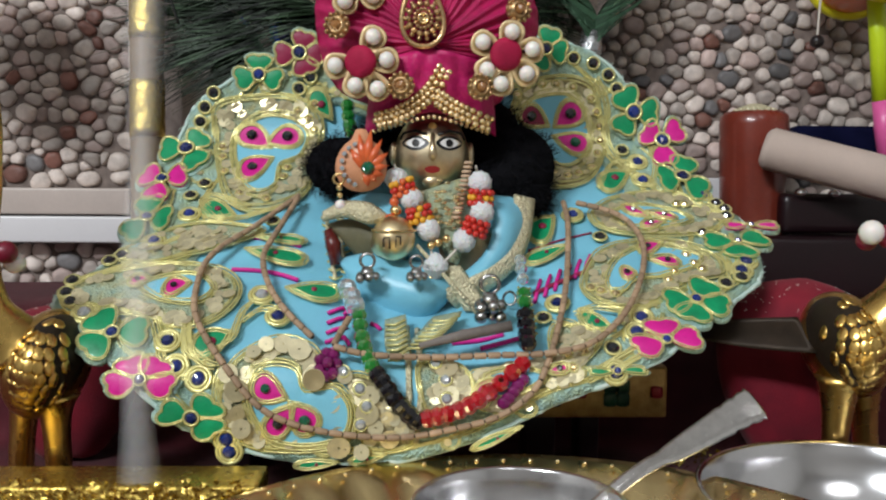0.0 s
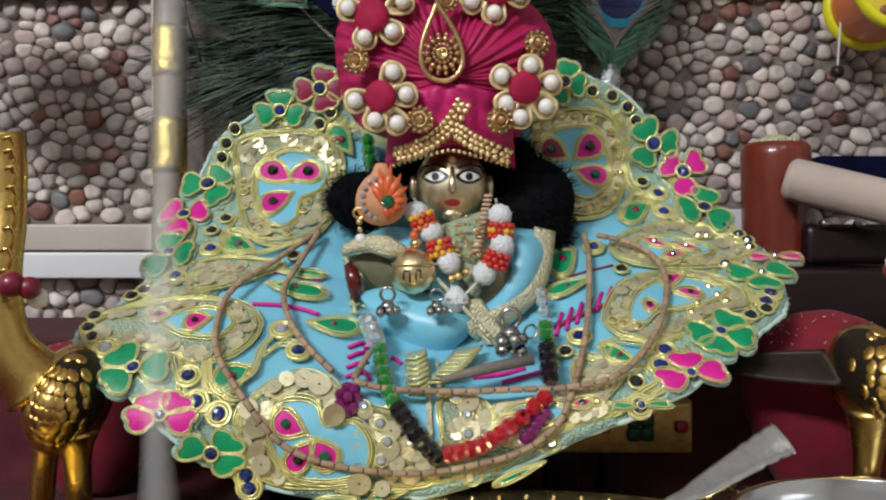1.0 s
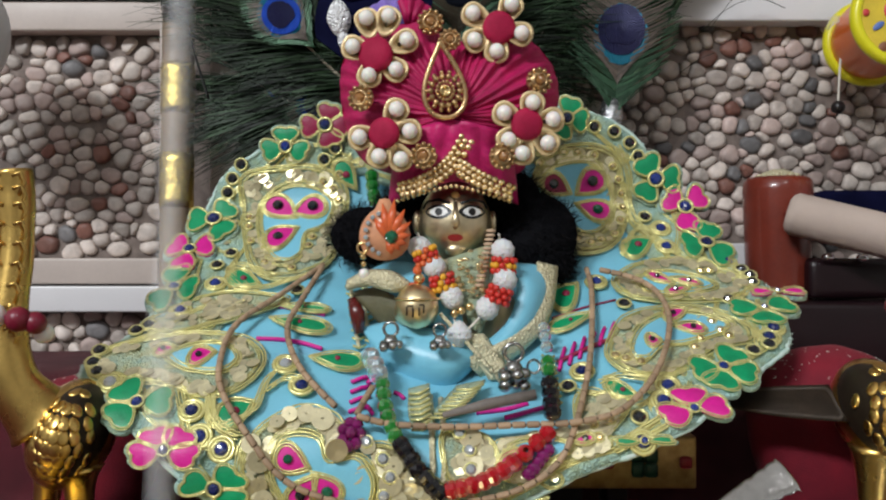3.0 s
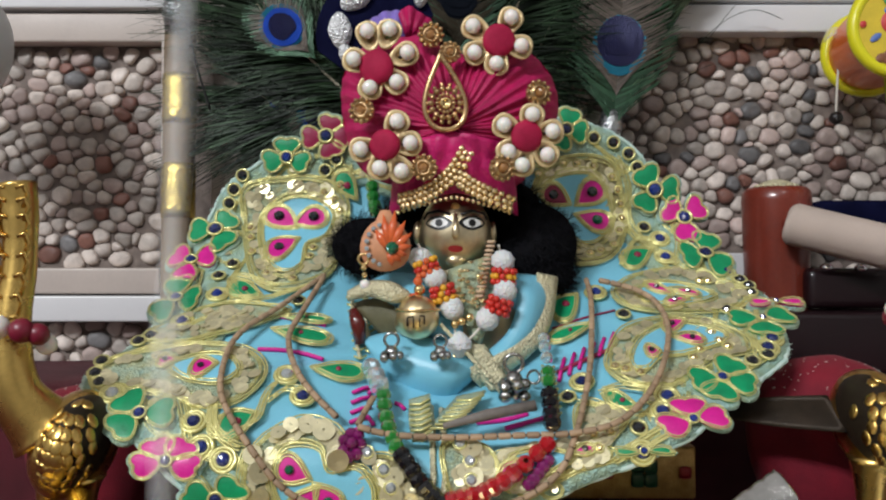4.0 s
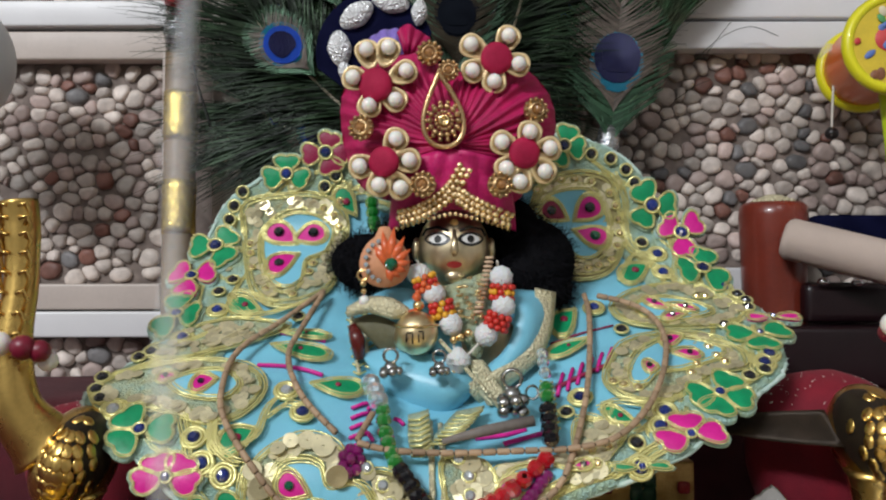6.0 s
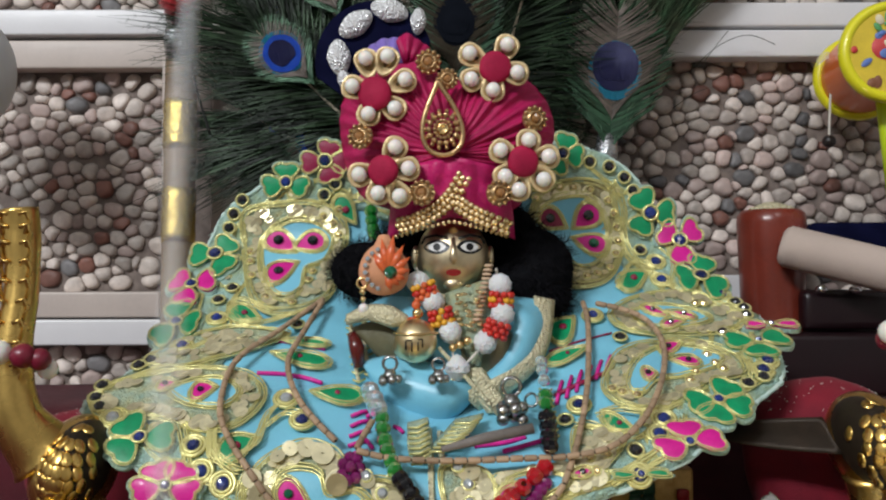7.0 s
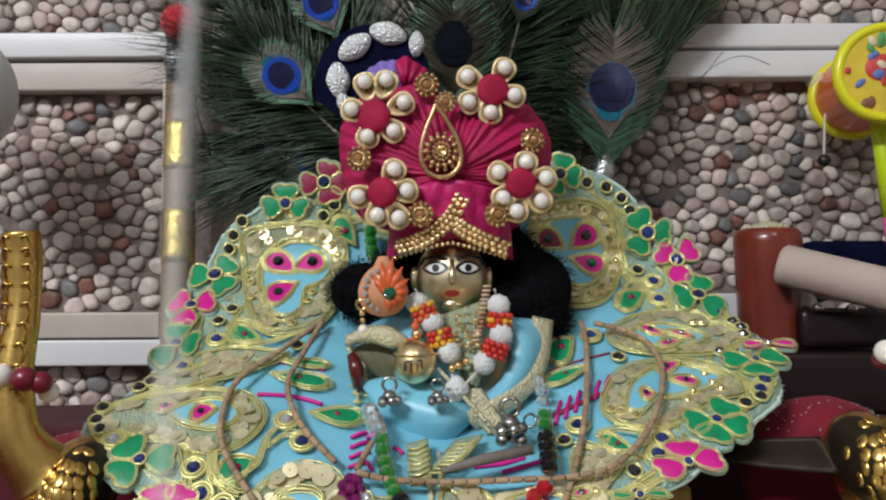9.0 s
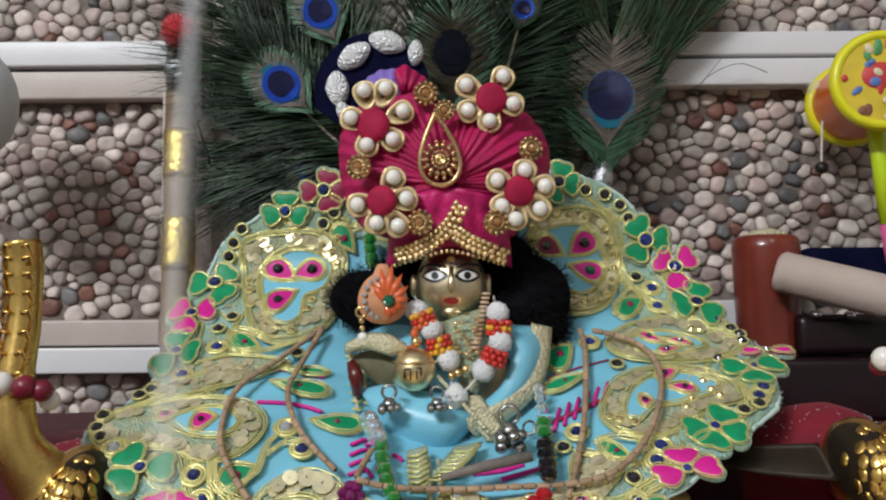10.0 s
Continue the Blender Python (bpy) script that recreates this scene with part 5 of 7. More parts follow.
# silver sequin lotus behind the turban
lotus = thing("sequin_lotus", (-0.0284, 0.0300, 0.2374), "navy velvet fan with silver sequin petals and violet silk", "ornament")
fan = [Vector((-0.0284, 0.0300, 0.2361)) + Vector((0.0255 * math.cos(radians(a)) * 1.0, 0, 0.0265 * math.sin(radians(a)))) for a in range(20, 200, 6)] + [Vector((-0.0334, 0.0300, 0.2150)), Vector((-0.0137, 0.0300, 0.2198))]
bm = bmesh.new()
bm.faces.new([bm.verts.new(p) for p in fan][::-1])
thicken(wpart("velvet_fan", bm, M_NAVY, lotus, "navy velvet fan", False), 0.003)
for c, a, w, h in (((-0.0435, 0.0260, 0.2377), 95, 0.0098, 0.0068), ((-0.0363, 0.0260, 0.2521), 35, 0.0105, 0.0066), ((-0.0219, 0.0260, 0.2580), -14, 0.0105, 0.0066), ((-0.0096, 0.0260, 0.2532), 85, 0.0072, 0.0045), ((-0.0410, 0.0260, 0.2278), 110, 0.006, 0.004)):
    line = [(u, v * (1 - 0.25 * abs(u) / w)) for u, v in ellipse_line(w * 0.78, h * 0.75, 20)]
    bm = bmesh.new()
    m = at_face(c, 1.0) @ pose(0, 0, 0, 0, 0, a)
    mid = bm.verts.new(m @ Vector((0, 0, 0.002)))
    ring = [bm.verts.new(m @ Vector((u, v, 0))) for u, v in line]
    low = [bm.verts.new(m @ Vector((u, v, -0.003))) for u, v in line]
    for k in range(20):
        q = (k + 1) % 20
        bm.faces.new((mid, ring[k], ring[q]))
        bm.faces.new((ring[k], low[k], low[q], ring[q]))
    wpart("sequin_petal", bm, M_SEQUIN_SILVER, lotus, "silver sequin petal")
bm, base = bmesh.new(), Vector((-0.0206, 0.0240, 0.2297))
ring = [bm.verts.new(base + Vector((0.0145 * math.cos(radians(a)), 0.0015 * math.sin(radians(a) * 16), 0.0155 * math.sin(radians(a))))) for a in range(25, 172, 4)]
mid = bm.verts.new(base)
for a, b in zip(ring, ring[1:]):
    bm.faces.new((mid, a, b))
thicken(wpart("silk_fan", bm, M_PURPLE, lotus, "pleated violet silk"), 0.001)
bm, base = bmesh.new(), Vector((-0.0144, 0.0200, 0.2287))
ring = [bm.verts.new(base + Vector((0.0100 * math.cos(radians(a)) + 0.002, 0.001 * math.sin(radians(a) * 14), (0.0165 + 0.0015 * math.sin(radians(a) * 4)) * math.sin(radians(a))))) for a in range(35, 130, 4)]
mid = bm.verts.new(base)
for a, b in zip(ring, ring[1:]):
    bm.faces.new((mid, a, b))
thicken(wpart("magenta_tip", bm, M_MAGENTA, lotus, "magenta silk tip"), 0.001)


# ---- garlands and ornaments on the idol ----
garland = thing("bead_garland", (0.005, -0.015, 0.11), "garland of white ribbed beads and red flower beads", "garland")


def ribbed(sides=20):
    bm, rings = bmesh.new(), []
    for j in range(11):
        a = math.pi * j / 10
        rings.append([bm.verts.new((math.sin(a) * (1 + 0.09 * (k % 2)) * math.cos(2 * math.pi * k / sides), math.sin(a) * (1 + 0.09 * (k % 2)) * math.sin(2 * math.pi * k / sides), math.cos(a) * 0.95)) for k in range(sides)])
    for a, b in zip(rings, rings[1:]):
        for k in range(sides):
            bm.faces.new((a[k], b[k], b[(k + 1) % sides], a[(k + 1) % sides]))
    bmesh.ops.remove_doubles(bm, verts=bm.verts[:], dist=1e-5)
    return bm


WB = mesh_of("white_bead", ribbed(), M_WHITE_BEAD)
for i, p in enumerate(((-0.0088, -0.0125, 0.1419), (-0.0031, -0.0165, 0.1345), (0.0032, -0.0205, 0.1236), (0.0160, -0.0215, 0.1198), (0.0226, -0.0185, 0.1298), (0.0221, -0.0125, 0.1406))):
    shared("white_bead", WB, Matrix.Translation(p) @ pose(0, 0, 0, 20 * i, 30 * i, 0) @ Matrix.Scale(0.0043, 4), garland)
bm = lathe([(0, 1.1), (0.35, 0.95), (1.0, 0.25), (1.0, -0.25), (0.35, -0.95), (0, -1.1)], 12)
wpart("pendant_bead", bm, M_WHITE_BEAD, garland, "faceted white pendant bead", False).matrix_basis = Matrix.Translation((0.0057, -0.0245, 0.1107)) @ Matrix.Scale(0.0046, 4)
SMALL = {m.name: mesh_of("small_bead", ball((0, 0, 0), (1, 1, 1), None, 10, 7), m) for m in (M_RED_BEAD, M_YELLOW_BEAD, M_GOLD, M_SILVER, M_ORANGE_ENAMEL, M_PEARL, M_MAROON_BEAD, M_SEQUIN_GOLD)}
bead_rnd = random.Random(11)
for c, mix_, lean in (((-0.0062, -0.0160, 0.1385), (M_ORANGE_ENAMEL, M_RED_BEAD, M_YELLOW_BEAD), 20), ((-0.0001, -0.0195, 0.1289), (M_YELLOW_BEAD, M_RED_BEAD, M_RED_BEAD), 15), ((0.0222, -0.0165, 0.1350), (M_RED_BEAD, M_YELLOW_BEAD, M_RED_BEAD), -5), ((0.0201, -0.0215, 0.1245), (M_RED_BEAD, M_RED_BEAD, M_RED_BEAD), -20)):
    for j in range(3):
        for k in range(9):
            a = 2 * math.pi * k / 9 + j * 0.35
            p = Vector(c) + pose(0, 0, 0, 0, -lean, 0) @ Vector((0.0038 * math.cos(a), 0.0034 * math.sin(a), (j - 1) * 0.0021))
            shared("small_bead", SMALL[mix_[j % 3 if k % 3 else 0].name], Matrix.Translation(p) @ Matrix.Scale(0.00128, 4), garland)
wpart("thread", tube(smooth_line([(-0.0097, -0.0040, 0.1471), (-0.0031, -0.0160, 0.1345), (0.0032, -0.0200, 0.1235), (0.0057, -0.0240, 0.1107), (0.0161, -0.0210, 0.1198), (0.0227, -0.0180, 0.1297), (0.0212, -0.0040, 0.1469)], 6), 0.0005, 6), M_STRING, garland)
# strung cream discs at the side of the neck, gold leaf beads at the chest
for k in range(13):
    p = Vector((0.0181, -0.0090, 0.1480)).lerp(Vector((0.0131, -0.0195, 0.1280)), k / 12)
    wpart("disc_bead", lathe([(0.0012, -0.0006), (0.0018, -0.0003), (0.0018, 0.0003), (0.0012, 0.0006)], 10, None, Matrix.Translation(p)), mat("cream_disc", (0.6, 0.42, 0.28), 0.5, vary=0.1) if k == 0 else bpy.data.materials["cream_disc"], garland)
for k in range(36):
    u, v = bead_rnd.random(), bead_rnd.random()
    p = Vector((0.0044, -0.0165, 0.1416)) + Vector((0.0105 * u - 0.001 * v + 0.001, -0.0035 * v - 0.0015 * math.sin(math.pi * u), -0.0185 * v))
    shared("gold_fleck", SMALL["pale_gold_sequin"], Matrix.Translation(p) @ pose(0, 0, 0, bead_rnd.uniform(0, 90), 0, bead_rnd.uniform(0, 90)) @ Matrix.Diagonal((0.0013, 0.0007, 0.0006, 1)), garland)
for p in ((0.0041, -0.0235, 0.1180), (0.0066, -0.0235, 0.1190), (0.0095, -0.0235, 0.1204), (0.0040, -0.0245, 0.1062)):
    shared("gold_drop", SMALL["gold_metal"], Matrix.Translation(p) @ Matrix.Scale(0.0016, 4), garland)

# enamel peacock ornament with a hanging bead
pea = thing("enamel_ornament", (-0.0202, -0.0200, 0.1471), "orange and peach enamel feather ornament with a green stone", "ornament")
PC = Vector((-0.0208, -0.0200, 0.1467))


def flat_piece(name, pts, c, thick, dome, material, parent, label=""):
    bm = bmesh.new()
    m = at_face(c, 1.0)
    mid = bm.verts.new(m @ Vector((sum(u for u, v in pts) / len(pts), sum(v for u, v in pts) / len(pts), dome)))
    ring, low = [bm.verts.new(m @ Vector((u, v, 0))) for u, v in pts], [bm.verts.new(m @ Vector((u, v, -thick))) for u, v in pts]
    n = len(pts)
    for k in range(n):
        q = (k + 1) % n
        bm.faces.new((mid, ring[k], ring[q]))
        bm.faces.new((ring[k], low[k], low[q], ring[q]))
    bm.faces.new(low[::-1])
    return wpart(name, bm, material, parent, label)


flat_piece("enamel_plate", [(0.0092 * math.cos(a) * (1 - 0.12 * math.sin(a)) - 0.0004, 0.0098 * math.sin(a) + (0.003 if 1.2 < a < 1.9 else 0)) for a in [2 * math.pi * k / 28 for k in range(28)]], PC, 0.0016, 0.0008, M_PEACH_ENAMEL, pea)
for a, length in ((62, 0.0125), (82, 0.0150), (100, 0.0135), (38, 0.0105), (12, 0.0085), (125, 0.0095), (-15, 0.007), (-45, 0.006), (-80, 0.006)):
    flat_piece("flame", turned([(0.0005, -0.0012), (length * 0.6, -0.0015), (length, 0), (length * 0.6, 0.0015), (0.0005, 0.0012)], 0.0012, -0.002, a), PC + Vector((0, -0.0012 - 0.00004 * (a % 7), 0)), 0.0004, 0.0005, M_ORANGE_ENAMEL, pea)
wpart("green_stone", lathe([(0, 0.6), (0.6, 0.45), (1, 0), (1, -0.4)], 12, None, at_face(PC + Vector((0.0022, -0.0022, -0.0012)), 0.0024)), M_STONE_GREEN, pea, "", False)
for k in range(8):
    a = radians(110 + k * 20)
    shared("clear_stone", GEM["clear_rhinestone"], Matrix.Translation(PC + Vector((0.0072 * math.cos(a), -0.0012, 0.0076 * math.sin(a)))) @ FACING @ Matrix.Scale(0.00095, 4), pea)
wpart("link_ring", tube([Vector((-0.0292, -0.0200, 0.1415)) + Vector((0.0019 * math.cos(a * 0.6283), 0, 0.0019 * math.sin(a * 0.6283))) for a in range(10)], 0.00055, 6, True), M_GOLD, pea)
for p, s in (((-0.0290, -0.0200, 0.1384), 0.0012), ((-0.0288, -0.0200, 0.1357), 0.0011), ((-0.0286, -0.0200, 0.1321), 0.0021), ((-0.0284, -0.0200, 0.1292), 0.0010)):
    shared("hanging_bead", SMALL["cream_pearl" if s > 0.002 else "gold_metal"], Matrix.Translation(p) @ Matrix.Scale(s, 4), pea)
for p, m_, s in (((-0.0087, -0.0200, 0.1303), "gold_metal", 0.0022), ((-0.0093, -0.0190, 0.1334), "orange_enamel", 0.0018), ((-0.0108, -0.0210, 0.1268), "orange_enamel", 0.0024)):
    shared("stem_bead", SMALL[m_], Matrix.Translation(p) @ Matrix.Scale(s, 4), pea)

# gold ball mace
mace = thing("ball_mace", (-0.0093, -0.0240, 0.1206), "small gold ball mace with dark incised marks", "mace")
MC = Vector((-0.0093, -0.0240, 0.1206))
wpart("mace_ball", ball(MC, (0.0078, 0.0078, 0.0080), None, 28, 20), M_BRASS, mace)
wpart("mace_ring", tube([MC + Vector((0.0079 * math.cos(a * 0.2094), 0.0079 * math.sin(a * 0.2094) * 1.0, 0.0028)) for a in range(30)], 0.0005, 6, True), M_GOLD, mace)
for u, v, w_, h_ in ((-0.0034, -0.0012, 0.0006, 0.0030), (-0.0012, -0.0016, 0.0006, 0.0034), (-0.0022, 0.0006, 0.0022, 0.0005), (0.0010, -0.0014, 0.0005, 0.0030), (0.0026, -0.0006, 0.0005, 0.0026), (0.0018, 0.0010, 0.0018, 0.0005)):
    y = -math.sqrt(0.0078 ** 2 - u * u - v * v)
    wpart("mace_mark", box(MC + Vector((u - w_ / 2, y - 0.0003, v - h_ / 2)), MC + Vector((u + w_ / 2, y + 0.0008, v + h_ / 2))), M_BLACKENED, mace)
wpart("mace_rod", tube([(-0.0010, -0.0240, 0.1181), (0.0101, -0.0270, 0.1061), (0.0223, -0.0310, 0.0926)], [0.0007, 0.0008, 0.0010], 8), M_GOLD_LACE, mace, "gold rod")

# silver bell clusters
for c, count, size in (((-0.0183, -0.0300, 0.1101), 5, 0.0018), ((-0.0011, -0.0330, 0.1103), 5, 0.0016), ((0.0239, -0.0400, 0.1022), 9, 0.0023)):
    c = Vector(c)
    bell = thing("bell_cluster", c, "cluster of tiny silver bells on a ring", "bells", "silver bells on the idol")
    wpart("bell_ring", tube([c + Vector((size * 1.4 * math.cos(a * 0.5236), 0, size * 1.6 + size * 1.4 * math.sin(a * 0.5236))) for a in range(12)], size * 0.32, 6, True), M_SILVER, bell)
    wpart("bell_cap", lathe([(0, 0.6), (0.9, 0.4), (1.3, -0.3), (1.5, -0.8), (1.2, -0.9), (0, -0.8)], 14, None, Matrix.Translation(c) @ Matrix.Scale(size, 4)), M_SILVER, bell)
    for k in range(count):
        a = 2 * math.pi * k / min(count, 5)
        p = c + Vector((size * 1.6 * math.cos(a), size * 1.2 * math.sin(a) - size * 0.4, -size * (1.5 + 1.5 * (k // 5)) - size * 0.3 * (k % 2)))
        shared("small_bell", SMALL["silver_metal"], Matrix.Translation(p) @ Matrix.Scale(size, 4), bell)
ring = thing("silver_ring", (0.0311, -0.0360, 0.1008), "small open silver ring beside the bells", "ring")
wpart("ring_band", tube([Vector((0.0318, -0.0300, 0.0999)) + Vector((0.0022 * math.cos(a * 0.5), 0.0006 * math.sin(a), 0.0024 * math.sin(a * 0.5))) for a in range(13)], 0.0005, 6, True), M_SILVER, ring)

# crystal strand lying over the dress
strand = thing("crystal_strand", (0.0007, -0.0570, 0.0634), "faceted crystal strand of green, black and red beads", "bead strand")
CR = {m.name: mesh_of("crystal", lathe([(0.3, 0.95), (0.78, 0.68), (1.0, 0.2), (1.0, -0.2), (0.78, -0.68), (0.3, -0.95)], 9), m, False) for m in (M_GLASS_RED, M_GLASS_GREEN, M_GLASS_BLACK, M_GLASS_CLEAR)}


def crystals(path, material, size, count, lift=0.006):
    pts = smooth_line([(*p, 0) for p in path], 12)
    for k in range(count):
        t = (k + 0.5) / count * (len(pts) - 1.001)
        p = pts[int(t)].lerp(pts[int(t) + 1], t - int(t))
        a, b = on_dress(p.x, p.y, lift), on_dress(*(pts[min(len(pts) - 1, int(t) + 1)] * 1.0)[:2], lift)
        d = (b - a) if (b - a).length > 1e-6 else Vector((0, 0, 1))
        shared("crystal", CR[material.name], Matrix.Translation(a) @ d.to_track_quat("Z", "Y").to_matrix().to_4x4() @ Matrix.Scale(size, 4), strand)


crystals([(-0.0277, 0.0976), (-0.0252, 0.0942), (-0.0231, 0.0909)], M_GLASS_CLEAR, 0.0036, 3, 0.008)
crystals([(-0.0219, 0.0909), (-0.0192, 0.083), (-0.0154, 0.0766)], M_GLASS_GREEN, 0.0028, 6, 0.006)
crystals([(-0.0142, 0.0756), (-0.0081, 0.07), (-0.0007, 0.0632)], M_GLASS_BLACK, 0.0031, 7, 0.006)
crystals([(0.0019, 0.0642), (0.0124, 0.0666), (0.0232, 0.0717), (0.0352, 0.0786)], M_GLASS_RED, 0.003, 10, 0.006)
crystals([(0.0362, 0.0808), (0.0367, 0.0847), (0.0372, 0.089)], M_GLASS_BLACK, 0.003, 4, 0.01)
crystals([(0.0376, 0.0911), (0.0383, 0.0948)], M_GLASS_GREEN, 0.0026, 2, 0.01)
crystals([(0.0388, 0.0973), (0.0391, 0.1017), (0.0394, 0.1055)], M_GLASS_CLEAR, 0.0022, 3, 0.01)
crystals([(-0.0287, 0.1556), (-0.0297, 0.1642), (-0.0306, 0.1739)], M_GLASS_GREEN, 0.0030, 5, 0.010)

# two loops of wooden tube beads
TUBE_BEAD = mesh_of("wooden_bead", lathe([(0.0, -1.0), (0.85, -1.0), (1.0, -0.85), (1.0, 0.85), (0.85, 1.0), (0.0, 1.0)], 8), M_TWIG)


def wooden(path, name, label, lifts):
    t_ = thing(name, on_dress(*path[len(path) // 2], 0.005), label, "bead strand")
    pts = smooth_line([on_dress(*p, l_) for p, l_ in zip(path, lifts)], 14)
    run, last = 0.0, pts[0]
    step = 0.0046
    marks = [pts[0]]
    for p in pts[1:]:
        while (p - last).length >= step:
            last = last + (p - last).normalized() * step
            marks.append(last.copy())
    for a, b in zip(marks, marks[1:]):
        d = b - a
        m = Matrix.Translation((a + b) / 2) @ d.to_track_quat("Z", "Y").to_matrix().to_4x4() @ Matrix.Diagonal((0.00112, 0.00112, step * 0.455, 1))
        shared("wooden_bead", TUBE_BEAD, m, t_)
    wpart("thread", tube(marks, 0.00055, 5), M_BLACKENED, t_)


wooden([(-0.0479, 0.1307), (-0.0624, 0.1189), (-0.0751, 0.1091), (-0.0764, 0.0976), (-0.0725, 0.0891), (-0.0618, 0.0784), (-0.0506, 0.0684), (-0.0363, 0.062), (-0.0183, 0.0591), (-0.0039, 0.0588), (0.0106, 0.0611), (0.0252, 0.0649), (0.0362, 0.0714), (0.0425, 0.0791), (0.0517, 0.0975), (0.0575, 0.1197), (0.0573, 0.13)],
       "wooden_bead_strand", "long loop of brown wooden tube beads on the dress", [0.0055] * 17)
wooden([(-0.0481, 0.1292), (-0.0537, 0.1167), (-0.0564, 0.1074), (-0.049, 0.0955), (-0.0354, 0.0848)],
       "short_bead_strand", "short strand of brown wooden tube beads", [0.006] * 5)
wooden([(-0.0288, 0.0819), (-0.0176, 0.0794), (0.0032, 0.0781), (0.0261, 0.0791), (0.0444, 0.0807), (0.0593, 0.0846), (0.073, 0.0953), (0.0822, 0.1107), (0.0779, 0.122), (0.0579, 0.1279)],
       "wooden_bead_strand", "loop of brown wooden tube beads across the lap", [0.0075] * 10)
wooden([(-0.0288, 0.0828), (-0.0267, 0.0866), (-0.0238, 0.091)],
       "short_bead_strand", "short strand of pale wooden tube beads", [0.006] * 3)
stick = tagged(part("grey_stick", tube([on_dress(*(-0.0004, 0.0792), 0.011), on_dress(*(0.015, 0.0816), 0.011), on_dress(*(0.0319, 0.0847), 0.011)], [0.0010, 0.0019, 0.0018], 9), M_GREY_STICK), "weathered grey twig lying across the lap", "twig")
bm = bmesh.new()
for k in range(7):
    a = 2 * math.pi * k / 7
    ball(on_dress((-0.03, 0.0785)[0] + 0.0028 * math.cos(a), (-0.03, 0.0785)[1] + 0.0028 * math.sin(a), 0.005), (0.0021, 0.0016, 0.0021), None, 8, 6, bm)
ball(on_dress(*(-0.03, 0.0785), 0.0065), (0.002, 0.002, 0.002), None, 8, 6, bm)
tagged(part("flower_gem", bm, M_PURPLE_GEM, None, "", False), "faceted dark purple flower gem on the dress", "gem")
bm = bmesh.new()
for k in range(5):
    ball(on_dress((0.0305, 0.072)[0] + 0.0016 * k - 0.003, (0.0305, 0.072)[1] + 0.0014 * k - 0.003, 0.005), (0.0024, 0.0016, 0.0021), None, 8, 6, bm)
tagged(part("flower_gem", bm, M_PURPLE_GEM, None, "", False), "faceted violet gem beside the red crystals", "gem")
chain = thing("stone_chain", (-0.0150, -0.0578, 0.0671), "chain of clear stones in gold settings on the dress", "chain")
for k, (x, z) in enumerate(((-0.0250, 0.0768), (-0.0193, 0.0726), (-0.0169, 0.0681), (-0.0187, 0.0626), (0.0053, 0.0780), (0.0086, 0.0741), (0.0090, 0.0698))):
    shared("chain_stone", GEM["clear_rhinestone"], facing(x, z, 0.005, 0.0018), chain)
    shared("chain_ring", RING, facing(x, z, 0.0046, 0.0021), chain)


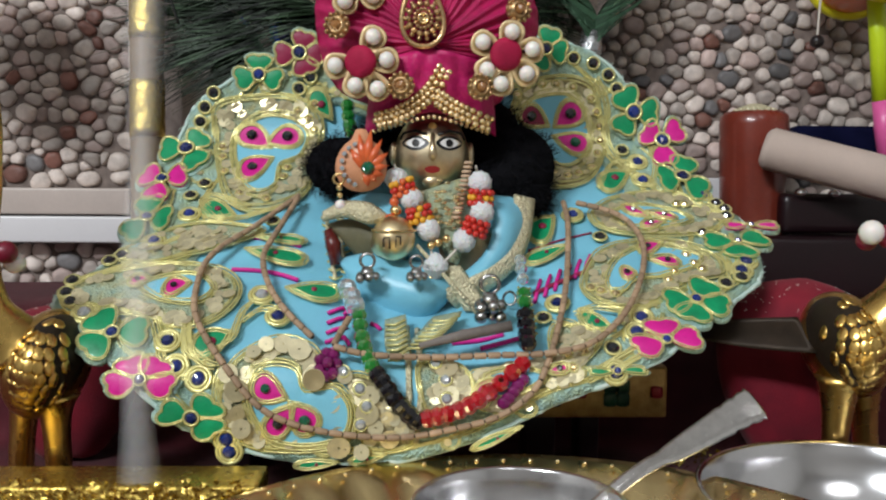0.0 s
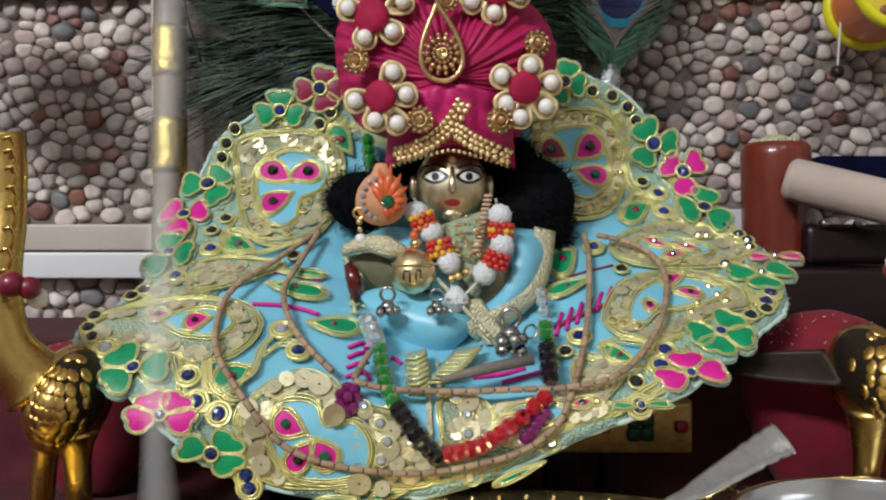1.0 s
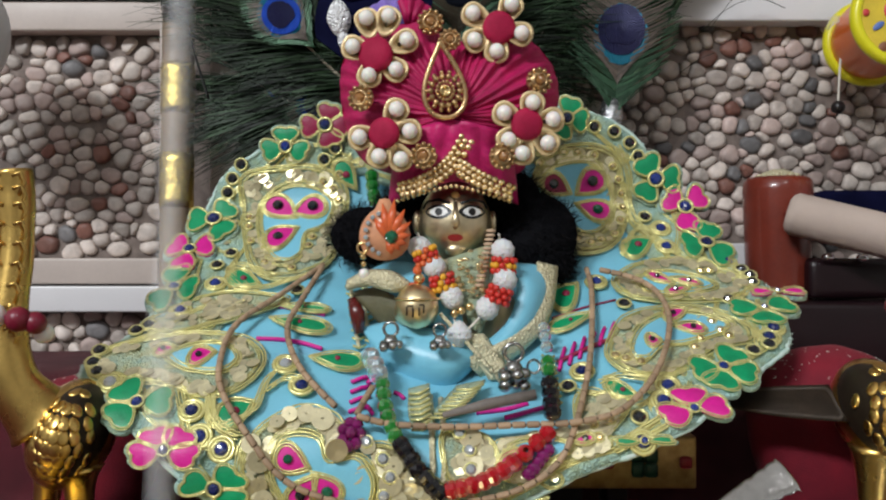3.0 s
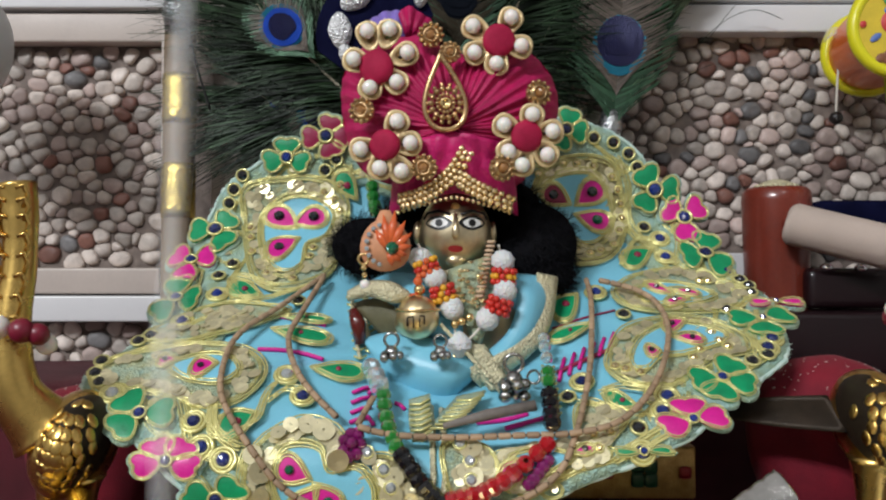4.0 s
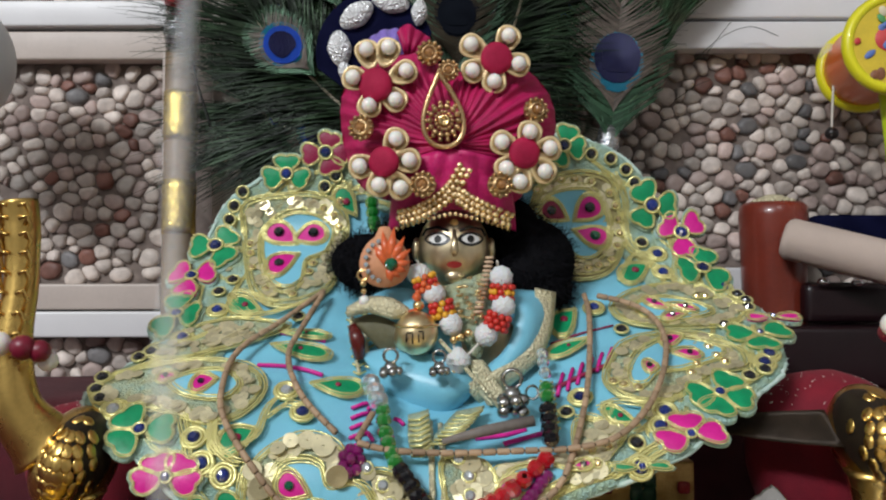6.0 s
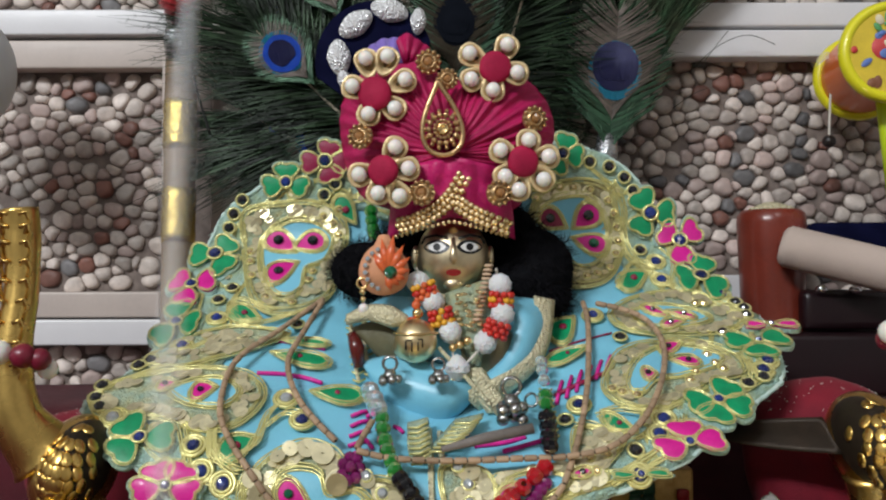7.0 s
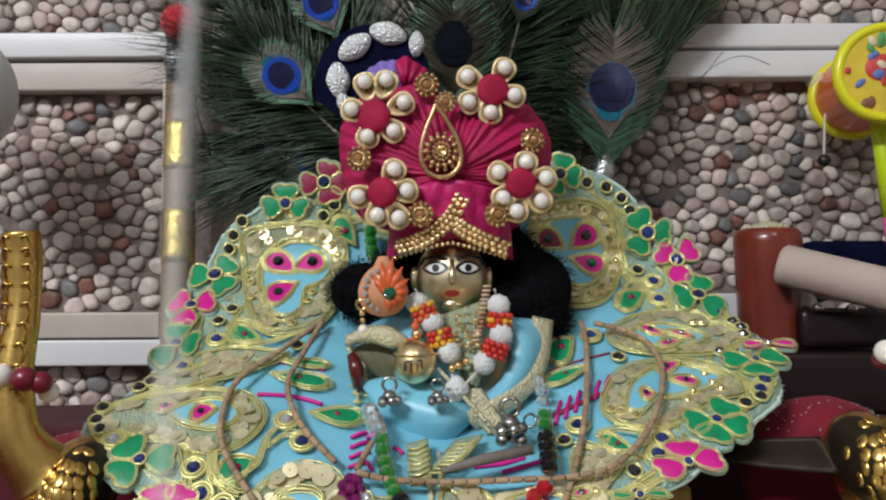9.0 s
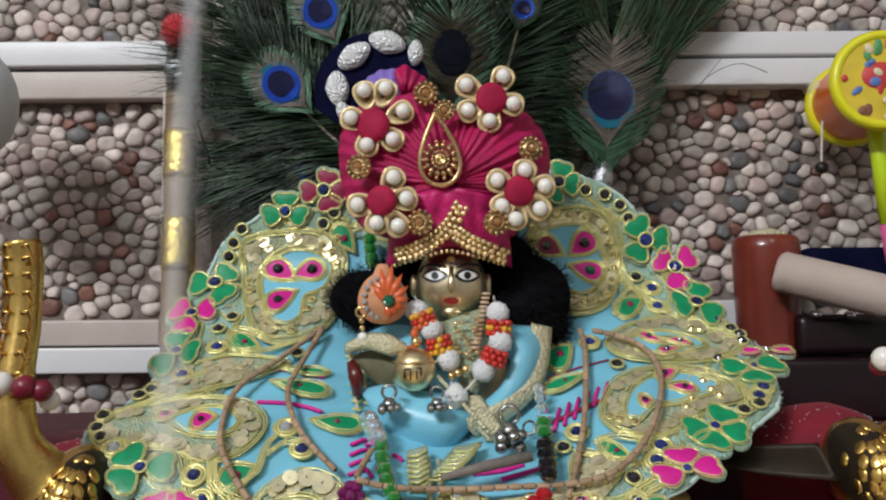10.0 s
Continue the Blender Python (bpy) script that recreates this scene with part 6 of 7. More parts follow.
# ---- peacock feathers behind the idol ----
def feather(root, eye, tip_len, side_len, seed, label, material=None, eye_size=1.0, lean=0.0, spread=1.0, base=None, wild=1.0, first=0.15, count=420, fringe=True, dark_eye=False):
    """A rachis, loose barbs on both sides and a layered eye."""
    rnd = random.Random(seed)
    root, eye = Vector(root), Vector(eye)
    f = thing("peacock_feather", root, label, "feather", "peacock feathers behind the idol")
    axis = (eye - root)
    length = axis.length
    axis.normalize()
    across = Vector((0, -1, 0)).cross(axis).normalized()
    bend = across * lean
    end = eye + axis * tip_len * 0.35

    def spine(t):
        return root.lerp(end, t) + bend * math.sin(math.pi * t) * length

    wpart("rachis", tube([spine(k / 14) for k in range(15)], [0.0011 - 0.0007 * k / 14 for k in range(15)], 6), mat("feather_shaft", (0.5, 0.42, 0.3), 0.4, vary=0.15) if "feather_shaft" not in bpy.data.materials else bpy.data.materials["feather_shaft"], f)
    bm = bmesh.new()
    for side in (-1, 1):
        for k in range(count):
            t = first + (1 - first) * (k + rnd.random()) / count
            p = spine(t)
            grow = (0.45 + 0.75 * t) * side_len * rnd.uniform(0.7, 1.25)
            open_ = (1.15 - 0.75 * t) * spread + rnd.uniform(-0.16, 0.16) * wild
            d = (axis * math.cos(open_) + across * side * math.sin(open_)).normalized()
            droop = Vector((0, 0, -1)) * rnd.uniform(0.0, 0.35) * wild + axis * rnd.uniform(0.0, 0.45) + across * side * rnd.uniform(-0.2, 0.2)
            fwd = rnd.uniform(-0.008, 0.004)
            w0, last = rnd.uniform(0.0003, 0.0006), None
            for s in range(7):
                u = s / 6
                q = p + d * grow * u + droop * grow * u * u * 0.55
                q.y += fwd * math.sin(u * 2.2)
                dirn = (d + droop * 1.1 * u).normalized()
                n = dirn.cross(Vector((0.2 * side, -1, 0.3))).normalized() * w0 * (1.15 - u)
                pair = (bm.verts.new(q - n), bm.verts.new(q + n))
                if last:
                    bm.faces.new((last[0], last[1], pair[1], pair[0]))
                last = pair
                if s in (2, 3, 4, 5) and k % 2 == 0:
                    for flip in (-1, 1):
                        e = q + (dirn + dirn.cross(Vector((0, 1, 0))) * flip * 0.9).normalized() * rnd.uniform(0.002, 0.0045)
                        nn = Vector((0, -0.00012, 0.00012))
                        bm.faces.new((bm.verts.new(q - nn), bm.verts.new(q + nn), bm.verts.new(e)))
    tagged(wpart("barb_fringe", bm, material or M_BARB, f, "loose dark green barbs", False), kind="stuff")
    for j, (w, h, off, m_) in enumerate(((0.0175, 0.0235, -0.001, M_EYE_GREEN), (0.0145, 0.0195, -0.0005, M_EYE_TAN), (0.0088, 0.0098, -0.0022, M_EYE_TEAL), (0.0075, 0.0082, -0.0030, M_EYE_BLUE), (0.0052, 0.0060, -0.0030, M_EYE_DARK))):
        if dark_eye == "indigo" and j == 1:
            off += 0.0055
        if dark_eye == "indigo" and j > 2:
            off += 0.0022
        bold = 1.4 if j > 1 and not dark_eye else 1.0  # the bright eyes are broad, with a small core
        w, h, off = w * eye_size * bold, h * eye_size * bold, off * eye_size
        bm = bmesh.new()
        c = eye + axis * off + Vector((0, -0.0068 - 0.0006 * j, 0))
        n = 40
        if j < 2:  # fine barbs side by side make the outer fields
            for side in (-1, 1):
                for k in range(64):
                    v = -1 + 2 * (k + rnd.random()) / 64
                    reach_ = math.sqrt(max(0.02, 1 - v * v)) * w * rnd.uniform(0.88, 1.12)
                    a0 = c + axis * (v * h * 0.92 - 0.28 * h)
                    last = None
                    for s in range(5):
                        u = s / 4
                        q = a0 + across * side * reach_ * u + axis * (0.30 * h * u + 0.10 * h * u * u) + Vector((0, -0.0008 * math.sin(u * 2.5) + rnd.uniform(-0.0002, 0.0002), 0))
                        half = axis * h / 64 * (1.25 - 0.75 * u)
                        pair = (bm.verts.new(q - half), bm.verts.new(q + half))
                        if last:
                            bm.faces.new((last[0], last[1], pair[1], pair[0]))
                        last = pair
            m_ = {True: (M_EYE_GREEN, M_EYE_TAN_SHADED), "indigo": (M_EYE_GREEN, M_EYE_TAN), False: (M_EYE_GREEN, M_EYE_TAN)}[dark_eye][j]
            tagged(wpart(("eye_fringe", "eye_bronze")[j], bm, m_, f, "", False), kind="stuff")
            continue
        mid = bm.verts.new(c + Vector((0, -0.0006, 0)))
        ring, low = [], []
        for k in range(n):
            a = 2 * math.pi * k / n
            jag = 1 + (0.07 if j < 2 else 0.05) * noise.noise(Vector((k * 1.7, j, seed)))
            notch = 1 - (0.22 * max(0, math.cos(a - math.pi)) ** 6 if j == 4 else 0)
            q = c + axis * math.cos(a) * h * jag * notch * (1.0 if math.cos(a) > 0 else 1.12 if j < 2 else 1.0) + across * math.sin(a) * w * jag * (1 - (0.18 * max(0, -math.cos(a)) if j < 2 else 0))
            ring.append(bm.verts.new(q))
            low.append(bm.verts.new(q + Vector((0, 0.0005, 0))))
        for k in range(n):
            q = (k + 1) % n
            bm.faces.new((mid, ring[k], ring[q]))
            bm.faces.new((ring[k], low[k], low[q], ring[q]))
        m_ = {True: (M_EYE_GREEN, M_EYE_TAN_SHADED, M_EYE_SHADED, M_EYE_SHADED, M_EYE_SHADED), "indigo": (M_EYE_GREEN, M_EYE_TAN, M_EYE_TEAL, M_EYE_DARK, M_EYE_DARK), False: (M_EYE_GREEN, M_EYE_TAN, M_EYE_TEAL, M_EYE_BLUE, M_EYE_DARK)}[dark_eye][j]
        wpart(("eye_fringe", "eye_bronze", "eye_turquoise", "eye_blue", "eye_indigo")[j], bm, m_, f, "", False)
    return f


feather((-0.0235, 0.0700, 0.2004), (-0.0776, 0.0780, 0.2525), 0.05, 0.050, 1, "peacock feather with a bright blue eye, loose dark barbs", None, 0.85, 0.02, 1.1, None, 1.3)
feather((-0.0155, 0.0740, 0.2009), (-0.0586, 0.0820, 0.2902), 0.05, 0.054, 2, "peacock feather with a royal blue eye leaning outwards", None, 0.80, 0.02, 1.1, None, 1.3)
feather((-0.0046, 0.0780, 0.1930), (-0.0620, 0.0840, 0.2097), 0.05, 0.050, 3, "peacock feather with its eye half hidden by the dress", None, 0.75, 0.0, 1.2, None, 1.3)
# dark_eye=True gives this eye its shaded colours; the feather stands in shadow.
feather((0.0062, 0.0500, 0.1975), (0.0068, 0.0560, 0.2619), 0.06, 0.050, 4, "upright peacock feather behind the turban, its eye coloured as in shade", None, 1.15, 0.0, 0.8, None, 0.8, 0.15, 420, True, True)
feather((0.0172, 0.0660, 0.1996), (0.0433, 0.0860, 0.2914), 0.09, 0.060, 5, "dark peacock feather fanning out behind the turban", None, 0.5, 0.0, 1.35, None, 1.2)
feather((-0.0217, 0.0880, 0.1886), (-0.0843, 0.0950, 0.2776), 0.05, 0.040, 12, "dark peacock feather fanning out towards the flute", None, 0.3, 0.02, 1.2, None, 1.2)
feather((-0.0247, 0.0900, 0.1888), (-0.0829, 0.0960, 0.2190), 0.05, 0.036, 13, "dark peacock feather with trailing loose barbs", None, 0.3, 0.0, 1.2, None, 1.5)
feather((0.0237, 0.0860, 0.1994), (0.0619, 0.0980, 0.2745), 0.08, 0.060, 14, "dark peacock feather fanning out beside the turban", None, 0.3, 0.0, 1.3, None, 1.2)
wide = feather((0.0825, 0.0880, 0.2072), (0.0856, 0.0880, 0.2480), 0.07, 0.034, 6, "broad peacock feather with an indigo eye, silver wrapped stem", M_BARB_BROWN, 1.5, 0.0, 0.70, None, 0.5, 0.10, 420, True, "indigo")
bm = bmesh.new()
plume = random.Random(8)
for k in range(1500):
    u = plume.random()
    p = Vector((0.0843, 0.0900, 0.2196)).lerp(Vector((0.1136, 0.0920, 0.2841)), u) + Vector((plume.uniform(-0.004, 0.014) * (0.3 + u), plume.uniform(0, 0.006), 0))
    d = Vector((plume.uniform(0.05, 0.75) * (0.35 + u), plume.uniform(-0.08, 0.06), 1)).normalized()
    curl, length = plume.uniform(-0.15, 0.35), plume.uniform(0.03, 0.07)
    w0, last = plume.uniform(0.0003, 0.0006), None
    for s in range(6):
        t = s / 5
        q = p + d * length * t + Vector((1, 0, -0.2)) * curl * length * t * t
        n = d.cross(Vector((0, 1, 0))).normalized() * w0 * (1.15 - t)
        pair = (bm.verts.new(q - n), bm.verts.new(q + n))
        if last:
            bm.faces.new((last[0], last[1], pair[1], pair[0]))
        last = pair
tagged(wpart("plume", bm, M_BARB_BROWN, wide, "long brown-green plume", False), kind="stuff")
for pts in ([(0.1296, 0.1000, 0.2507), (0.1432, 0.1000, 0.2625), (0.1581, 0.1000, 0.2678), (0.1721, 0.1000, 0.2629)], [(0.1340, 0.1000, 0.2521), (0.1417, 0.1000, 0.2625), (0.1478, 0.1000, 0.2700)], [(0.1199, 0.1040, 0.2307), (0.1304, 0.1040, 0.2381), (0.1379, 0.1040, 0.2411)]):
    wpart("stray_barb", tube(smooth_line(pts, 6), 0.00022, 4), M_BARB, wide)
wpart("foil_wrap", tube([(0.0811, 0.0860, 0.1989), (0.0814, 0.0850, 0.2051), (0.0826, 0.0860, 0.2137)], [0.0052, 0.0060, 0.0050], 12), M_FOIL, wide, "silver foil wrapped stem")

# ---- bamboo flute leaning on the wall ----
flute = thing("bamboo_flute", (-0.1301, 0.0850, 0.0749), "brown bamboo flute with gold foil bands and a red pompom", "flute")
top, low = Vector((-0.1315, 0.0950, 0.2750)), Vector((-0.1302, 0.0850, 0.1133))
wpart("flute_tube", tube([low.lerp(top, k / 10) for k in range(11)] + [top, top + Vector((0, 0, -0.004))], [0.0078] * 11 + [0.0062, 0.006], 24), M_BAMBOO, flute)
for a, b in (((-0.1296, 0.0920, 0.2326), (-0.1294, 0.0920, 0.2076)), ((-0.1283, 0.0890, 0.1881), (-0.1280, 0.0890, 0.1611))):
    za, zb = a[2], b[2]
    pa = low.lerp(top, (za - low.z) / (top.z - low.z))
    pb = low.lerp(top, (zb - low.z) / (top.z - low.z))
    wpart("foil_band", tube([pa.lerp(pb, k / 6) for k in range(7)], [0.0081 + 0.00025 * (k % 2) for k in range(7)], 24), M_GOLD_FOIL, flute, "crinkled gold foil band")
wpart("foil_collar", tube([(-0.1320, 0.0920, 0.2735), (-0.1316, 0.0910, 0.2635), (-0.1312, 0.0920, 0.2536)], [0.006, 0.0078, 0.0070], 14), M_FOIL, flute, "silver foil collar")
bm = ball((-0.1308, 0.0850, 0.2821), (0.0084, 0.0084, 0.0090), None, 18, 12)
for k in range(500):
    d = Vector((plume.gauss(0, 1), plume.gauss(0, 1), plume.gauss(0, 1))).normalized()
    p = Vector((-0.1308, 0.0850, 0.2821)) + d * 0.0078
    e = p + d * 0.0022
    n = d.orthogonal().normalized() * 0.0003
    bm.faces.new((bm.verts.new(p - n), bm.verts.new(p + n), bm.verts.new(e)))
wpart("pompom", bm, mat("red_wool", (0.5, 0.012, 0.02), 0.85, vary=0.25, scale=200, fine=1500, bump=0.5, sheen=0.5), flute, "red wool pompom")
wpart("tassel", tube(smooth_line([(-0.1258, 0.0830, 0.2656), (-0.1210, 0.0820, 0.2396), (-0.1133, 0.0820, 0.2140)], 6), 0.0007, 6), M_BLACK, flute, "dark cord")

# ---- white plush ball at the edge of the shelf ----
plush = thing("plush_ball", (-0.205, 0.05, 0.21), "white fluffy plush ball hanging beside the wall", "ornament")
bm = ball((-0.2235, 0.05, 0.2385), (0.0285, 0.026, 0.0305), None, 36, 24)
wpart("plush_body", bm, M_WHITE_PLUSH, plush)
wpart("hanging_loop", tube([(-0.2235, 0.05, 0.267), (-0.2235, 0.06, 0.36), (-0.2235, 0.118, 0.40)], 0.0006, 6), M_STRING, plush)

# ---- toy rattle drum ----
drum = thing("rattle_drum", (0.2095, 0.0750, 0.2356), "lemon yellow and orange plastic toy rattle drum with a printed face", "toy drum")
front, back = Vector((0.2058, 0.0500, 0.2454)), Vector((0.2121, 0.0960, 0.2444))
ax = (front - back).normalized()
to_drum = Matrix.Translation(back) @ ax.to_track_quat("Z", "Y").to_matrix().to_4x4()
span = (front - back).length
wpart("drum_body", lathe([(0.0185, 0), (0.0195, span * 0.25), (0.0185, span * 0.5), (0.0195, span * 0.8), (0.0205, span)], 48, None, to_drum), M_ORANGE_PLASTIC, drum, "orange drum body")
for h, r in ((0.0, 0.0205), (span, 0.0225)):
    wpart("drum_rim", lathe([(r - 0.0028, h - 0.003), (r + 0.0002, h - 0.0034), (r + 0.0014, h), (r + 0.0002, h + 0.0032), (r - 0.0022, h + 0.0036), (r - 0.0034, h + 0.0020)], 56, None, to_drum), M_YELLOW_PLASTIC, drum, "yellow drum rim")
wpart("drum_skin", lathe([(0, span + 0.0022), (0.0195, span + 0.0020)], 56, None, to_drum), mat("yellow_printed_skin", (0.75, 0.55, 0.05), 0.4, vary=0.15, scale=120), drum, "yellow printed drum skin")
wpart("drum_skin", lathe([(0.0185, -0.002), (0, -0.002)], 48, None, to_drum), M_ORANGE_PLASTIC, drum)
inks = [mat("ink_" + n_, c_, 0.5, vary=0.1, scale=200, bump=0) for n_, c_ in (("red", (0.6, 0.05, 0.05)), ("blue", (0.12, 0.2, 0.5)), ("green", (0.1, 0.35, 0.12)), ("cream", (0.75, 0.65, 0.45)), ("brown", (0.25, 0.1, 0.05)), ("pink", (0.7, 0.25, 0.35)))]
wpart("printed_shape", lathe([(0, 0.0003), (0.0075, 0.0003), (0.008, 0)], 20, None, to_drum @ Matrix.Translation((-0.002, 0.002, span + 0.0022)) @ Matrix.Diagonal((1, 0.8, 1, 1))), inks[0], drum)
for k in range(34):
    a, r = plume.uniform(0, 6.28), plume.choice((0.4, 0.9, 1.2, 1.45, 1.6)) * 0.011
    s1, s2 = plume.uniform(0.0012, 0.0035), plume.uniform(0.0010, 0.0024)
    m = to_drum @ Matrix.Translation((r * math.cos(a), r * math.sin(a), span + 0.0024 + 0.00002 * k)) @ pose(0, 0, 0, 0, 0, math.degrees(a) + plume.uniform(-30, 30))
    wpart("printed_shape", lathe([(0, 0.0002), (0.9, 0.0002), (1, 0)], 12, None, m @ Matrix.Diagonal((s1, s2, 1, 1))), inks[k % 6], drum)
wpart("drum_handle", tube([(0.2092, 0.0660, 0.2326), (0.2115, 0.0660, 0.2109), (0.2146, 0.0660, 0.1804)], [0.0040, 0.0040, 0.0042], 16), M_LIME_PLASTIC, drum, "lime handle")
wpart("handle_grip", tube([(0.2146, 0.0660, 0.1804), (0.2169, 0.0660, 0.1669), (0.2194, 0.0660, 0.1485)], [0.0042, 0.0047, 0.0040], 16), M_PINK_PLASTIC, drum, "pink handle grip")
wpart("cord", tube(smooth_line([(0.1981, 0.0880, 0.2560), (0.1952, 0.0860, 0.2497), (0.1944, 0.0880, 0.2328), (0.1943, 0.0900, 0.2130)], 5), 0.0006, 6), M_STRING, drum, "white string")
wpart("striker_bead", ball((0.1943, 0.0900, 0.2112), (0.0034, 0.0034, 0.0032), None, 16, 12), M_BLACK_BEAD, drum, "black striker bead")
for k in range(7):
    p = Vector((0.1971, 0.0880, 0.2546))
    wpart("frayed_end", tube([p, p + Vector((-0.004 - 0.0008 * k, -0.001 * k, -0.001 * k + 0.001)), p + Vector((-0.009 - 0.0004 * k, -0.0006 * k, -0.0012 * k))], 0.00022, 4), M_STRING, drum)

# ---- toy swing: turned posts, padded rod, dark box ----
swing = thing("toy_swing", (0.166, 0.085, 0.088), "red lacquered wooden toy swing with a cream padded rod", "toy swing")
PX, PY = (0.1646, 0.0900, 0.1616)[0], 0.090
wpart("post", lathe([(0.0, 0.0870), (0.0150, 0.0875), (0.0158, 0.10), (0.0152, 0.13), (0.0160, 0.155), (0.0165, 0.170), (0.0160, 0.1745), (0.0140, 0.1765), (0.0, 0.1770)], 36, None, Matrix.Translation((PX, PY, 0))), M_WOOD_RED, swing)
bm = bmesh.new()
lathe([(0.0098, 0.1768), (0.0075, 0.1790), (0.0030, 0.1806), (0.0, 0.1808)], 24, bm, Matrix.Translation((PX, PY, 0)))
for k in range(16):
    a = 2 * math.pi * k / 16
    ball((PX + 0.0090 * math.cos(a), PY + 0.0090 * math.sin(a), 0.1772), (0.0018, 0.0018, 0.0011), None, 8, 6, bm)
wpart("post_cap", bm, M_GOLD_LACE, swing, "gold filigree cap")
ra, rb = Vector((0.1596, 0.0660, 0.1585)), Vector((0.2161, 0.0400, 0.1411))
bm, rings = bmesh.new(), []
rods = [ra.lerp(rb, k / 60) for k in range(61)]
wpart("padded_rod", tube(rods, [0.0064 + 0.0034 * min(1, k / 3) ** 0.5 + 0.00016 * (k % 2) for k in range(61)], 22), M_COTTON, swing, "cream cotton padded rod")
wpart("rod_core", tube([(PX, PY, 0.1605), ra.lerp(rb, 0.1)], 0.004, 12), M_WOOD_RED, swing)
wpart("cloth_scrap", box((0.1904, 0.1000, 0.1554), (0.2586, 0.1120, 0.1713), 0.003), M_NAVY, swing, "folded navy cloth")
wpart("lower_rail", box((0.172, 0.070, 0.118), (0.32, 0.098, 0.137), 0.004, 3), M_WOOD_DARK, swing, "dark wooden rail")
wpart("swing_box", box((0.150, 0.058, 0.0885), (0.32, 0.112, 0.117), 0.003, 3), M_WOOD_DARK, swing, "dark wooden box")
# Two highlights on the dark box, modelled as small bright beads.
for px in ((0.1796, 0.0665, 0.1375), (0.1957, 0.0665, 0.1371)):
    wpart("metal_stud", ball(Vector(px) + Vector((0, 0.002, 0)), (0.0030, 0.0028, 0.0022), None, 12, 8), M_STEEL, swing, "small bright bead standing in for a highlight")

# ---- red cushions on the step ----
for c, r, lab in (((0.1477, 0.0000, 0.0835), (0.0300, 0.022, 0.0205), "crimson dotted velvet cushion mottled with darker red"), ((-0.1398, 0.0120, 0.0749), (0.028, 0.018, 0.017), "crimson dotted velvet cushion beside the brass bird")):
    cu = thing("cushion", (c[0], c[1], 0.03), lab, "cushion")
    bm = ball(c, r, None, 36, 24)
    for v in bm.verts:
        v.co += Vector((0, 0, 0.0012 * noise.noise(v.co * 90)))
        if v.co.z < c[2]:
            v.co.z = c[2] + (v.co.z - c[2]) * (c[2] - 0.028) / r[2]
    wpart("cushion_cover", bm, M_CUSHION, cu)
    bm = bmesh.new()
    for k in range(110):
        a, b_ = plume.uniform(-1.4, 1.4), plume.uniform(-0.1, 1.3)
        d = Vector((math.sin(a) * math.cos(b_), -math.cos(a) * math.cos(b_), math.sin(b_)))
        ball(Vector(c) + Vector((d.x * r[0], d.y * r[1], d.z * r[2])) * 1.001, (0.0003, 0.0003, 0.0002), None, 5, 3, bm)
    tagged(wpart("white_dots", bm, M_STRING, cu, "tiny white woven dots"), kind="stuff")

# ---- painted seat under the dress ----
seat = thing("low_stool", (0.04, 0.0, 0.028), "gold painted low wooden stool with green and red flower motifs", "stool")
sx = (0.0927, -0.0180, 0.0620)[0]
wpart("stool_top", box((-sx + 0.01, -0.018, 0.0535), (sx, 0.026, 0.0728), 0.0012), mat("gold_painted_wood", (0.55, 0.36, 0.12), 0.35, metal=0.6, second=(0.35, 0.2, 0.06), scale=250, fine=1200, bump=0.5), seat)
for px in (0.082, 0.047, -0.01, -0.07):
    wpart("stool_leg", box((px - 0.020 if px > 0.06 else px - 0.006, -0.006, 0.0282), (px - 0.012 if px > 0.06 else px + 0.006, 0.010, 0.054), 0.001), M_WOOD_DARK, seat)
DARK_GREEN = mat("dark_green_paint", (0.01, 0.06, 0.03), 0.35, vary=0.2, scale=200)
for cx, cz in ((0.0735, 0.0632), (0.0480, 0.0632), (0.0235, 0.0632)):
    for k in range(4):
        a = math.pi / 4 + k * math.pi / 2
        wpart("painted_leaf", box((cx + 0.0034 * math.cos(a) - 0.0024, -0.0188, cz + 0.0036 * math.sin(a) - 0.0026), (cx + 0.0034 * math.cos(a) + 0.0024, -0.0179, cz + 0.0036 * math.sin(a) + 0.0026), 0.0012), DARK_GREEN, seat, "dark green painted leaf")
for cx in (0.0600, 0.0885, 0.0350):
    wpart("painted_dot", box((cx - 0.0022, -0.0187, 0.0612), (cx + 0.0022, -0.0179, 0.0656), 0.0012), M_LIP, seat, "red painted dot")


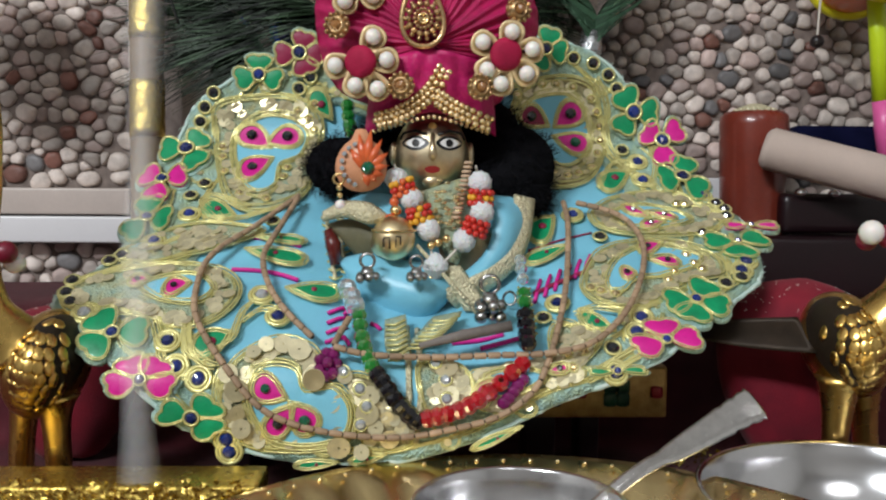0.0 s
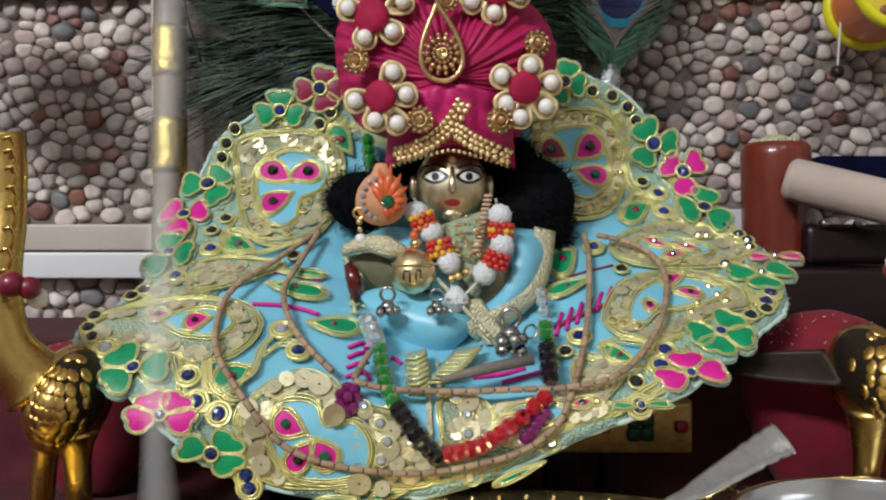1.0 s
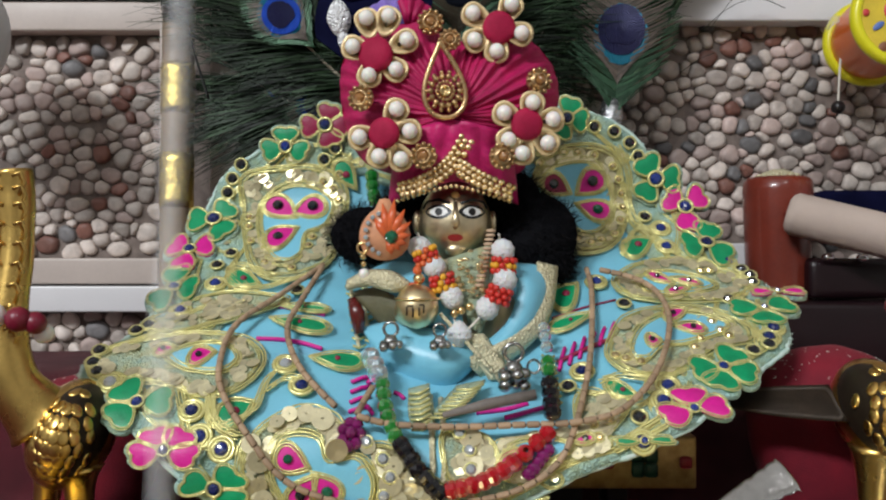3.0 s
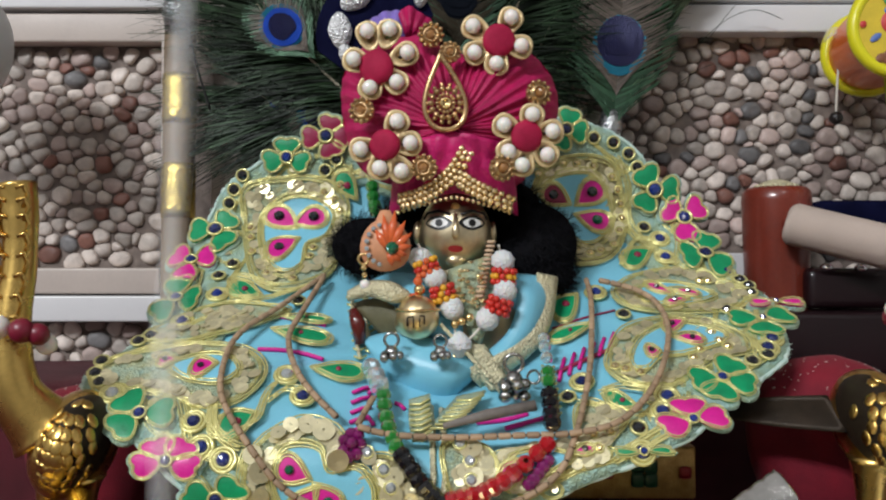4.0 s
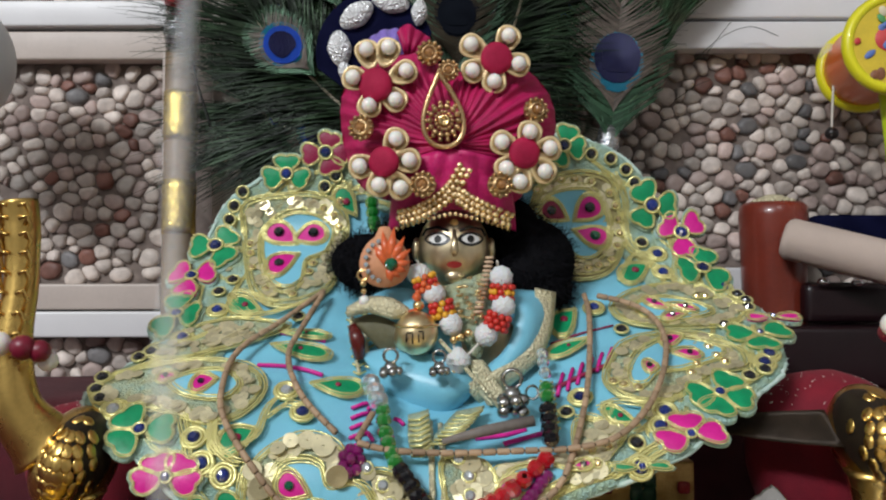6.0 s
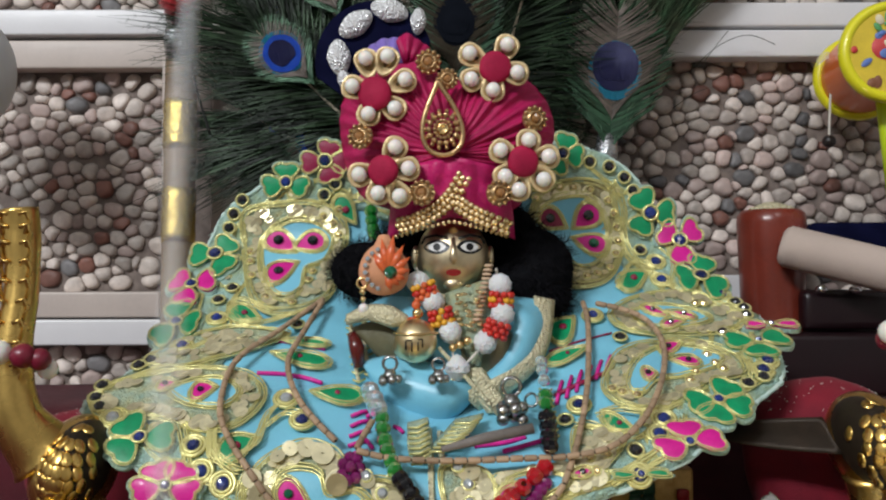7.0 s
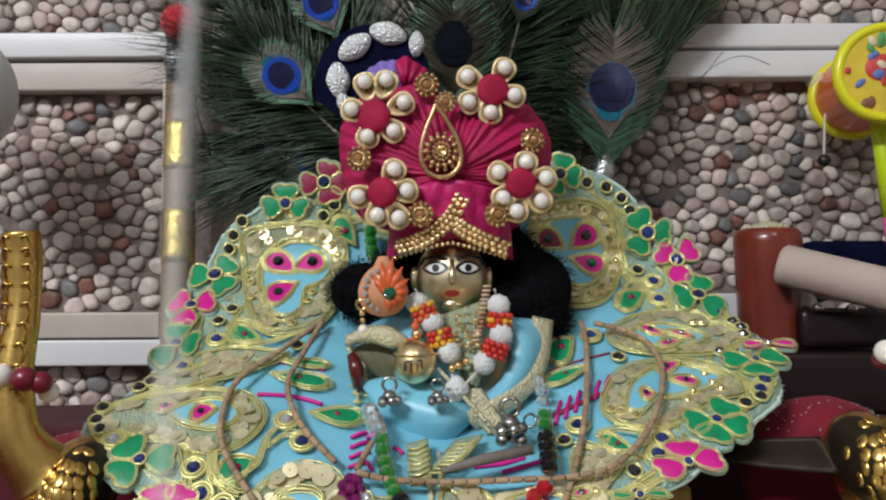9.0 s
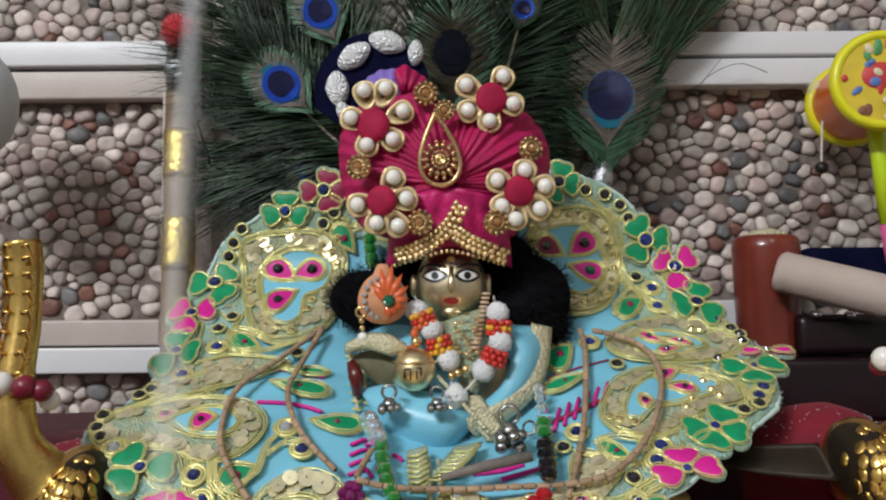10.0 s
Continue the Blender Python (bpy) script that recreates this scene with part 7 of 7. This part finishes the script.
# ---- brass birds ----
def bird(xb, side, yb, zb, tail):
    """side: +1 when the neck rises on the right of the body. One plain mesh."""
    out = []
    body = Vector((xb, yb, zb))
    bm = ball(body, (0.0125, 0.022, 0.0185), pose(0, 0, 0, 0, -14 * side, 0), 32, 22)
    out.append((bm, 0))
    neck = smooth_line([body + Vector((0.006 * side, -0.008, 0.006)), body + Vector((0.0145 * side, -0.012, 0.020)), body + Vector((0.0165 * side, -0.011, 0.040)), body + Vector((0.0155 * side, -0.008, 0.060)), body + Vector((0.0165 * side, -0.006, 0.078)), body + Vector((0.0175 * side, -0.006, 0.088))], 6)
    rad = [0.0125, 0.0115, 0.0105, 0.0098, 0.0092, 0.0085, 0.0080, 0.0076, 0.0072, 0.0068, 0.0066, 0.0063, 0.0061, 0.0060, 0.0058, 0.0057, 0.0056, 0.0056, 0.0055, 0.0055, 0.0055, 0.0056, 0.0058, 0.0060, 0.0060, 0.0060, 0.0060, 0.0060, 0.0060, 0.0060, 0.0060]
    out.append((tube(neck, rad[:len(neck)], 18), 0))
    for k in range(9):
        p = neck[10 + 2 * k]
        for s in (-1, 1):
            out.append((tube([p + Vector((s * 0.0035, -0.0048, -0.003)), p + Vector((s * 0.0052, -0.0040, 0.0015)), p + Vector((s * 0.0042, -0.0052, 0.0045)), p + Vector((s * 0.0018, -0.0060, 0.0035))], 0.0007, 6), 0))
    wing = body + Vector((-0.0030 * side, -0.0045, 0.0015))
    out.append((ball(wing, (0.0098, 0.0205, 0.0160), pose(0, 0, 0, 0, -14 * side, 0), 28, 20), 1))
    for r in range(8):
        for k in range(7):
            u = -0.85 + 1.7 * (k + 0.5 * (r % 2)) / 6.5
            w = 0.92 - 1.84 * r / 7.4
            if u * u + w * w > 0.93:
                continue
            y = -math.sqrt(max(0, 1 - u * u - w * w))
            q = pose(0, 0, 0, 0, -14 * side, 0) @ Vector((u * 0.0098, y * 0.0205, w * 0.0160))
            nrm = Vector((u / 0.0098, y / 0.0205, w / 0.0160)).normalized()
            m = Matrix.Translation(wing + q) @ nrm.to_track_quat("Z", "Y").to_matrix().to_4x4()
            out.append((lathe([(0, 0.0004), (0.0017, 0.0005), (0.0021, 0.0003), (0.0023, -0.0002)], 8, None, m @ Matrix.Diagonal((0.85, 1.2, 1, 1))), 0))
    for dx, dy in ((-0.004, -0.006), (0.009, 0.004)):
        out.append((tube(smooth_line([body + Vector((dx * side, dy, -0.010)), Vector((xb + dx * side * 1.15, yb + dy, 0.060)), Vector((xb + dx * side * 1.3, yb + dy, 0.045)), Vector((xb + dx * side * 1.3, yb + dy, 0.032))], 5), [0.0085, 0.0074, 0.0064, 0.0056, 0.0050, 0.0046, 0.0044, 0.0042, 0.0042, 0.0042, 0.0041, 0.0041, 0.0041, 0.0041, 0.0042, 0.0044], 14), 0))
        for t in (-1, 0, 1):
            out.append((tube([(xb + dx * side * 1.3, yb + dy, 0.0335), (xb + dx * side * 1.3 + t * 0.006, yb + dy - 0.009, 0.0312)], [0.0030, 0.0022], 8), 0))
    if tail:
        a = body + Vector((-0.012 * side, 0.010, 0.004))
        b = Vector((xb - tail * side, yb + 0.026, 0.0865))
        t_ = loft([a + Vector((0, 0, 0.004)), a.lerp(b, 0.5) + Vector((0, 0, 0.0035)), b + Vector((0, 0, 0.0008))], [a + Vector((0, -0.016, -0.006)), a.lerp(b, 0.5) + Vector((0, -0.012, -0.0045)), b + Vector((0, -0.004, -0.0012))], 0.002, 6, 6)
        bmesh.ops.solidify(t_, geom=t_.faces[:], thickness=0.003)
        out.append((t_, 2))
    return join(out)


# The gold tail's shadow is put into its colour as a dark brown.
M_TAIL_SHADED = mat("tail_brass_shaded", (0.085, 0.06, 0.042), 0.5, metal=0.3, vary=0.25, scale=120, bump=0.2)
tagged(part("brass_bird", bird((-0.1243, -0.0450, 0.0838)[0], -1, -0.042, 0.079, 0), [M_ANTIQUE, M_BLACKENED, M_TAIL_SHADED]), "antique gold brass bird with blackened scale feathers and raised neck", "figurine", "pair of brass birds")
tagged(part("brass_bird", bird((0.1463, -0.0450, 0.0883)[0], 1, -0.042, 0.086, 0.052), [M_ANTIQUE, M_BLACKENED, M_TAIL_SHADED]), "antique gold brass bird with a long flat tail", "figurine", "pair of brass birds")
for spots, lab in (((((-0.1387, -0.0660, 0.1204), "cream_pearl", 0.0040), ((-0.1311, -0.0660, 0.1193), "maroon_bead", 0.0040), ((-0.1268, -0.0640, 0.1180), "maroon_bead", 0.0036), ((-0.1261, -0.0600, 0.1145), "cream_pearl", 0.0034), ((-0.1466, -0.0620, 0.1211), "maroon_bead", 0.004)), "maroon and pearl bead string round a brass neck"),
                   ((((0.1423, -0.0640, 0.1258), "cream_pearl", 0.0040), ((0.1429, -0.0600, 0.1231), "maroon_bead", 0.0034), ((0.1481, -0.0640, 0.1246), "maroon_bead", 0.004)), "pearl and maroon bead string round a brass neck")):
    st = thing("bead_string", spots[0][0], lab, "bead string")
    for p, m_, s in spots:
        shared("string_bead", SMALL[m_], Matrix.Translation(p) @ Matrix.Scale(s, 4), st)
    wpart("string", tube([p for p, m_, s in spots], 0.0006, 5), M_STRING, st)

# ---- brass plate, steel bowls, spoon ----
plate = thing("brass_plate", (0.028, -0.155, 0.028), "shining brass plate with a fluted rim", "plate")
bm, rings, sides = bmesh.new(), [], 144
for r, z, fl in ((0.0, 0.0302, 0), (0.070, 0.0302, 0), (0.080, 0.0308, 0), (0.088, 0.0360, 0.4), (0.097, 0.0455, 1.0), (0.1035, 0.0490, 0.5), (0.1055, 0.0500, 0), (0.1065, 0.0492, 0), (0.1030, 0.0455, 0.4), (0.090, 0.0335, 0.2), (0.080, 0.0284, 0), (0.0, 0.0284, 0)):
    if r == 0:
        rings.append([bm.verts.new((0.028, -0.155, z))])
        continue
    rings.append([bm.verts.new((0.028 + (r + fl * 0.0012 * math.cos(k * 2 * math.pi * 36 / sides)) * math.cos(2 * math.pi * k / sides), -0.155 + (r + fl * 0.0012 * math.cos(k * 2 * math.pi * 36 / sides)) * math.sin(2 * math.pi * k / sides), z - fl * 0.0010 * math.cos(k * 2 * math.pi * 36 / sides))) for k in range(sides)])
for a, b in zip(rings, rings[1:]):
    for k in range(sides):
        q = (k + 1) % sides
        if len(a) == 1:
            bm.faces.new((a[0], b[k], b[q]))
        elif len(b) == 1:
            bm.faces.new((a[k], b[0], a[q]))
        else:
            bm.faces.new((a[k], b[k], b[q], a[q]))
bmesh.ops.recalc_face_normals(bm, faces=bm.faces[:])
wpart("plate_body", bm, mat("yellow_brass", (0.88, 0.69, 0.34), 0.26, metal=1.0, vary=0.1, scale=50, bump=0.04), plate)
for k in range(72):
    a = 2 * math.pi * k / 72
    if math.sin(a) > -0.2:
        shared("rim_bead", SMALL["pale_gold_sequin"], Matrix.Translation((0.028 + 0.1015 * math.cos(a), -0.155 + 0.1015 * math.sin(a), 0.0492)) @ Matrix.Scale(0.0008, 4), plate)


def bowl(name, c, r, h, label):
    b = thing(name, c, label, "bowl")
    wpart("bowl_body", lathe([(0, 0.002), (r * 0.62, 0.0022), (r * 0.86, h * 0.35), (r * 0.955, h * 0.8), (r * 0.965, h * 0.96), (r * 0.985, h), (r, h * 0.985), (r * 0.985, h * 0.93), (r * 0.97, h * 0.7), (r * 0.88, h * 0.3), (r * 0.64, 0.0005), (0, 0.0003)], 72, None, Matrix.Translation(c)), M_STEEL, b)
    return b


bowl("steel_bowl", (0.0275, -0.103, 0.0305), 0.0300, 0.0235, "small polished stainless steel bowl standing on the brass plate")
bowl("steel_bowl", (0.128, -0.103, 0.0285), 0.0500, 0.0275, "wide stainless steel bowl with an empty bright interior")
spoon = thing("spoon", (0.035, -0.10, 0.036), "old steel spoon with a scalloped handle leaning in the bowl", "spoon")
sp = smooth_line([(0.1052, -0.0700, 0.0729), (0.0954, -0.0730, 0.0687), (0.0776, -0.0800, 0.0611), (0.0623, -0.0870, 0.0555), (0.0400, -0.098, 0.0420)], 8)
bm, rows = bmesh.new(), []
for k, p in enumerate(sp):
    t = k / (len(sp) - 1)
    w = (0.0023 + 0.0034 * max(0, 1 - t * 1.7) ** 0.6) * (0.75 if k == 0 else 1) + 0.0003 * math.sin(k * 2.2) * (t < 0.3)
    d = (sp[min(k + 1, len(sp) - 1)] - sp[max(k - 1, 0)]).normalized()
    n = d.cross(Vector((0.1, -0.75, 0.65))).normalized()
    up = n.cross(d).normalized()
    rows.append([bm.verts.new(p + n * w * math.cos(a) + up * (0.0007 + 0.0002 * (k % 2)) * math.sin(a)) for a in [2 * math.pi * j / 12 for j in range(12)]])
for a, b in zip(rows, rows[1:]):
    for j in range(12):
        bm.faces.new((a[j], a[(j + 1) % 12], b[(j + 1) % 12], b[j]))
bm.faces.new(rows[0])
bm.faces.new(rows[-1])
bmesh.ops.recalc_face_normals(bm, faces=bm.faces[:])
wpart("spoon_handle", bm, mat("worn_steel", (0.86, 0.85, 0.83), 0.2, metal=1.0, vary=0.14, scale=250, fine=1000, bump=0.25), spoon)
wpart("spoon_bowl", ball((0.0325, -0.1005, 0.0375), (0.011, 0.0075, 0.0026), pose(0, 0, 0, 0, -20, 10), 20, 10), M_STEEL, spoon)
# gold tinsel trim in front of the cushions
tinsel = thing("tinsel_trim", (-0.09, -0.082, 0.03), "crinkled gold tinsel trim along a low box", "trim")
wpart("trim_box", box((-0.150, -0.080, 0.0282), (-0.048, -0.060, 0.0500), 0.001), M_GOLD_FOIL, tinsel, "gold foil covered low box")
bm = bmesh.new()
for k in range(700):
    p = Vector((plume.uniform(-0.150, -0.048), -0.0808 + plume.uniform(-0.0008, 0.0006), plume.uniform(0.0300, 0.0525)))
    d = Vector((plume.gauss(0, 1), plume.gauss(-0.4, 0.5), plume.gauss(0, 1))).normalized() * plume.uniform(0.0012, 0.0026)
    n = d.cross(Vector((plume.gauss(0, 1), 1, plume.gauss(0, 1)))).normalized() * 0.0009
    bm.faces.new([bm.verts.new(q) for q in (p - n, p + d * 0.5 - n * 0.6, p + d, p + n)])
tagged(wpart("tinsel", bm, M_GOLD_FOIL, tinsel, "crinkled gold tinsel", False), kind="stuff")
tinsel2 = thing("tinsel_trim", (0.0946, -0.0450, 0.0491), "short tuft of gold tinsel behind the bowl", "trim")
bm = bmesh.new()
for k in range(90):
    p = Vector((0.0911, -0.0470, 0.0474)) + Vector((plume.uniform(-0.007, 0.012), plume.uniform(-0.003, 0.003), plume.uniform(-0.02, 0.003)))
    d = Vector((plume.gauss(0, 1), plume.gauss(-0.4, 0.5), plume.gauss(0, 1))).normalized() * plume.uniform(0.0012, 0.0026)
    n = d.cross(Vector((plume.gauss(0, 1), 1, plume.gauss(0, 1)))).normalized() * 0.0009
    bm.faces.new([bm.verts.new(q) for q in (p - n, p + d * 0.5 - n * 0.6, p + d, p + n)])
wpart("tinsel", bm, M_GOLD_FOIL, tinsel2, "", False)

# ---- a thin column of incense smoke rising in front of the dress ----
smoke = thing("incense_smoke", (-0.082, -0.075, 0.052), "thin pale column of incense smoke rising in front", "smoke", kind="stuff")
for layer, grow in enumerate((0.22, 0.4, 0.58, 0.75, 0.9, 1.1)):
    line = smooth_line([(-0.0838, -0.075, 0.046), (-0.0845, -0.074, 0.085), (-0.0826, -0.073, 0.130), (-0.0812, -0.072, 0.175), (-0.0782, -0.071, 0.230), (-0.0745, -0.070, 0.300)], 8)
    bm, rows = bmesh.new(), []
    for k, p in enumerate(line):
        r = (0.0056 - 0.0014 * k / len(line) + 0.0008 * math.sin(k * 0.5 + layer * 0.3)) * grow
        rows.append([bm.verts.new(p + Vector((r * math.sin(radians(a)), -0.6 * r * math.cos(radians(a)), 0))) for a in range(-90, 91, 15)])
    for a, b in zip(rows, rows[1:]):
        for q in range(len(a) - 1):
            bm.faces.new((a[q], a[q + 1], b[q + 1], b[q]))
    wpart("smoke_layer", bm, M_SMOKE, smoke)


# ---- the printed pebbles of the wall tiles, built in relief and packed side by side ----
peb = np.random.RandomState(4)
X0, X1, Z0, Z1, STEP = -0.27, 0.27, 0.075, 0.335, 0.0079
AX = 1.16  # pebbles lie flat: wider than high
nx, nz = int((X1 - X0) / STEP / AX * 1.02), int((Z1 - Z0) / STEP * 1.12)
seeds = np.array([((i + 0.5 * (j % 2)) * STEP, j * STEP * 0.9) for j in range(nz) for i in range(nx)])
seeds += peb.uniform(-0.52, 0.52, seeds.shape) * STEP
for _ in range(2):
    diff = seeds[:, None] - seeds[None]
    dist = np.sqrt((diff ** 2).sum(-1)) + np.eye(len(seeds))
    push = np.clip(STEP * 0.80 - dist, 0, None)
    seeds += 0.5 * (diff / dist[..., None] * push[..., None]).sum(1)
seeds = seeds * np.array([AX, 1.0]) + np.array([X0, Z0])


def free_spot(x, z):
    for x0, x1, z0, z1 in ((-0.30, -0.1445, 0.2718, 0.2853), (-0.30, -0.1455, 0.2545, 0.2695), (-0.30, -0.1475, 0.1232, 0.1366), (-0.30, -0.1435, 0.1088, 0.1222), (-0.1468, -0.1060, 0.06, 0.34),
                           (0.06, 0.30, 0.2640, 0.2885), (0.10, 0.165, 0.1265, 0.1445)):
        if x0 - 0.0035 < x < x1 + 0.0035 and z0 - 0.003 < z < z1 + 0.003:
            return False
    return True


seeds = np.array([s for s in seeds if free_spot(*s)])
SIDES = 14
angles = np.arange(SIDES) * 2 * math.pi / SIDES
ways = np.stack([np.cos(angles), np.sin(angles)], 1)
tones = ([M_PEBBLE] * 14 + [M_PEBBLE_PINK] * 5 + [M_PEBBLE_RUST] * 2 + [M_PEBBLE_GREY] * 1)


weight = (peb.uniform(0.0, 1.0, len(seeds)) ** 2) * STEP ** 2 * 0.45


def outline_of(i):
    d = (seeds - seeds[i]) / np.array([AX, 1.0])
    near = np.argsort((d ** 2).sum(1))[1:13]
    lean, slim = peb.uniform(0, math.pi), peb.uniform(0.66, 1.0)
    reach = STEP * 0.74 / np.sqrt(np.cos(angles - lean) ** 2 + (np.sin(angles - lean) / slim) ** 2) * (1 + 0.06 * peb.uniform(-1, 1, SIDES))
    for q in near:
        along = ways @ d[q]
        half = max(0.12 * (d[q] ** 2).sum(), ((d[q] ** 2).sum() + weight[i] - weight[q]) / 2)
        reach = np.where(along > 1e-6, np.minimum(reach, half / np.maximum(along, 1e-6)), reach)
    reach = reach * 0.985 - 0.00008 + 0.0003 * (peb.rand() - 0.6)
    for _ in range(3):
        reach = np.minimum(reach, (np.roll(reach, 1) + 2 * reach + np.roll(reach, -1)) / 4 * 1.03)
    return ways * reach[:, None] * np.array([AX, 1.0])


def pebble_geometry(i):
    line = outline_of(i)
    high = 0.0019 + 0.0015 * peb.rand()
    tip = peb.uniform(-0.3, 0.3, 2)
    verts = []
    for r, h in ((1.0, 0.0), (0.94, 0.5), (0.76, 0.84), (0.45, 0.98)):
        for u, v in line:
            verts.append((u * r, -high * h * (1 + tip[0] * u / 0.006 + tip[1] * v / 0.006), v * r))
    verts.append((0, -high, 0))
    faces = []
    for ring in range(3):
        for k in range(SIDES):
            q = (k + 1) % SIDES
            faces.append((ring * SIDES + k, ring * SIDES + q, (ring + 1) * SIDES + q, (ring + 1) * SIDES + k))
    for k in range(SIDES):
        faces.append((3 * SIDES + k, 3 * SIDES + (k + 1) % SIDES, 4 * SIDES))
    return verts, faces


rank = sorted(range(len(seeds)), key=lambda i: (min(abs(seeds[i][0] + 0.195), abs(seeds[i][0] - 0.165)), seeds[i][1]))
single = set(rank[:300])
rest_v, rest_f, rest_m = [], [], []
for i, (x, z) in enumerate(seeds):
    verts, faces = pebble_geometry(i)
    tone = int(peb.randint(len(tones)))
    if i in single:
        me = bpy.data.meshes.new("pebble")
        me.from_pydata(verts, [], faces)
        me.materials.append(tones[tone])
        me.polygons.foreach_set("use_smooth", [True] * len(me.polygons))
        ob = new("pebble", me)
        ob.location = (x, WALL + 0.0035, z)
        ob.parent = wall_back
    else:
        base_ = len(rest_v)
        rest_v += [(a + x, b + WALL + 0.0035, c + z) for a, b, c in verts]
        rest_f += [tuple(base_ + k for k in f) for f in faces]
        rest_m += [tone] * len(faces)
me = bpy.data.meshes.new("pebbles")
me.from_pydata(rest_v, [], rest_f)
kinds = [M_PEBBLE_REST, M_PEBBLE_PINK, M_PEBBLE_RUST, M_PEBBLE_GREY]
for m_ in kinds:
    me.materials.append(m_)
me.polygons.foreach_set("material_index", [0 if t < 14 else 1 if t < 19 else 2 if t < 21 else 3 for t in rest_m])
me.polygons.foreach_set("use_smooth", [True] * len(me.polygons))
rest = new("pebbles", me)
rest.parent = wall_back
tagged(rest, "further printed pebbles of the wall tiles, built in relief", kind="stuff")
